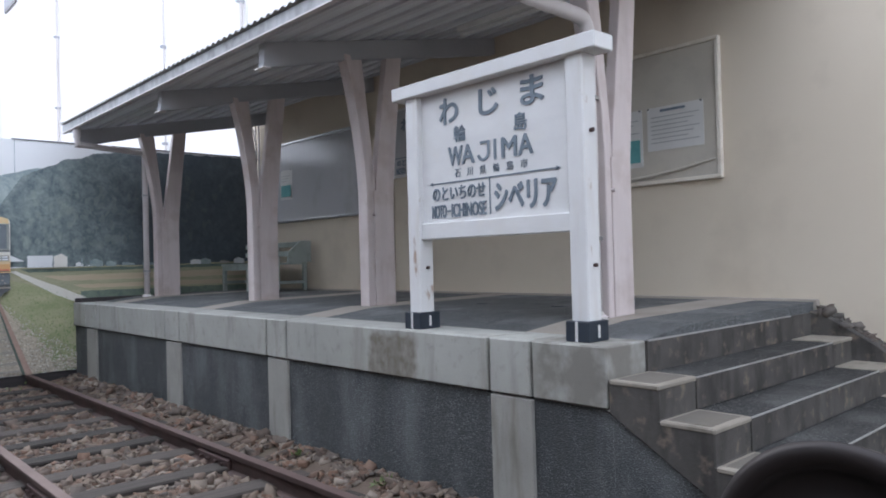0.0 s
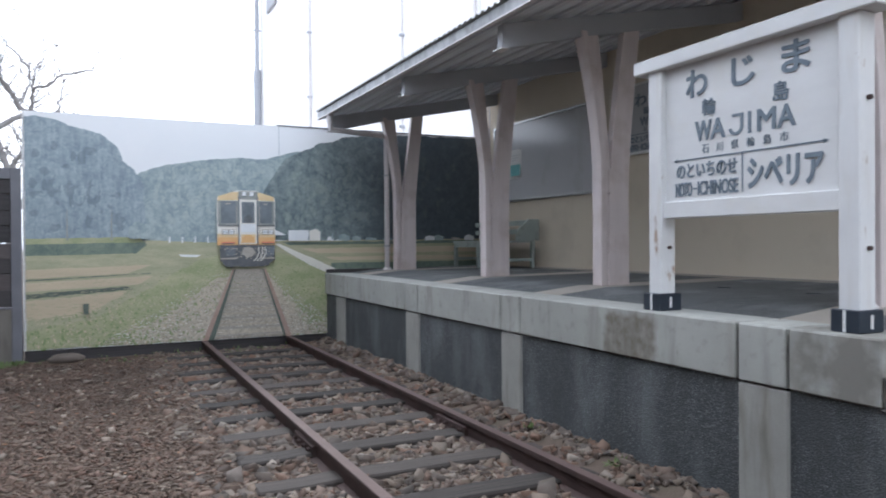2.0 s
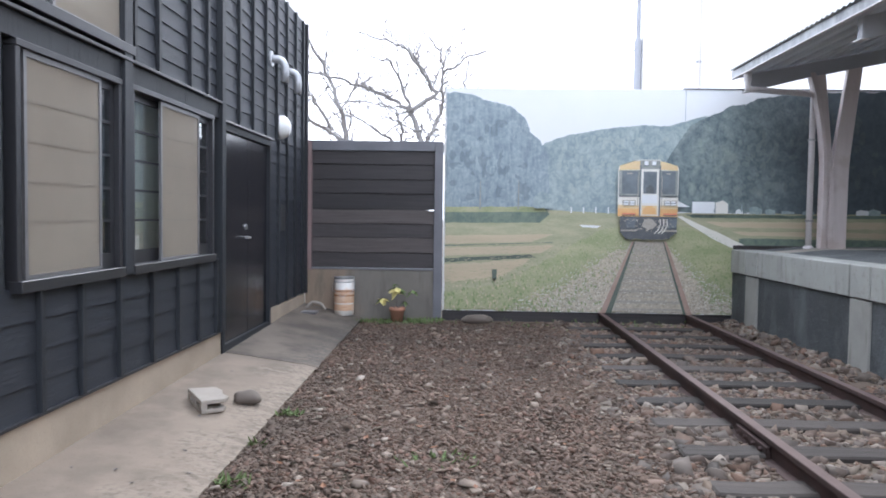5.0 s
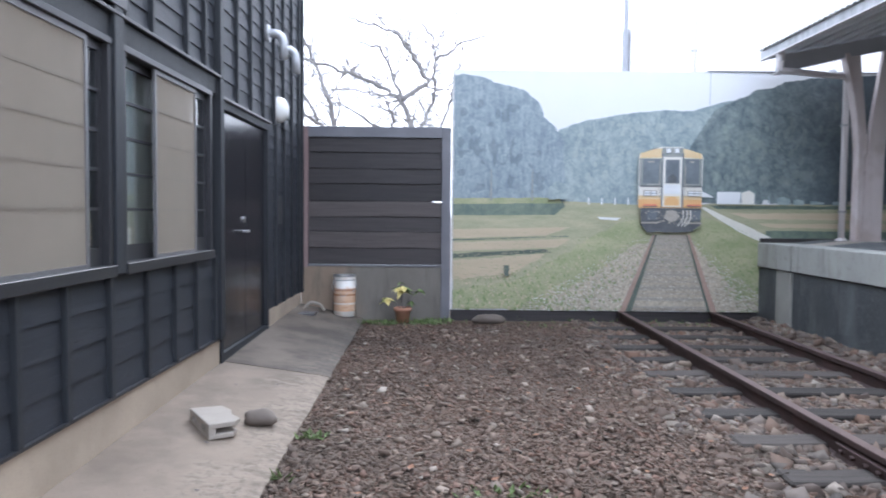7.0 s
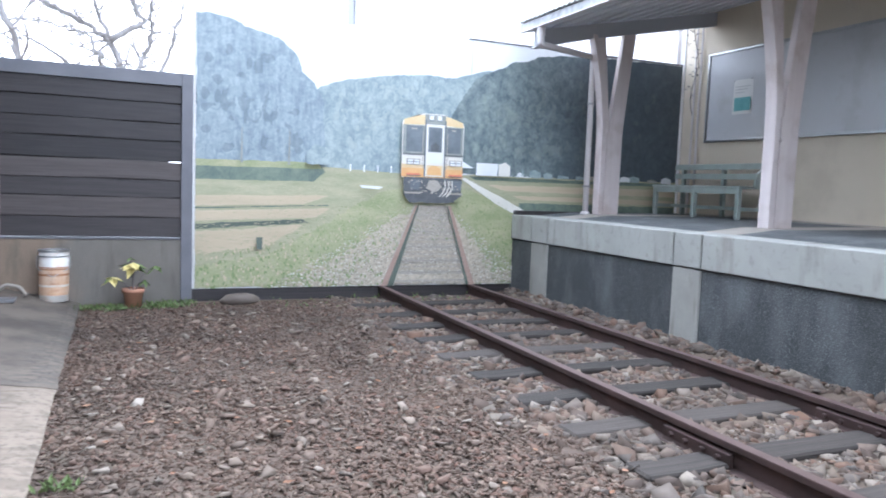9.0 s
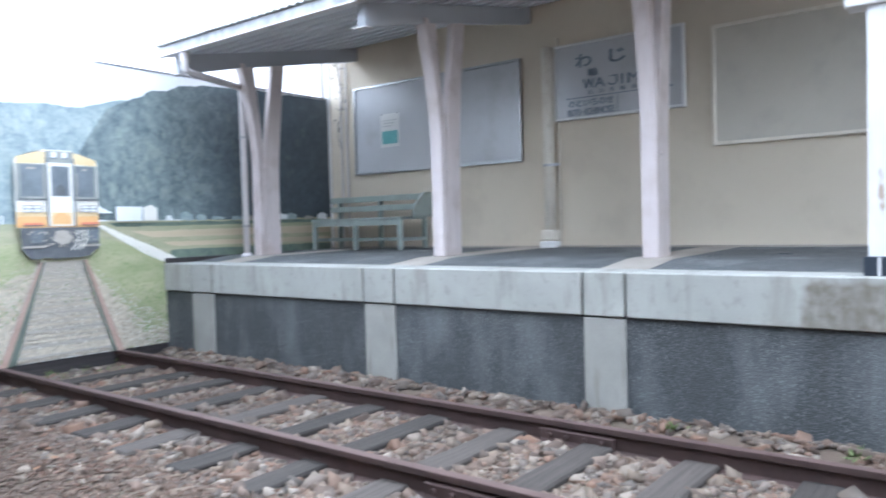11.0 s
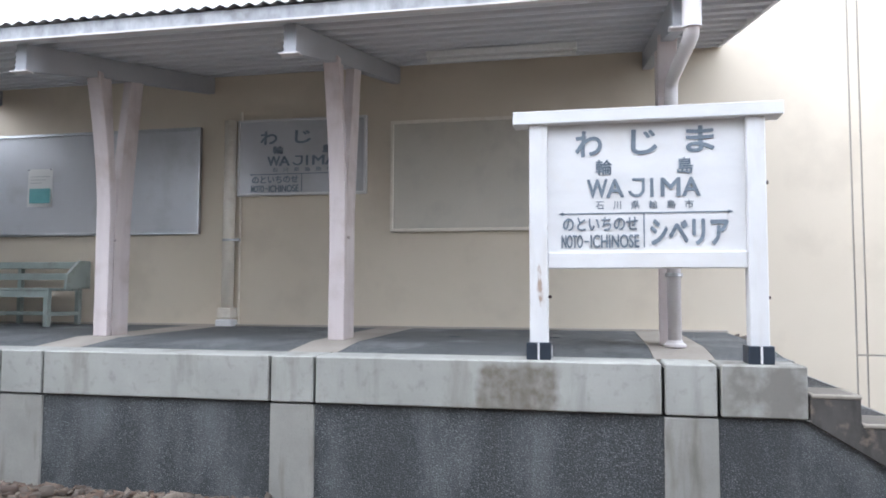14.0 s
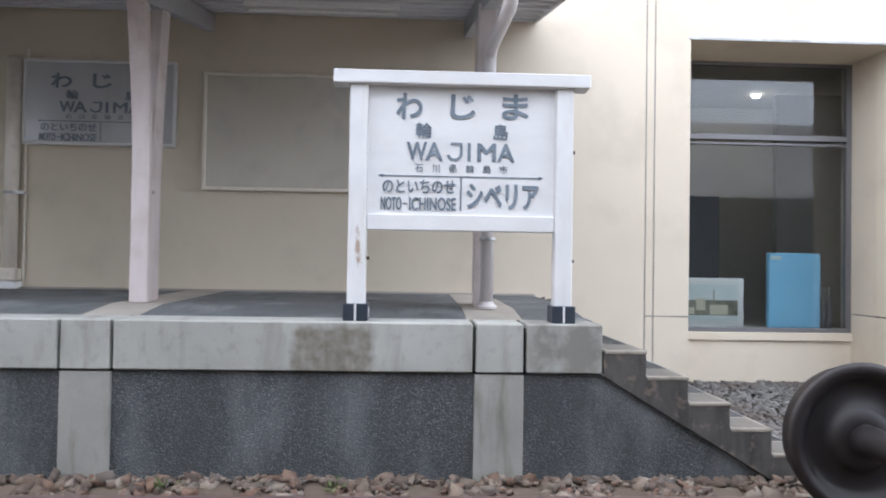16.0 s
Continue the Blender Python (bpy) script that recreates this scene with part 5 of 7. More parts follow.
for a, b in ((DOOR[0] + 0.03, 6.32), (6.33, DOOR[1] - 0.03)):
    hbox("leaf", a, 0.12, b, 2.02, -0.05, -0.005, MAT["door_black"], dr, 0.004)
part("handle", tube(bend([(HX - 0.005, 6.25, 1.06), (HX + 0.05, 6.25, 1.06), (HX + 0.05, 6.13, 1.06)], 0.02), 0.01, 10), MAT["steel"], dr, "steel lever handle")
part("lock", tube([(HX - 0.006, 6.25, 1.16), (HX + 0.012, 6.25, 1.16)], 0.026, 14), MAT["steel"], dr)
hbox("threshold", DOOR[0] - 0.03, GROUND, DOOR[1] + 0.03, 0.12, -0.1, 0.025, MAT["black_trim"], dr)
hbox("hinge", DOOR[0] + 0.005, 1.75, DOOR[0] + 0.05, 1.9, -0.004, 0.034, MAT["sash"], dr)

lm = thing("wall_lamp", (HX + 0.06, 7.46, 2.27), "white round opal wall lamp on the black boards", "wall lamp")
part("shade", lathe([(0.02, 0.14), (0.07, 0.13), (0.11, 0.1), (0.132, 0.055), (0.135, 0.02), (0.12, 0.012)], (HX, 7.46, 2.275), 'x', 28), MAT["lamp_white"], lm, smooth=True)
part("mount", lathe([(0.1, -0.01), (0.1, 0.03), (0.09, 0.035)], (HX, 7.46, 2.275), 'x', 24), MAT["sash_grey"], lm)
for y, z in ((7.12, 2.89), (7.72, 2.87)):
    vt = thing("vent_hood", (HX, y, z - 0.15), "white curved vent hood on the wall", "vent", "vent hoods on the house")
    part("hood", tube(bend([(HX - 0.01, y, z + 0.08), (HX + 0.16, y, z + 0.08), (HX + 0.16, y, z - 0.17)], 0.12, 8), 0.043, 16), MAT["vent"], vt, smooth=True)
    part("collar", lathe([(0.085, -0.01), (0.085, 0.02), (0.07, 0.025)], (HX, y, z + 0.08), 'x', 20), MAT["vent"], vt)
single("door_plate", box(HX + 0.012, 7.5, 1.1, HX + 0.02, 7.72, 1.4), MAT["sash"], "small dark plate on the boards", "plate")

# walkway slab
walkway = thing("walkway", (-5.2, 3, GROUND), "worn pale concrete walkway sloping down from the house", "pavement", kind="structure")


def edge_x(y):
    return -4.7 - 0.02 * (y - 3)


def walk_z(x, y):
    """Height of the walkway: it falls from the house to the yard."""
    back = max(-0.02, 0.02 * (y - 2.7))
    t = (x - edge_x(y)) / (HX + 0.016 - edge_x(y))
    return -0.052 + (back + 0.052) * min(max(t, 0), 1)


for y0, y1 in ((-3.2, 5.56), (5.572, 8.78)):
    bm = bmesh.new()
    grid = []
    nx, ny = 10, int((y1 - y0) * 14)
    for i in range(ny + 1):
        y = y0 + (y1 - y0) * i / ny
        row = []
        for j in range(nx + 1):
            x = HX + 0.016 + (edge_x(y) - HX - 0.016) * j / nx
            if j == nx:
                x += 0.012 * noise.noise((y * 4.0, 3.1, 0)) + 0.006 * noise.noise((y * 17.0, 1.7, 0))
            z = walk_z(x, y) + 0.003 * noise.noise((x * 3, y * 3, 7)) - (0.012 if j == nx else 0)
            row.append(bm.verts.new((x, y + (0.012 * noise.noise((x * 6, y0, 2)) if i in (0, ny) else 0), z)))
        grid.append(row)
    for a, b in zip(grid, grid[1:]):
        for j in range(nx):
            bm.faces.new((a[j], a[j + 1], b[j + 1], b[j]))
    rim = [e for e in bm.edges if e.is_boundary]
    ret = bmesh.ops.extrude_edge_only(bm, edges=rim)
    for v in ret["geom"]:
        if isinstance(v, bmesh.types.BMVert):
            v.co.z = GROUND - 0.05
    bmesh.ops.recalc_face_normals(bm, faces=bm.faces[:])
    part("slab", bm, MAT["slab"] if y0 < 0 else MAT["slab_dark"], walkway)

# ---- fence ----
fence = thing("fence", (-4.7, 8.83, GROUND), "dark plank fence panel in a steel frame on a concrete base", "fence")
part("base_wall", box(-5.58, 8.79, GROUND - 0.05, -3.77, 8.91, 0.575, 0.008), MAT["block_wall"], fence, "brown stained concrete base wall")
part("base_cap", box(-5.58, 8.782, 0.576, -3.77, 8.915, 0.598, 0.004), MAT["fence_frame"], fence)
part("post", box(-5.59, 8.775, 0.56, -5.5, 8.86, 2.27, 0.004), MAT["fence_post"], fence, "rust-red steel post")
part("post", box(-3.88, 8.775, -0.05, -3.77, 8.86, 2.27, 0.004), MAT["fence_frame"], fence)
part("top_rail", box(-5.5, 8.78, 2.14, -3.88, 8.86, 2.27, 0.004), MAT["fence_frame"], fence)
part("backing", box(-5.5, 8.842, 0.6, -3.99, 8.855, 2.14), MAT["fence_board"], fence)
part("backing", box(-3.99, 8.842, 0.6, -3.88, 8.855, 1.36), MAT["fence_board"], fence)
part("backing", box(-3.99, 8.842, 1.385, -3.88, 8.855, 2.14), MAT["fence_board"], fence)
zs = [0.6, 0.8, 1.0, 1.18, 1.37, 1.58, 1.76, 1.96, 2.14]
for i, (a, b) in enumerate(zip(zs, zs[1:])):
    rnd = random.Random(i + 50)
    bm = box(-5.5, 8.81 + rnd.uniform(-0.006, 0.006), a + 0.004, -3.88, 8.84, b - 0.004, 0.003)
    bmesh.ops.subdivide_edges(bm, edges=[e for e in bm.edges if abs(e.verts[0].co.x - e.verts[1].co.x) > 0.5], cuts=12)
    for v in bm.verts:
        v.co.z += 0.008 * noise.noise((v.co.x * 2.2, i * 5.1, 0))
        v.co.y += 0.008 * noise.noise((v.co.x * 2.0, i * 3.3, 5))
    part("plank", bm, MAT["fence_pale"] if i in (1, 3) else MAT["fence_board"], fence)

# ---- big printed panel at the track's end ----
MY = 8.86
mural = thing("printed_panel", (-0.6, MY, GROUND), "large printed photo panel of a railway in fields and hills", "mural")


def tone(name, c1, c2, big, fine, stretch=None, clump=0.0):
    """A printed tone: soft patches, fine texture and, for woods, rounded crowns."""
    k = Nodes(name)
    vec = k.scaled(*stretch) if stretch else None
    f = k.math('ADD', k.math('MULTIPLY', k.span(k.noise(big, 6, vec), 0.3, 0.7), 0.55), k.math('MULTIPLY', k.span(k.noise(fine, 5, vec), 0.25, 0.75), 0.45))
    if clump:
        warp = k.n.new("ShaderNodeTexNoise")
        warp.inputs["Scale"].default_value, warp.inputs["Detail"].default_value = 9.0, 5.0
        k.l.new(k.pos, warp.inputs["Vector"])
        off = k.n.new("ShaderNodeVectorMath")
        off.operation = 'MULTIPLY_ADD'
        k.l.new(warp.outputs["Color"], off.inputs[0])
        off.inputs[1].default_value = (0.28, 0.0, 0.28)
        k.l.new(k.pos, off.inputs[2])
        d = k.math('SUBTRACT', 1.0, k.span(k.voronoi(clump, "Distance", off.outputs[0]), 0.0, 0.8))
        e = k.math('SUBTRACT', 1.0, k.span(k.voronoi(clump * 2.7, "Distance", off.outputs[0]), 0.0, 0.8))
        f = k.math('MULTIPLY', k.math('ADD', k.math('MULTIPLY', d, 0.55), k.math('MULTIPLY', e, 0.6)), k.math('ADD', f, 0.3))
    c = k.mix(f, c1, c2)
    if clump:
        c = k.mix(k.math('MULTIPLY', k.span(k.noise(1.9, 5), 0.5, 0.68), k.math('ADD', d, 0.1)), c, tuple(min(1, v * 1.12) for v in c2))
    return k.done(c, 0.55)


def woods(name, dark, light, crown, fade=None, tall=(1.3, 1, 0.8)):
    """Printed woods: crowns over leaf texture over broad masses; fade is (x0, x1, tone) for a change along the print."""
    k = Nodes(name)
    warp = k.n.new("ShaderNodeTexNoise")
    warp.inputs["Scale"].default_value, warp.inputs["Detail"].default_value = 6.0, 6.0
    k.l.new(k.pos, warp.inputs["Vector"])
    off = k.n.new("ShaderNodeVectorMath")
    off.operation = 'MULTIPLY_ADD'
    k.l.new(warp.outputs["Color"], off.inputs[0])
    off.inputs[1].default_value = (0.5, 0.0, 0.5)
    k.l.new(k.pos, off.inputs[2])
    crowns = k.math('SUBTRACT', 1.0, k.span(k.voronoi(crown, "Distance", off.outputs[0]), 0.0, 0.95))
    mass = k.span(k.noise(1.6, 5), 0.32, 0.68)
    fine = k.span(k.noise(38, 6, None, 0.7), 0.25, 0.75)
    mid = k.span(k.noise(9, 6, k.scaled(*tall), 0.65), 0.3, 0.7)
    f = k.math('ADD', k.math('ADD', k.math('MULTIPLY', crowns, 0.34), k.math('MULTIPLY', mass, 0.12)), k.math('ADD', k.math('MULTIPLY', fine, 0.22), k.math('MULTIPLY', mid, 0.32)))
    f = k.span(f, 0.26, 0.74)
    c = k.mix(f, dark, light)
    if fade:
        along = k.math('ADD', k.axes()[0], k.math('MULTIPLY', k.math('SUBTRACT', k.noise(2.2, 6), 0.5), 0.9))
        c = k.mix(k.span(along, fade[0], fade[1]), c, k.mix(f, tuple(v * 0.6 for v in fade[2]), fade[2]))
    return k.done(c, 0.5)


PR = {
    "sky": tone("print_pale_sky", (0.8, 0.82, 0.83), (0.85, 0.85, 0.85), 0.7, 3),
    "hill": woods("print_hill", (0.1, 0.135, 0.155), (0.29, 0.345, 0.33), 10, (-0.1, 1.3, (0.095, 0.12, 0.14))),
    "hill2": woods("print_far_hill", (0.22, 0.285, 0.31), (0.44, 0.51, 0.49), 12),
    "tree": woods("print_cedar", (0.2, 0.26, 0.3), (0.4, 0.465, 0.485), 12, None, (2.6, 1, 0.55)),
    "tree_dark": woods("print_shaded_cedar", (0.16, 0.21, 0.245), (0.28, 0.34, 0.36), 12, None, (2.6, 1, 0.55)),
    "hill_lit": woods("print_lit_hill", (0.17, 0.215, 0.215), (0.32, 0.37, 0.34), 10, (-0.1, 1.3, (0.12, 0.145, 0.155))),
    "far_lit": woods("print_lit_far_hill", (0.3, 0.365, 0.37), (0.46, 0.52, 0.48), 12),
    "field": tone("print_field", (0.3, 0.32, 0.19), (0.54, 0.5, 0.34), 5, 50, (0.6, 1, 3)),
    "grass": tone("print_grass", (0.22, 0.29, 0.13), (0.56, 0.52, 0.33), 3.5, 45, (0.7, 1, 1.8)),
    "paddy": tone("print_paddy", (0.5, 0.42, 0.29), (0.64, 0.54, 0.38), 3, 40, (0.5, 1, 4)),
    "grass_dark": tone("print_dark_grass", (0.17, 0.25, 0.1), (0.32, 0.38, 0.18), 3, 30),
    "woods_brown": woods("print_brown_woods", (0.26, 0.28, 0.26), (0.4, 0.4, 0.36), 9),
    "cedar_dark": tone("print_shade_strip", (0.07, 0.09, 0.075), (0.16, 0.19, 0.15), 6, 40),
    "cedar_pale": tone("print_gravel_shade", (0.24, 0.21, 0.16), (0.36, 0.32, 0.26), 20, 70),
    "hedge": woods("print_hedge", (0.12, 0.165, 0.14), (0.22, 0.27, 0.2), 14),
    "stone": tone("print_gravel", (0.32, 0.28, 0.21), (0.74, 0.66, 0.53), 22, 80),
    "bed": tone("print_track_bed", (0.32, 0.285, 0.23), (0.62, 0.56, 0.48), 26, 80, (1, 1, 2.2)),
    "rail": tone("print_rail", (0.34, 0.225, 0.18), (0.5, 0.36, 0.29), 8, 40),
    "cream_stone": tone("print_worn_sleeper", (0.34, 0.31, 0.26), (0.52, 0.48, 0.42), 20, 60),
    "path": tone("print_path", (0.700, 0.675, 0.600), (0.825, 0.800, 0.725), 5, 40),
    "yellow": tone("print_yellow", (0.74, 0.54, 0.28), (0.82, 0.66, 0.4), 6, 40),
    "white": tone("print_white", (0.78, 0.8, 0.8), (0.85, 0.85, 0.85), 6, 40),
    "cream": tone("print_cream", (0.78, 0.74, 0.66), (0.84, 0.82, 0.76), 4, 40),
    "orange": tone("print_orange", (0.72, 0.4, 0.16), (0.8, 0.52, 0.24), 5, 40),
    "glassd": tone("print_dark_glass", (0.12, 0.14, 0.155), (0.23, 0.26, 0.28), 5, 16),
    "dark": tone("print_dark", (0.087, 0.094, 0.100), (0.162, 0.169, 0.175), 14, 50),
    "red": tone("print_red", (0.675, 0.213, 0.125), (0.800, 0.300, 0.175), 10, 50),
}
part("panel", box(-3.74, MY, 0.05, 2.53, MY + 0.06, 2.98), PR["sky"], mural, "pale printed sky")
part("panel_edge", box(-3.762, MY - 0.006, 0.05, -3.741, MY + 0.07, 2.985), MAT["frame_white"], mural)
part("panel_foot", box(-3.76, MY + 0.004, GROUND - 0.05, 2.5, MY + 0.06, 0.048), MAT["fence_board"], mural, "dark timber foot of the panel")
layer_no = [0]


def patch(name, points, m, rough=0.0, step=0.06, seed=1):
    """A flat area of the printed picture; rough gives it a ragged outline."""
    layer_no[0] += 1
    d = MY - 0.0005 * layer_no[0]
    out = []
    for (x0, z0), (x1, z1) in zip(points, points[1:] + points[:1]):
        ln = math.hypot(x1 - x0, z1 - z0)
        n = max(1, int(ln / step)) if rough else 1
        for i in range(n):
            t = i / n
            x, z = x0 + (x1 - x0) * t, z0 + (z1 - z0) * t
            if rough:
                a = rough * (noise.noise((x * 9, z * 9, seed)) + 0.7 * noise.noise((x * 31, z * 31, seed)))
                x, z = x - a * (z1 - z0) / ln, z + a * (x1 - x0) / ln
            out.append((min(max(x, -3.739), 2.529), min(max(z, 0.051), 2.979)))
    bm = bmesh.new()
    bm.faces.new([bm.verts.new((x, d, z)) for x, z in out])
    bmesh.ops.triangulate(bm, faces=bm.faces[:])
    bmesh.ops.recalc_face_normals(bm, faces=bm.faces[:])
    if bm.faces and bm.faces[0].normal.y > 0:
        bmesh.ops.reverse_faces(bm, faces=bm.faces[:])
    return part(name, bm, m, mural)


patch("far_hill", [(-2.75, 1.4), (-2.64, 2.0), (-2.45, 2.27), (-2.13, 2.38), (-1.66, 2.46), (-1.18, 2.515), (-0.86, 2.5), (-0.7, 2.55), (-0.45, 2.62), (0.1, 2.7), (0.1, 1.4)], PR["hill2"], 0.014, 0.02)
patch("near_hill", [(-0.95, 1.4), (-0.95, 1.75), (-0.84, 2.0), (-0.72, 2.25), (-0.55, 2.52), (-0.3, 2.65), (-0.16, 2.7), (-0.06, 2.78), (0.14, 2.79), (0.3, 2.87), (0.64, 2.92), (1.15, 2.95), (1.84, 2.965), (2.53, 2.975), (2.53, 1.35)], PR["hill"], 0.018, 0.02, seed=3)
patch("foot_wood", [(-2.4, 1.4), (-2.4, 1.74), (-2.0, 1.7), (-1.6, 1.78), (-1.2, 1.7), (-0.8, 1.72), (-0.75, 1.3), (-2.4, 1.3)], PR["hill2"], 0.03, seed=4)
patch("cedar_wood", [(-3.739, 1.3), (-3.739, 2.92), (-3.43, 2.9), (-3.2, 2.81), (-2.91, 2.75), (-2.72, 2.6), (-2.66, 2.4), (-2.52, 2.31), (-2.42, 2.15), (-2.39, 1.8), (-2.37, 1.35)], PR["tree"], 0.024, 0.03, seed=5)


def treetops(name, m, line, size, n, seed):
    """Ragged crowns printed along a ridge line of (x, z) points."""
    rnd = random.Random(seed)
    layer_no[0] += 1
    d = MY - 0.0005 * layer_no[0]
    bm = bmesh.new()
    for i in range(n):
        t = rnd.random() * (len(line) - 1)
        q = int(t)
        x = line[q][0] + (line[q + 1][0] - line[q][0]) * (t - q)
        z = line[q][1] + (line[q + 1][1] - line[q][1]) * (t - q)
        w, h = size * rnd.uniform(0.5, 1.1), size * rnd.uniform(0.6, 1.5)
        dd = d - 0.000004 * i
        ring = []
        for k in range(9):
            a = math.pi * 2 * k / 9
            r = rnd.uniform(0.75, 1.15)
            ring.append(bm.verts.new((min(max(x + w * r * math.cos(a), -3.738), 2.528), dd, min(z - 0.3 * h + h * r * math.sin(a), 2.978))))
        bm.faces.new(ring)
    bmesh.ops.triangulate(bm, faces=bm.faces[:])
    tagged(part(name, bm, m, mural), kind="stuff")


treetops("crowns", PR["hill2"], [(-2.4, 2.26), (-2.1, 2.37), (-1.66, 2.45), (-1.18, 2.5), (-0.86, 2.49), (-0.5, 2.56)], 0.022, 110, 1)
treetops("crowns", PR["hill"], [(-0.9, 1.95), (-0.7, 2.28), (-0.55, 2.5), (-0.16, 2.68), (0.14, 2.77), (0.3, 2.85), (0.64, 2.9)], 0.03, 130, 2)
treetops("crowns", PR["tree"], [(-3.7, 2.88), (-3.43, 2.87), (-3.2, 2.79), (-2.91, 2.72), (-2.73, 2.58), (-2.67, 2.4), (-2.53, 2.29), (-2.44, 2.1), (-2.4, 1.55)], 0.038, 170, 3)


def zigzag(area, n, seed):
    """A line that wanders through an area of (x0, x1, z0, height of the ridge at x)."""
    rnd = random.Random(seed)
    x0, x1, z0, ridge = area
    out = []
    for _ in range(n):
        x = rnd.uniform(x0, x1)
        out.append((x, rnd.uniform(z0, ridge(x))))
    return out


# crowns strewn over the slopes, lit and shaded
FAR = (-2.3, -0.85, 1.6, lambda x: 2.36 + 0.1 * (x + 2.3) / 1.45)
NEAR = (-0.6, 2.4, 1.6, lambda x: 2.36 + 0.42 * min(1, (x + 0.6) / 0.9))
CEDAR = (-3.68, -2.5, 1.5, lambda x: 2.76 - 0.6 * max(0, (x + 3.0) / 0.5) ** 1.4)
treetops("crowns", PR["far_lit"], zigzag(FAR, 60, 5), 0.045, 75, 21)
treetops("crowns", PR["hill2"], zigzag(FAR, 60, 6), 0.045, 60, 22)
treetops("crowns", PR["hill_lit"], zigzag(NEAR, 80, 7), 0.055, 110, 23)
treetops("crowns", PR["hill"], zigzag(NEAR, 80, 8), 0.055, 110, 24)
treetops("crowns", PR["tree_dark"], zigzag(CEDAR, 60, 9), 0.075, 46, 25)
treetops("crowns", PR["tree"], zigzag(CEDAR, 60, 10), 0.075, 46, 26)


def specks(name, m, poly, count, w, h, seed, far=0.25, top=1.2):
    """Small printed marks strewn over an area, smaller towards the printed horizon."""
    rnd = random.Random(seed)
    layer_no[0] += 1
    d = MY - 0.0005 * layer_no[0]
    xs, zs_ = [p[0] for p in poly], [p[1] for p in poly]
    bm = bmesh.new()
    made = placed = 0
    while made < count:
        x, z = rnd.uniform(min(xs), max(xs)), rnd.uniform(min(zs_), max(zs_))
        inside = False
        for (x0, z0), (x1, z1) in zip(poly, poly[1:] + poly[:1]):
            if (z0 > z) != (z1 > z) and x < x0 + (x1 - x0) * (z - z0) / (z1 - z0):
                inside = not inside
        made += 1
        if not inside:
            continue
        k = max(far, 1 - (1 - far) * z / top)
        a, b = w * k * rnd.uniform(0.5, 1.4), h * k * rnd.uniform(0.5, 1.5)
        placed += 1
        dd = d - 0.000003 * placed
        ring = []
        for q in range(6):
            an = math.pi * 2 * q / 6 + rnd.uniform(-0.3, 0.3)
            r = rnd.uniform(0.6, 1.2)
            ring.append(bm.verts.new((min(max(x + a * r * math.cos(an), -3.738), 2.528), dd, min(max(z + b * r * math.sin(an), 0.052), 2.978))))
        bm.faces.new(ring)
    layer_no[0] += math.ceil(placed * 0.000003 / 0.0005)
    tagged(part(name, bm, m, mural), kind="stuff")


patch("field", [(-3.739, 1.36), (-2.37, 1.4), (-1.58, 1.36), (-0.69, 1.38), (2.53, 1.4), (2.53, 0.06), (-3.739, 0.06)], PR["field"], 0.012, 0.15)
patch("hedge", [(-3.739, 1.4), (-2.41, 1.41), (-2.37, 1.34), (-2.49, 1.23), (-3.739, 1.21)], PR["hedge"], 0.008)
patch("field_band", [(-3.739, 1.42), (-2.45, 1.44), (-2.4, 1.37), (-3.739, 1.35)], PR["grass"], 0.006)
patch("paddy", [(-3.739, 1.04), (-2.3, 1.08), (-2.6, 0.97), (-3.739, 0.93)], PR["paddy"], 0.01)
patch("paddy", [(-3.739, 0.88), (-2.3, 0.94), (-2.45, 0.83), (-3.739, 0.77)], PR["paddy"], 0.01)
patch("paddy", [(-3.739, 0.66), (-2.6, 0.74), (-3.0, 0.5), (-3.739, 0.42)], PR["paddy"], 0.02)
patch("bank", [(-3.739, 0.74), (-2.61, 0.81), (-2.53, 0.77), (-3.739, 0.685)], PR["cedar_dark"], 0.012)
patch("bank", [(-3.739, 0.915), (-2.32, 0.975), (-2.32, 0.965), (-3.739, 0.9)], PR["hedge"], 0.006)
patch("paddy", [(-0.35, 1.27), (2.5, 1.3), (2.5, 1.2), (-0.1, 1.2)], PR["paddy"], 0.008)
patch("paddy", [(0.0, 1.15), (2.5, 1.15), (2.5, 1.08), (0.15, 1.1)], PR["paddy"], 0.008)
patch("bank", [(-0.6, 1.36), (2.5, 1.38), (2.5, 1.34), (-0.5, 1.32)], PR["hedge"], 0.008)
patch("bank", [(0.1, 1.06), (2.5, 1.06), (2.5, 0.9), (0.1, 0.93)], PR["hedge"], 0.01)
patch("grass_verge", [(-3.739, 0.3), (-3.0, 0.4), (-2.2, 0.85), (-1.7, 1.15), (-1.45, 1.2), (-1.3, 0.97), (-1.6, 0.06), (-3.739, 0.06)], PR["grass"], 0.03, seed=11)
patch("grass_verge", [(-0.75, 1.25), (-0.3, 1.1), (0.1, 0.95), (0.4, 0.06), (-0.5, 0.06), (-0.85, 0.97)], PR["grass"], 0.02, seed=12)
patch("lane", [(-0.72, 1.34), (-0.65, 1.34), (0.06, 1.03), (0.3, 0.9), (0.1, 0.9), (-0.19, 1.02)], PR["path"], 0.006)
patch("gravel_shoulder", [(-2.75, 0.06), (-2.1, 0.45), (-1.58, 0.83), (-1.29, 0.97), (-1.5, 0.27), (-1.6, 0.06)], PR["stone"], 0.05, seed=14)
patch("gravel_shoulder", [(-0.85, 0.97), (-0.69, 0.8), (-0.19, 0.25), (0.1, 0.06), (-0.52, 0.06)], PR["stone"], 0.04, seed=15)
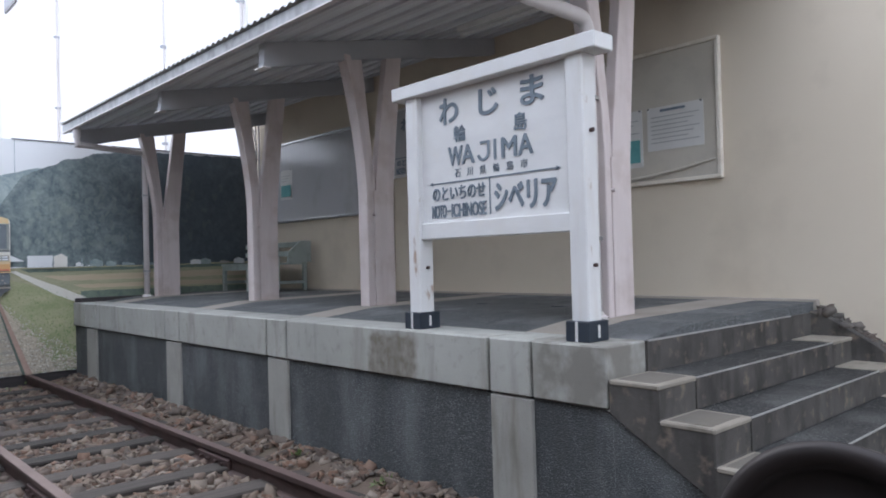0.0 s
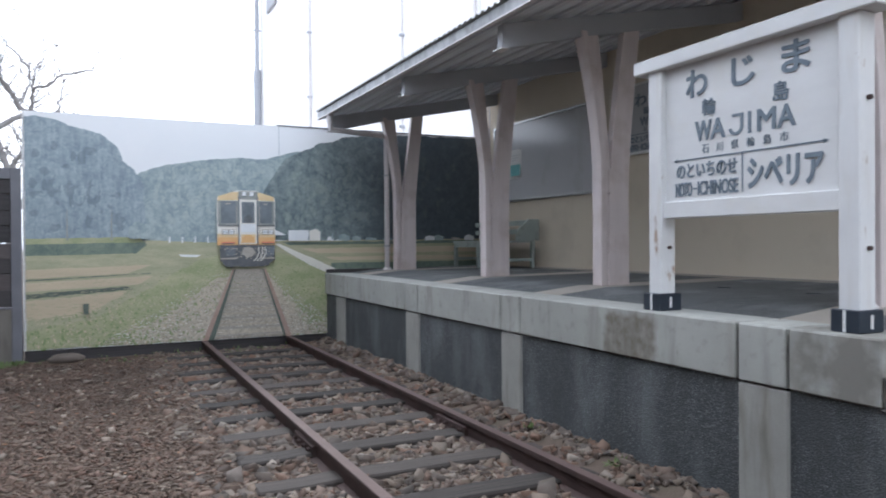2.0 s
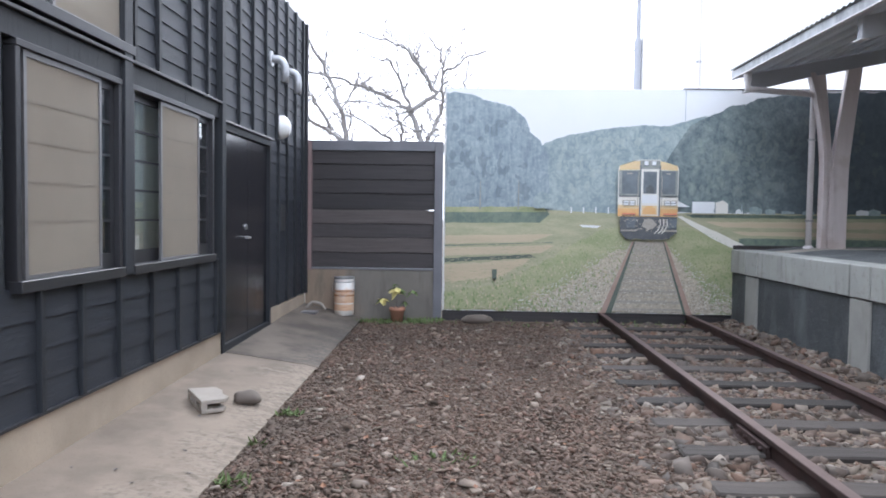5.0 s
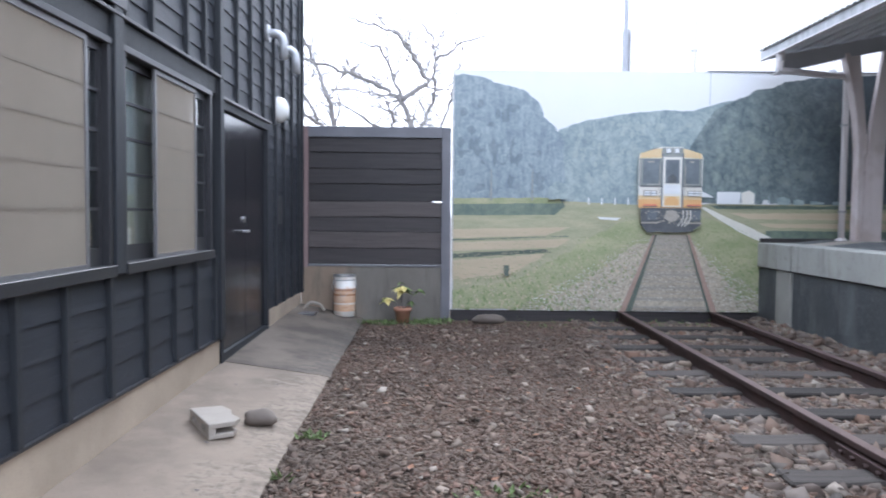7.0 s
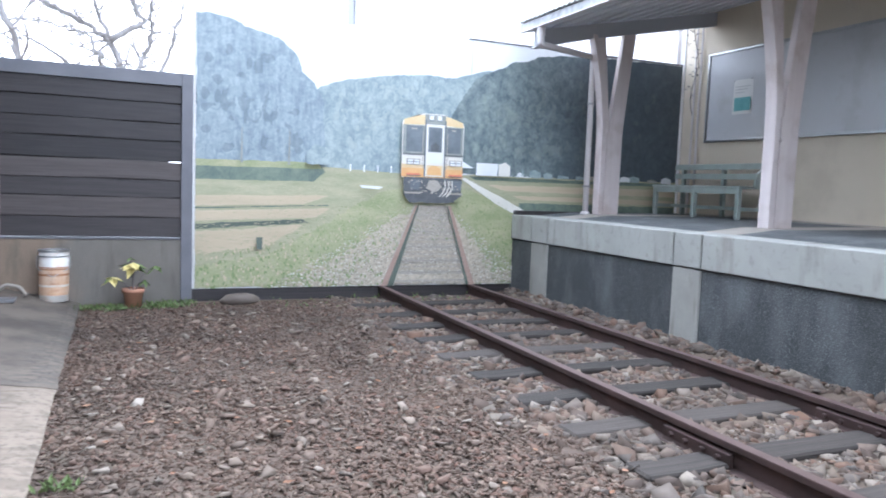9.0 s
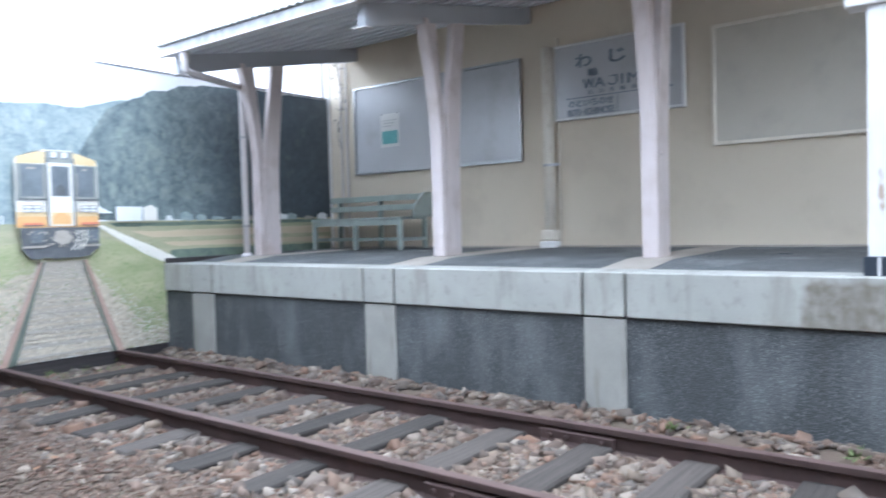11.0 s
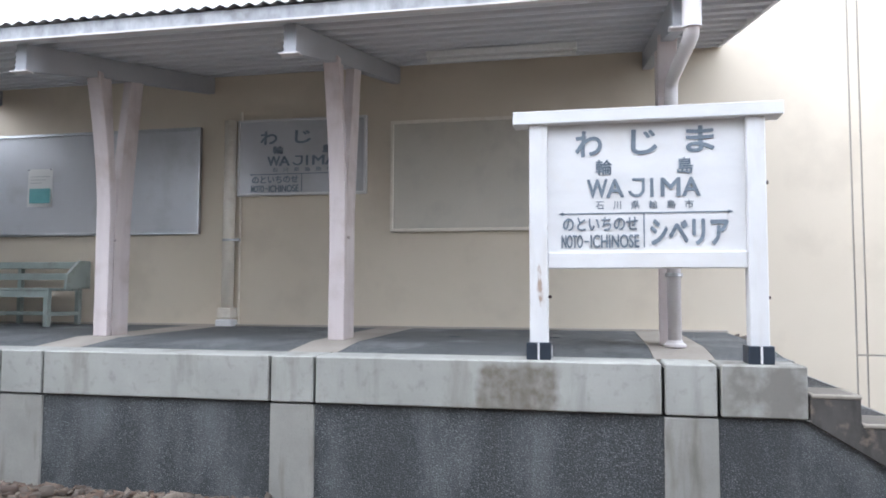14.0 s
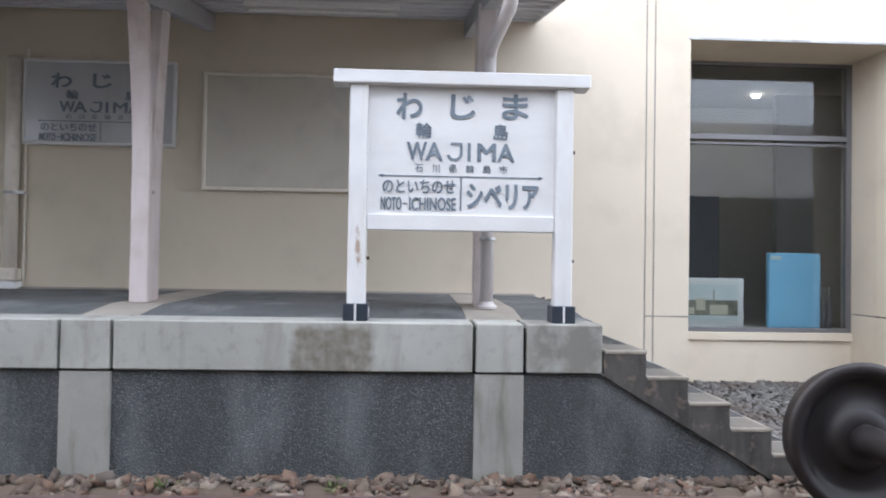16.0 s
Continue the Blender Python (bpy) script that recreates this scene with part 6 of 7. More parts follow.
patch("track_bed", [(-1.29, 1.0), (-0.86, 1.0), (-0.5, 0.06), (-1.68, 0.06)], PR["bed"], 0.008)
LEFT_GRASS = [(-3.739, 0.06), (-3.739, 0.4), (-2.9, 0.55), (-2.2, 0.95), (-1.6, 1.25), (-1.3, 1.0), (-1.5, 0.5), (-2.3, 0.06)]
LEFT_STONE = [(-3.0, 0.06), (-2.2, 0.5), (-1.6, 0.9), (-1.3, 1.0), (-1.66, 0.06)]
RIGHT_GRASS = [(-0.8, 1.2), (-0.3, 1.12), (0.1, 0.9), (0.35, 0.06), (-0.2, 0.06), (-0.8, 0.9)]
RIGHT_STONE = [(-0.85, 0.98), (-0.6, 0.8), (0.0, 0.3), (0.2, 0.06), (-0.52, 0.06)]
BED = [(-1.27, 0.99), (-0.88, 0.99), (-0.54, 0.06), (-1.64, 0.06)]
FIELDS = [(-3.739, 0.4), (-3.739, 1.2), (-2.3, 1.2), (-2.3, 0.9), (-3.0, 0.45)]
specks("printed_stubble", PR["field"], FIELDS, 500, 0.05, 0.005, 111)
specks("printed_stubble", PR["paddy"], FIELDS, 400, 0.05, 0.005, 112)
specks("printed_grass", PR["grass_dark"], LEFT_GRASS, 900, 0.014, 0.024, 113)
specks("printed_grass", PR["paddy"], LEFT_GRASS, 900, 0.014, 0.018, 114)
specks("printed_grass", PR["field"], LEFT_GRASS, 900, 0.016, 0.022, 115)
specks("printed_grass", PR["grass_dark"], RIGHT_GRASS, 900, 0.013, 0.022, 116)
specks("printed_grass", PR["field"], RIGHT_GRASS, 600, 0.014, 0.02, 117)
for i, area in enumerate((LEFT_STONE, RIGHT_STONE, BED)):
    specks("printed_gravel", PR["cedar_pale"], area, 350 if i == 2 else 800, 0.014, 0.007, 120 + i, 0.2)
    specks("printed_gravel", PR["path"], area, 1200, 0.013, 0.008, 130 + i, 0.2)
    specks("printed_gravel", PR["stone"], area, 900, 0.018, 0.01, 140 + i, 0.2)
specks("printed_grass", PR["grass_dark"], LEFT_STONE, 250, 0.013, 0.022, 118)
specks("printed_grass", PR["grass_dark"], [(-1.25, 0.97), (-0.9, 0.97), (-0.75, 0.6), (-1.42, 0.6)], 160, 0.012, 0.012, 119)
for i in range(16):
    t = (i / 16) ** 1.3
    z = 0.1 + 0.85 * (1 - (1 - t) ** 1.0)
    h = 0.022 * (1 - t) + 0.005
    xa, xb = -1.6 + 0.36 * (z - 0.06) / 0.94, -0.57 - 0.26 * (z - 0.06) / 0.94
    patch("printed_sleeper", [(xa, z), (xb, z), (xb, z + h), (xa, z + h)], PR["cream_stone" if i % 3 == 0 else "stone"], 0.008)
patch("rail_shade", [(-1.27, 1.0), (-1.25, 1.0), (-1.54, 0.055), (-1.62, 0.055)], PR["cedar_dark"], 0.004)
patch("printed_rail", [(-1.29, 1.0), (-1.266, 1.0), (-1.615, 0.055), (-1.69, 0.055)], PR["rail"])
patch("rail_shade", [(-0.893, 1.0), (-0.87, 1.0), (-0.56, 0.055), (-0.605, 0.055)], PR["cedar_dark"], 0.004)
patch("printed_rail", [(-0.878, 1.0), (-0.846, 1.0), (-0.495, 0.055), (-0.57, 0.055)], PR["rail"])
patch("post", [(-3.115, 0.61), (-3.045, 0.61), (-3.05, 0.47), (-3.105, 0.48)], PR["cedar_dark"], 0.004, 0.02)
patch("shed", [(-0.53, 1.38), (-0.53, 1.53), (-0.24, 1.53), (-0.24, 1.38)], PR["white"])
patch("shed", [(-0.23, 1.38), (-0.23, 1.52), (-0.14, 1.55), (-0.07, 1.51), (-0.07, 1.38)], PR["cream"])
patch("roof", [(-0.72, 1.46), (-0.72, 1.54), (-0.56, 1.46)], PR["white"])
patch("hut", [(-2.58, 1.42), (-2.58, 1.56), (-2.5, 1.63), (-2.36, 1.6), (-2.34, 1.42)], PR["hill2"], 0.02)
rnd = random.Random(77)
for i in range(11):
    x, w, h = 0.0 + i * 0.22 + rnd.uniform(-0.05, 0.05), rnd.uniform(0.05, 0.17), rnd.uniform(0.03, 0.075)
    patch("far_house", [(x, 1.38), (x, 1.38 + h), (x + w * 0.4, 1.385 + h * 1.25), (x + w, 1.38 + h * 0.9), (x + w, 1.38)], PR[rnd.choice(("white", "hill2", "hill2", "cream_stone"))], 0.01, 0.03)
for x, z in ((-3.28, 2.0), (-2.78, 2.0), (0.1, 1.72), (-0.25, 1.66)):
    patch("trunk", [(x - 0.012, 1.4), (x - 0.004, z - 0.25), (x + 0.006, z - 0.2), (x + 0.012, 1.4)], PR["woods_brown" if x < -2 else "hill2"])
for i in range(5):
    patch("stake", [(-2.1 + 0.16 * i, 1.36), (-2.1 + 0.16 * i, 1.44), (-2.085 + 0.16 * i, 1.44), (-2.085 + 0.16 * i, 1.36)], PR["white"])
patch("boat", [(-1.95, 1.18), (-1.98, 1.21), (-1.7, 1.2), (-1.75, 1.17)], PR["white"])
# the printed railcar
TX0, TX1, TC = -1.495, -0.715, -1.085


def quad(name, x0, z0, x1, z1, m, rough=0.0):
    return patch(name, [(x0, z0), (x1, z0), (x1, z1), (x0, z1)], m, rough, 0.02)


patch("car_shadow", [(TX0 + 0.05, 1.12), (TX0 + 0.12, 1.03), (TX1 - 0.1, 1.03), (TX1 - 0.02, 1.12), (TX1 - 0.02, 1.3), (TX0 + 0.03, 1.3)], PR["dark"], 0.02, 0.03)
quad("car_underframe", TX0 + 0.04, 1.11, TX1 - 0.01, 1.34, PR["dark"])
patch("car_body", [(TX0 + 0.005, 1.325), (TX1 - 0.005, 1.325), (TX1, 1.95), (TX1 - 0.02, 1.985), (TX1 - 0.22, 2.04), (TX1 - 0.25, 2.065), (TX0 + 0.25, 2.065), (TX0 + 0.22, 2.04), (TX0 + 0.02, 1.985), (TX0, 1.95)], PR["cream"])
quad("car_orange", TX0 + 0.005, 1.327, TX1 - 0.005, 1.45, PR["orange"])
quad("car_yellow", TX0 + 0.005, 1.43, TX1 - 0.005, 1.475, PR["yellow"], 0.004)
patch("car_yellow", [(TX0 + 0.01, 1.925), (TC - 0.13, 1.935), (TC - 0.13, 2.045), (TX0 + 0.2, 2.04), (TX0 + 0.02, 1.985)], PR["yellow"])
patch("car_yellow", [(TC + 0.13, 1.935), (TX1 - 0.01, 1.925), (TX1 - 0.02, 1.985), (TX1 - 0.2, 2.04), (TC + 0.13, 2.045)], PR["yellow"])
quad("car_headsign", TC - 0.13, 1.945, TC + 0.13, 2.055, PR["woods_brown"])
for s in (-0.05, 0.05):
    quad("car_lamp", TC + s - 0.025, 1.995, TC + s + 0.025, 2.045, PR["white"])
    quad("car_lamp_rim", TC + s - 0.032, 1.98, TC + s + 0.032, 1.99, PR["glassd"])
quad("car_window_band", TX0 + 0.012, 1.585, TX1 - 0.012, 1.925, PR["woods_brown"])
for a, b in ((TX0 + 0.05, TC - 0.155), (TC + 0.15, TX1 - 0.04)):
    quad("car_window", a, 1.62, b, 1.915, PR["glassd"])
    quad("car_blind", a + 0.06, 1.875, b - 0.07, 1.893, PR["cream_stone"])
    quad("car_sill", a - 0.03, 1.582, b + 0.03, 1.6, PR["dark"])
quad("car_door", TC - 0.115, 1.34, TC + 0.115, 1.93, PR["cream"])
quad("car_door_lower", TC - 0.1, 1.35, TC + 0.1, 1.47, PR["yellow"])
patch("car_door_crest", [(TC - 0.09, 1.36), (TC + 0.09, 1.36), (TC + 0.08, 1.43), (TC + 0.03, 1.465), (TC - 0.03, 1.465), (TC - 0.08, 1.43)], PR["orange"])
quad("car_door_panel", TC - 0.1, 1.5, TC + 0.1, 1.61, PR["white"])
quad("car_door_glass", TC - 0.085, 1.625, TC + 0.085, 1.91, PR["glassd"])
patch("car_seat", [(TC - 0.05, 1.63), (TC + 0.05, 1.63), (TC + 0.055, 1.7), (TC, 1.74), (TC - 0.055, 1.7)], PR["dark"], 0.006, 0.02)
for e in (-1, 1):
    quad("car_line", TC + e * 0.125 - 0.009, 1.33, TC + e * 0.125 + 0.009, 1.99, PR["glassd"])
    quad("car_rail", TC + e * 0.155 - 0.004, 1.45, TC + e * 0.155 + 0.004, 1.85, PR["cream_stone"])
    m = TC + e * 0.265
    quad("car_headlight_case", m - 0.085, 1.468, m + 0.085, 1.538, PR["cream_stone"])
    quad("car_headlight", m - 0.07, 1.478, m - 0.005, 1.528, PR["white"])
    quad("car_headlight", m + 0.01, 1.478, m + 0.07, 1.528, PR["white"])
    quad("car_headlight_bar", m - 0.075, 1.499, m + 0.075, 1.507, PR["glassd"])
    quad("car_taillight", m - 0.085, 1.352, m + 0.085, 1.372, PR["red"])
    quad("car_slot", m - 0.085, 1.34, m + 0.085, 1.35, PR["dark"])
    quad("car_steps", m - 0.1, 1.135, m + 0.1, 1.155, PR["cream_stone"])
    quad("car_gear_case", m - 0.03, 1.18, m + 0.09, 1.3, PR["glassd"], 0.01)
specks("car_pipes", PR["cream_stone"], [(TX0 + 0.08, 1.14), (TX1 - 0.06, 1.14), (TX1 - 0.06, 1.29), (TX0 + 0.08, 1.29)], 60, 0.014, 0.008, 150, 1.0)
patch("car_coupler", [(TC - 0.1, 1.2), (TC - 0.03, 1.15), (TC + 0.05, 1.16), (TC + 0.1, 1.22), (TC + 0.04, 1.29), (TC - 0.06, 1.29)], PR["cream_stone"], 0.02, 0.02)
for q in range(3):
    x = TC + 0.13 + 0.045 * q
    patch("car_hose", [(x, 1.3), (x + 0.012, 1.3), (x + 0.02, 1.22), (x - 0.01, 1.15), (x - 0.06, 1.1), (x - 0.065, 1.112), (x - 0.025, 1.155), (x + 0.006, 1.22)], PR["path"])
# dark trim along the panel's top and the joint between two sheets
part("panel_cap", box(-0.66, MY - 0.01, 2.981, 2.53, MY + 0.07, 2.996), MAT["fence_frame"], mural, "dark metal trim on the panel's top")
patch("sheet_joint", [(-0.662, 2.5), (-0.656, 2.5), (-0.656, 2.978), (-0.662, 2.978)], PR["hill2"])


# ---- small things in the yard ----
bk = thing("paint_can", (-5.04, 8.6, -0.045), "dented white and rust-stained metal can", "can")
bx, by = -5.03, 8.62
CZ = walk_z(bx, by) + 0.043
part("body", lathe([(0.12, -0.045), (0.125, -0.04), (0.125, 0.1), (0.131, 0.108), (0.125, 0.116), (0.128, 0.27), (0.134, 0.278), (0.128, 0.286), (0.13, 0.43)], (bx, by, CZ), seg=28), MAT["tin"], bk, smooth=True)
part("rim", lathe([(0.125, 0.43), (0.136, 0.43), (0.136, 0.448), (0.125, 0.448)], (bx, by, CZ), seg=28, ring_shape=True), MAT["steel"], bk)
for z0, z1, r, m, name in ((0.12, 0.262, 0.1285, "tin_orange", "orange stained label band"), (0.205, 0.225, 0.1302, "tin_rust", "rusty red stripe"), (0.262, 0.29, 0.1315, "tin_rust", "rusty red stripe"), (0.02, 0.1, 0.1262, "tin_orange", "orange stained foot band")):
    part("band", lathe([(r - 0.002, z0), (r + 0.001, z0), (r + 0.001, z1), (r - 0.002, z1)], (bx, by, CZ), seg=28, ring_shape=True), MAT[m], bk, name, smooth=False)
part("stripe", lathe([(0.131, 0.385), (0.1335, 0.387), (0.1335, 0.395), (0.131, 0.397)], (bx, by, CZ), seg=28, ring_shape=True), MAT["steel"], bk)
part("handle", tube(bend([(bx - 0.135, by, 0.39 + CZ), (bx - 0.145, by - 0.05, 0.28 + CZ), (bx, by - 0.15, 0.2 + CZ), (bx + 0.145, by - 0.05, 0.28 + CZ), (bx + 0.135, by, 0.39 + CZ)], 0.03, 3), 0.004, 6), MAT["steel"], bk)


def leaf(bm, at, length, width, yaw, tilt):
    d = Vector((math.cos(yaw) * math.cos(tilt), math.sin(yaw) * math.cos(tilt), math.sin(tilt)))
    s = Vector((-math.sin(yaw), math.cos(yaw), 0))
    a = Vector(at)
    up = d.cross(s) * -0.12 * length
    p = [a, a + d * length * 0.4 + s * width, a + d * length, a + d * length * 0.4 - s * width, a + d * length * 0.45 + up]
    v = [bm.verts.new(q) for q in p]
    for i in range(4):
        bm.faces.new((v[i], v[(i + 1) % 4], v[4]))


pt = thing("potted_plant", (-4.33, 8.5, GROUND), "small yellow-leaved plant in a terracotta pot", "plant")
px, py_ = -4.33, 8.55
part("pot", lathe([(0.07, -0.08), (0.09, 0.07), (0.104, 0.072), (0.106, 0.11), (0.094, 0.112), (0.084, 0.08)], (px, py_, 0), seg=24), MAT["terracotta"], pt, smooth=True)
rnd = random.Random(8)
stems, yel, grn = bmesh.new(), bmesh.new(), bmesh.new()
for dx, h, n, size, warm in ((0.0, 0.31, 11, 0.19, True), (-0.19, 0.17, 8, 0.15, True), (0.2, 0.28, 5, 0.14, False), (0.1, 0.14, 4, 0.1, False), (-0.03, 0.36, 3, 0.08, False)):
    tip = (px + dx, py_ - 0.02, 0.06 + h)
    tube([(px, py_, 0.06), (px + 0.4 * dx, py_, 0.06 + h * 0.6), tip], [0.007, 0.005, 0.003], 6, stems)
    for j in range(n):
        leaf(yel if warm and j % 5 else grn, tip, size * rnd.uniform(0.75, 1.1), size * rnd.uniform(0.2, 0.3), 6.28 * j / n + rnd.uniform(-0.4, 0.4), rnd.uniform(-0.9, -0.25))
part("stem", stems, MAT["bark"], pt)
part("foliage", yel, MAT["leaf_yellow"], pt, "yellow leaves")
part("foliage", grn, MAT["leaf_green"], pt)

cb = thing("concrete_block", (-5.2, 4.05, -0.045), "broken cement block lying on the walkway", "concrete block")
c = Matrix.Translation((-5.161, 4.02, walk_z(-5.2, 4.0) - 0.006)) @ Matrix.Rotation(radians(33), 4, 'Z')
bm = bmesh.new()
for z0, reach in ((0.0, 0.08), (0.06, 0.1)):
    bm2 = prism([(-0.1, -0.2), (reach * 0.5, -0.2), (reach * 0.9, -0.15), (reach * 0.75, -0.05), (reach, 0.05), (reach * 0.8, 0.16), (-0.1, 0.2)], 'z', z0, z0 + 0.028, 0.004)
    me = bpy.data.meshes.new("tmp")
    bm2.to_mesh(me)
    bm2.free()
    bm.from_mesh(me)
    bpy.data.meshes.remove(me)
for y0, y1 in ((-0.198, -0.14), (-0.035, 0.035), (0.14, 0.198)):
    box(-0.099, y0, 0.027, -0.06, y1, 0.061, 0.0, bm)
box(-0.075, -0.15, 0.027, -0.05, 0.15, 0.061, 0.0, bm)
bmesh.ops.transform(bm, matrix=c, verts=bm.verts)
part("block", bm, MAT["concrete_block"], cb)


def boulder(at, size, seed):
    bm = bmesh.new()
    bmesh.ops.create_icosphere(bm, subdivisions=3, radius=1)
    for v in bm.verts:
        k = 1 + 0.22 * noise.noise(v.co * 1.1 + Vector((seed, 0, 0))) + 0.06 * noise.noise(v.co * 3 + Vector((seed, 5, 0)))
        v.co = Vector((v.co.x * size[0] * k + at[0], v.co.y * size[1] * k + at[1], max(-0.92, v.co.z * k) * size[2] + at[2] + size[2] * 0.9))
    return bm


single("stone", boulder((-4.945, 4.17, walk_z(-4.945, 4.17) - 0.006), (0.098, 0.07, 0.052), 3), MAT["boulder"], "smooth grey-brown stone on the walkway", "stone", smooth=True)
single("stone", boulder((-3.3, 8.62, -0.085), (0.2, 0.09, 0.06), 5), MAT["boulder"], "flat grey stone below the printed panel", "stone", smooth=True)
tz = walk_z(-5.4, 8.5)
dm = thing("tray", (-5.4, 8.45, tz), "overturned pale metal tray on the slab", "tray")
part("dish", tube(bend([(-5.5, 8.5, tz + 0.015), (-5.42, 8.5, tz + 0.095), (-5.3, 8.5, tz + 0.07), (-5.25, 8.48, tz - 0.005)], 0.03, 4), 0.018, 8), MAT["concrete_block"], dm)
part("plate", box(-5.56, 8.1, tz - 0.012, -5.3, 8.3, tz + 0.012, 0.004), MAT["sash_grey"], dm)

# weeds and fallen leaves
rnd = random.Random(12)
wd = bmesh.new()
for cx, cy, n, r in ((-4.62, 4.05, 34, 0.04), (-4.6, 2.75, 40, 0.06), (-4.66, 3.4, 10, 0.04), (-4.5, 8.5, 190, 0.13), (-4.08, 8.55, 190, 0.13), (-3.95, 8.72, 60, 0.12), (-4.8, 8.5, 50, 0.1), (-3.0, 1.6, 24, 0.08), (-3.55, 3.2, 30, 0.12), (-0.14, 2.2, 20, 0.04), (-0.12, 3.2, 24, 0.05), (-1.1, 8.6, 90, 0.4), (-2.5, 8.7, 60, 0.5)):
    for _ in range(n):
        leaf(wd, (cx + rnd.gauss(0, r), cy + rnd.gauss(0, r * 0.6), -0.075 if cx < -0.3 else -0.02), rnd.uniform(0.03, 0.075), rnd.uniform(0.006, 0.014), rnd.uniform(0, 6.28), rnd.uniform(0.1, 1.2))
single("weeds", wd, MAT["leaf_green"], "tufts of small green weeds", "weeds", kind="stuff")
fl = bmesh.new()
for _ in range(70):
    leaf(fl, (rnd.uniform(-4.7, -2.2), rnd.uniform(0.8, 8.3), -0.058), rnd.uniform(0.03, 0.06), rnd.uniform(0.012, 0.02), rnd.uniform(0, 6.28), rnd.uniform(-0.1, 0.25))
single("fallen_leaves", fl, MAT["leaf_red"], "scattered red-brown fallen leaves", "leaves", kind="stuff")
tw = bmesh.new()
for _ in range(9):
    x, y = rnd.uniform(-5.45, -4.75), rnd.uniform(2.2, 6.5)
    leaf(tw, (x, y, walk_z(x, y) + 0.004), 0.035, 0.01, rnd.uniform(0, 6.28), 0.15)
single("leaf_litter", tw, MAT["bark"], "dry leaf scraps on the walkway", "leaves", kind="stuff")


# ---- bare trees behind the fence ----
def bare_tree(at, seed, label, trunk_r, limbs):
    """A trunk that parts into long arching limbs, each a few (x, z) turns, set with upswept twigs."""
    rnd = random.Random(seed)
    tr = thing("bare_tree", at, label, "tree", "bare trees behind the fence")
    twigs = bmesh.new()
    foot = Vector(at)

    def sway(p, amount):
        return p + Vector((rnd.gauss(0, amount), rnd.gauss(0, amount), rnd.gauss(0, amount)))

    def twig(p, d, r, ln, depth):
        pts, rs = [p], [r]
        n = 5
        for i in range(n):
            d = (d + Vector((rnd.gauss(0, 0.22), rnd.gauss(0, 0.2), rnd.gauss(0.05, 0.16)))).normalized()
            p = p + d * ln / n
            pts.append(p)
            rs.append(max(0.005, r * (1 - 0.6 * (i + 1) / n)))
        tube(pts, rs, 4, twigs, False)
        if depth:
            for _ in range(rnd.randint(2, 3)):
                m = rnd.randint(1, n)
                e = Vector((rnd.gauss(0, 0.8), rnd.gauss(0, 0.5), rnd.gauss(0.25, 0.45)))
                twig(pts[m], (d * 0.6 + e * 0.7).normalized(), max(0.006, rs[m] * 0.7), ln * rnd.uniform(0.45, 0.75), depth - 1)

    fork = foot + Vector((0.05, 0, 1.9))
    part("trunk", tube([foot, foot + Vector((0.04, 0, 0.9)), fork, fork + Vector((0, 0, 0.3))], [trunk_r * 1.3, trunk_r, trunk_r * 0.9, trunk_r * 0.5], 12), MAT["pale_bark"], tr, smooth=True)
    for first, r, turns in limbs:
        knots = ([fork] if first else []) + [Vector((x, foot.y + rnd.uniform(-0.5, 0.5), z)) for x, z in turns]
        path, rads = [], []
        for a, b in zip(knots, knots[1:]):
            for i in range(5):
                path.append(sway(a.lerp(b, i / 5), 0.0 if i == 0 else 0.022))
        path.append(knots[-1])
        for i in range(len(path)):
            rads.append(0.8 * r * (1 - 0.75 * i / (len(path) - 1)))
        part("limb", tube(path, rads, 8), MAT["pale_bark"], tr, smooth=True)
        for i in range(3, len(path)):
            if path[i].z < 2.5 or rnd.random() < 0.12:
                continue
            d = (path[i] - path[i - 1]).normalized()
            e = Vector((rnd.gauss(0, 0.8), rnd.gauss(0, 0.6), rnd.gauss(0.3, 0.5)))
            twig(path[i], (d * 0.6 + e * 0.8).normalized(), max(0.008, rads[i] * 0.5), rnd.uniform(0.4, 1.1), 2)
    part("crown", twigs, MAT["pale_bark"], tr, "fine bare twigs")


bare_tree((-5.95, 15.0, GROUND), 4, "leafless dark tree with arching limbs behind the fence", 0.12, [
    (True, 0.085, [(-6.05, 2.84), (-6.15, 3.52), (-6.43, 4.17), (-6.82, 4.93), (-7.3, 5.3)]),
    (True, 0.055, [(-5.05, 2.86), (-5.64, 3.24), (-6.15, 3.58)]),
    (True, 0.075, [(-6.11, 2.84), (-6.56, 3.16), (-7.07, 3.42), (-7.8, 3.7)]),
    (False, 0.05, [(-6.5, 3.16), (-6.78, 3.69), (-7.06, 4.04), (-7.5, 4.5)]),
])
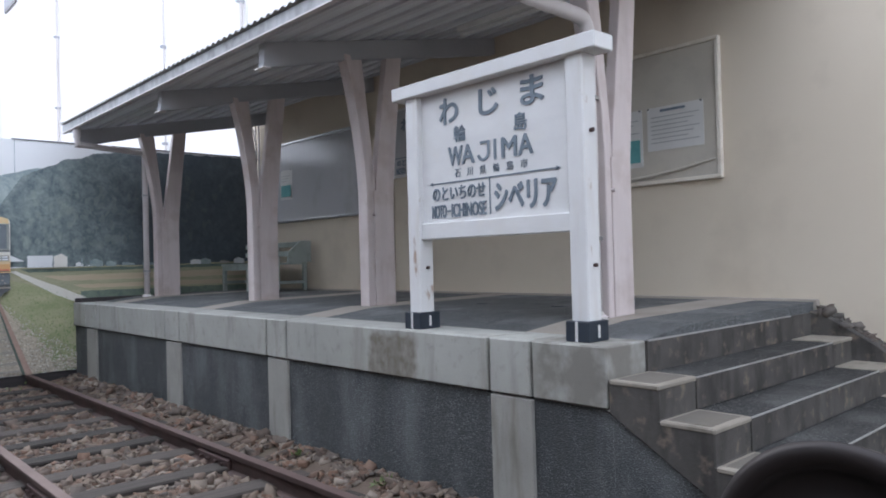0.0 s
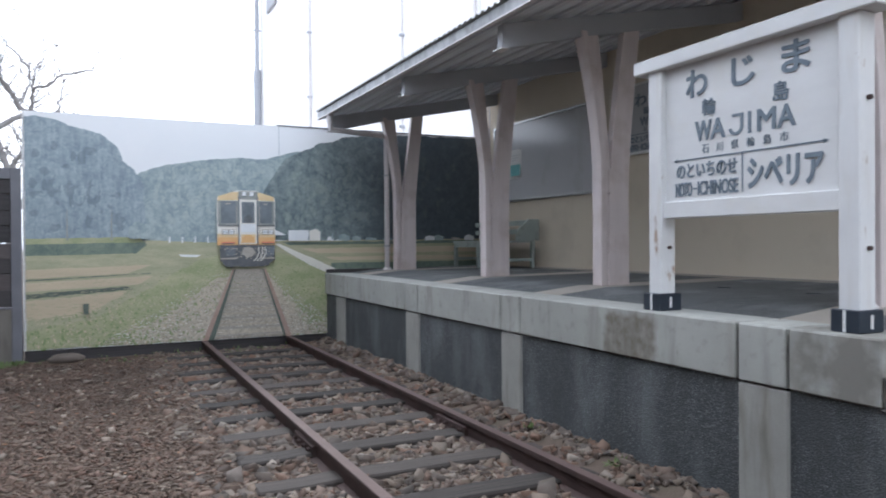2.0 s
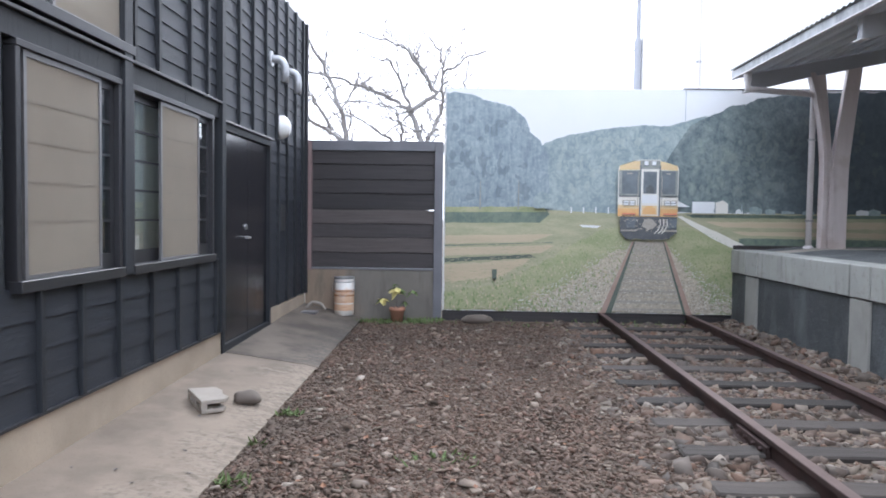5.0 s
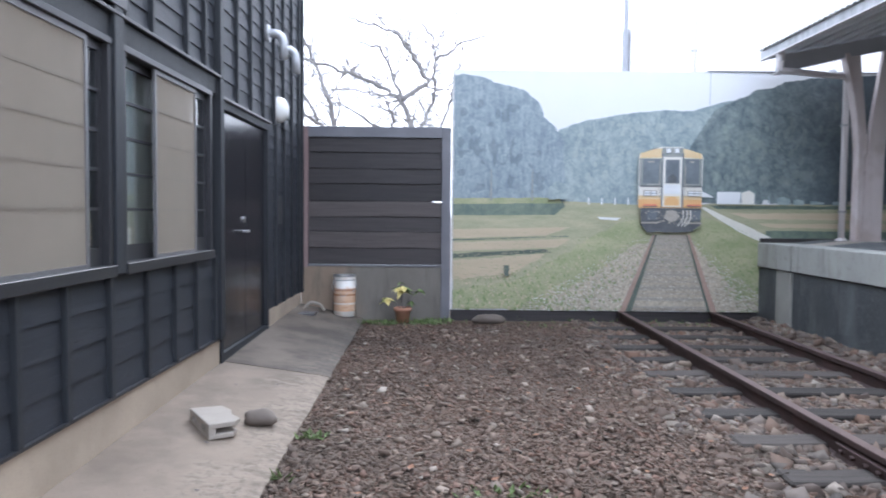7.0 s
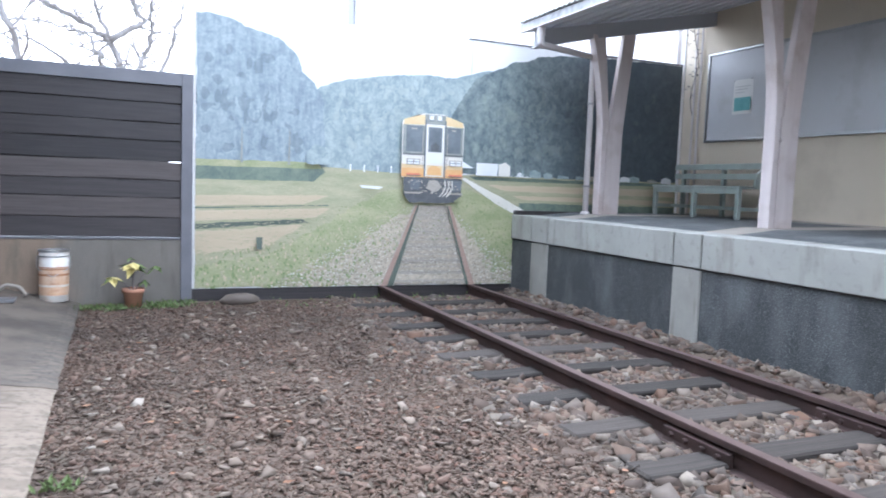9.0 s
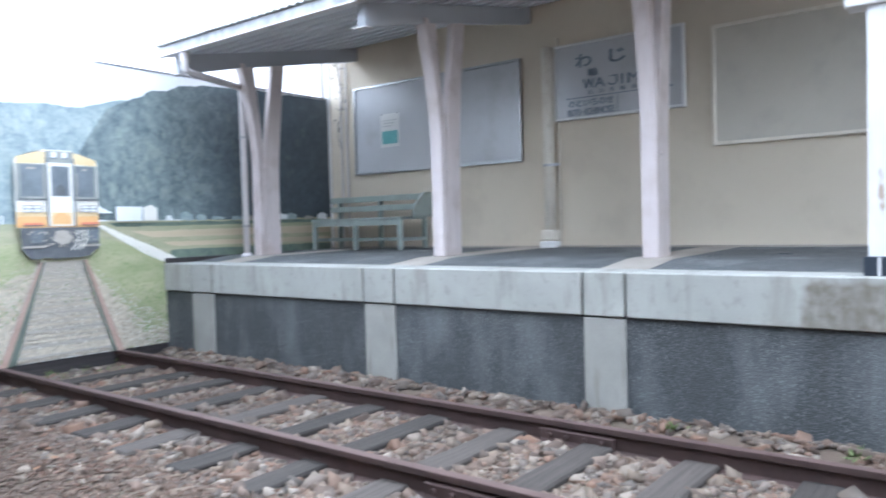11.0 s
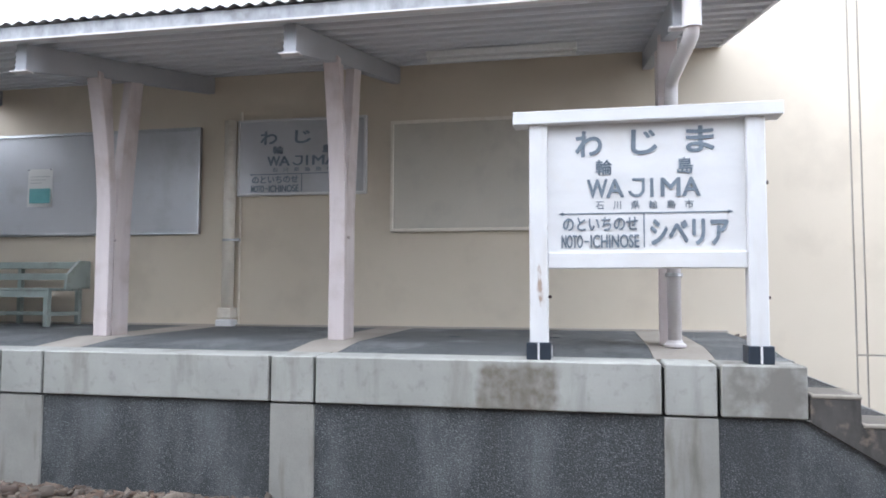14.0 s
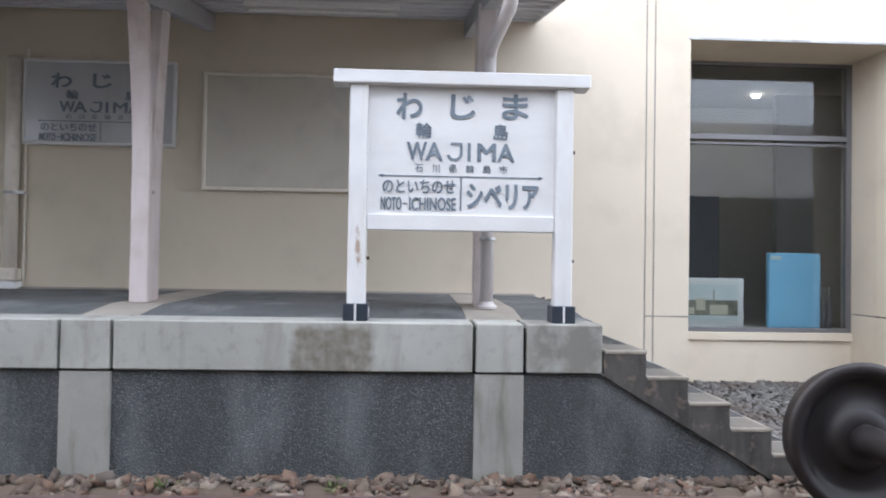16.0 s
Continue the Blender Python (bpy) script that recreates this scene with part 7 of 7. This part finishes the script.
bare_tree((-4.45, 15.0, GROUND), 21, "leafless dark tree with wide crooked limbs behind the fence", 0.12, [
    (True, 0.085, [(-4.46, 2.89), (-4.72, 3.53), (-5.04, 3.79), (-5.68, 4.05), (-6.43, 4.2), (-7.2, 4.42)]),
    (False, 0.055, [(-4.72, 3.53), (-4.96, 4.21), (-5.15, 4.62), (-5.62, 4.73)]),
    (False, 0.07, [(-4.72, 3.53), (-4.15, 3.93), (-4.44, 4.34), (-4.8, 4.81), (-5.14, 5.1), (-5.95, 5.31)]),
    (True, 0.07, [(-4.34, 2.87), (-4.16, 3.38), (-4.03, 3.87), (-4.03, 4.35), (-4.08, 4.84), (-4.49, 5.3)]),
    (False, 0.04, [(-4.03, 4.35), (-3.48, 4.67), (-2.87, 4.85)]),
    (True, 0.05, [(-3.75, 3.4), (-3.61, 3.94), (-3.48, 4.49), (-3.66, 5.03)]),
    (True, 0.05, [(-4.9, 2.86), (-4.87, 3.25), (-5.1, 3.6), (-5.63, 3.77), (-6.32, 3.72)]),
])
rd = bmesh.new()
rnd = random.Random(31)
for _ in range(900):
    leaf(rd, (rnd.gauss(-7.6, 0.6), rnd.gauss(14.5, 0.6), rnd.gauss(2.3, 0.4)), rnd.uniform(0.08, 0.14), 0.04, rnd.uniform(0, 6.28), rnd.uniform(-0.8, 0.8))
bush = thing("red_shrub", (-7.6, 14.5, GROUND), "reddish autumn shrub far behind the fence", "shrub")
part("trunk", tube([(-7.6, 14.5, GROUND), (-7.6, 14.5, 2.3)], [0.05, 0.02], 8), MAT["bark"], bush)
part("foliage", rd, MAT["leaf_red"], bush)

# pipes and a window on the tall wall beyond the panel
for y, r, r2, zt in ((25.4, 0.13, 0.085, 7.6), (18.7, 0.035, 0.03, 7.2), (12.0, 0.018, 0.018, 6.0), (8.95, 0.03, 0.03, 6.0)):
    gp = thing("rainwater_pipe", (WX - 0.08, y, GROUND), "pale grey rainwater pipe on the tall wall", "pipe", "pipes on the tall wall")
    part("lower_pipe", tube([(WX - r - 0.02, y, GROUND), (WX - r - 0.02, y, zt)], r, 12), MAT["pole"] if y > 20 else MAT["pvc"], gp)
    part("upper_pipe", tube([(WX - r - 0.02, y, zt), (WX - r - 0.02, y, 13.9)], r2, 12), MAT["pole"] if y > 20 else MAT["pvc"], gp)
    for z in (3.6, 5.4, 7.2, 9.0):
        part("bracket", box(WX - 2 * r - 0.06, y - 0.03, z, WX - 0.002, y + 0.03, z + 0.05), MAT["pole"], gp)
hw = thing("upper_window", (WX - 0.02, 23.4, 9.4), "high grey window in the tall white wall", "window")
part("frame", box(WX - 0.05, 22.9, 9.3, WX - 0.002, 24.2, 11.2), MAT["sash_grey"], hw)
part("pane", box(WX - 0.058, 22.98, 9.38, WX - 0.051, 24.12, 11.12), MAT["pole"], hw)

# creeper on thin pipes at the wall's end
vn = thing("creeper", (WX - 0.06, 8.58, TOP), "dry creeper climbing thin pipes at the wall's end", "creeper")
for y, r in ((8.5, 0.014), (8.6, 0.012)):
    part("pipe", tube([(WX - 0.04, y, TOP + 0.07), (WX - 0.04, y, 4.6)], r, 8), MAT["pvc"], vn)
lv, st = bmesh.new(), bmesh.new()
rnd = random.Random(41)
run = [(WX - 0.05, 8.6 + 0.06 * math.sin(i * 1.1), 2.3 + 0.16 * i) for i in range(13)]
tube(run, 0.006, 6, st)
for p in run[2:]:
    for _ in range(7):
        leaf(lv, (p[0] - rnd.uniform(0, 0.05), p[1] + rnd.gauss(0, 0.045), p[2] + rnd.gauss(0, 0.06)), rnd.uniform(0.03, 0.07), rnd.uniform(0.012, 0.022), rnd.uniform(0, 6.28), rnd.uniform(-0.9, 0.5))
part("stem", st, MAT["bark"], vn)
part("foliage", lv, MAT["bark"], vn, "withered brown leaves")
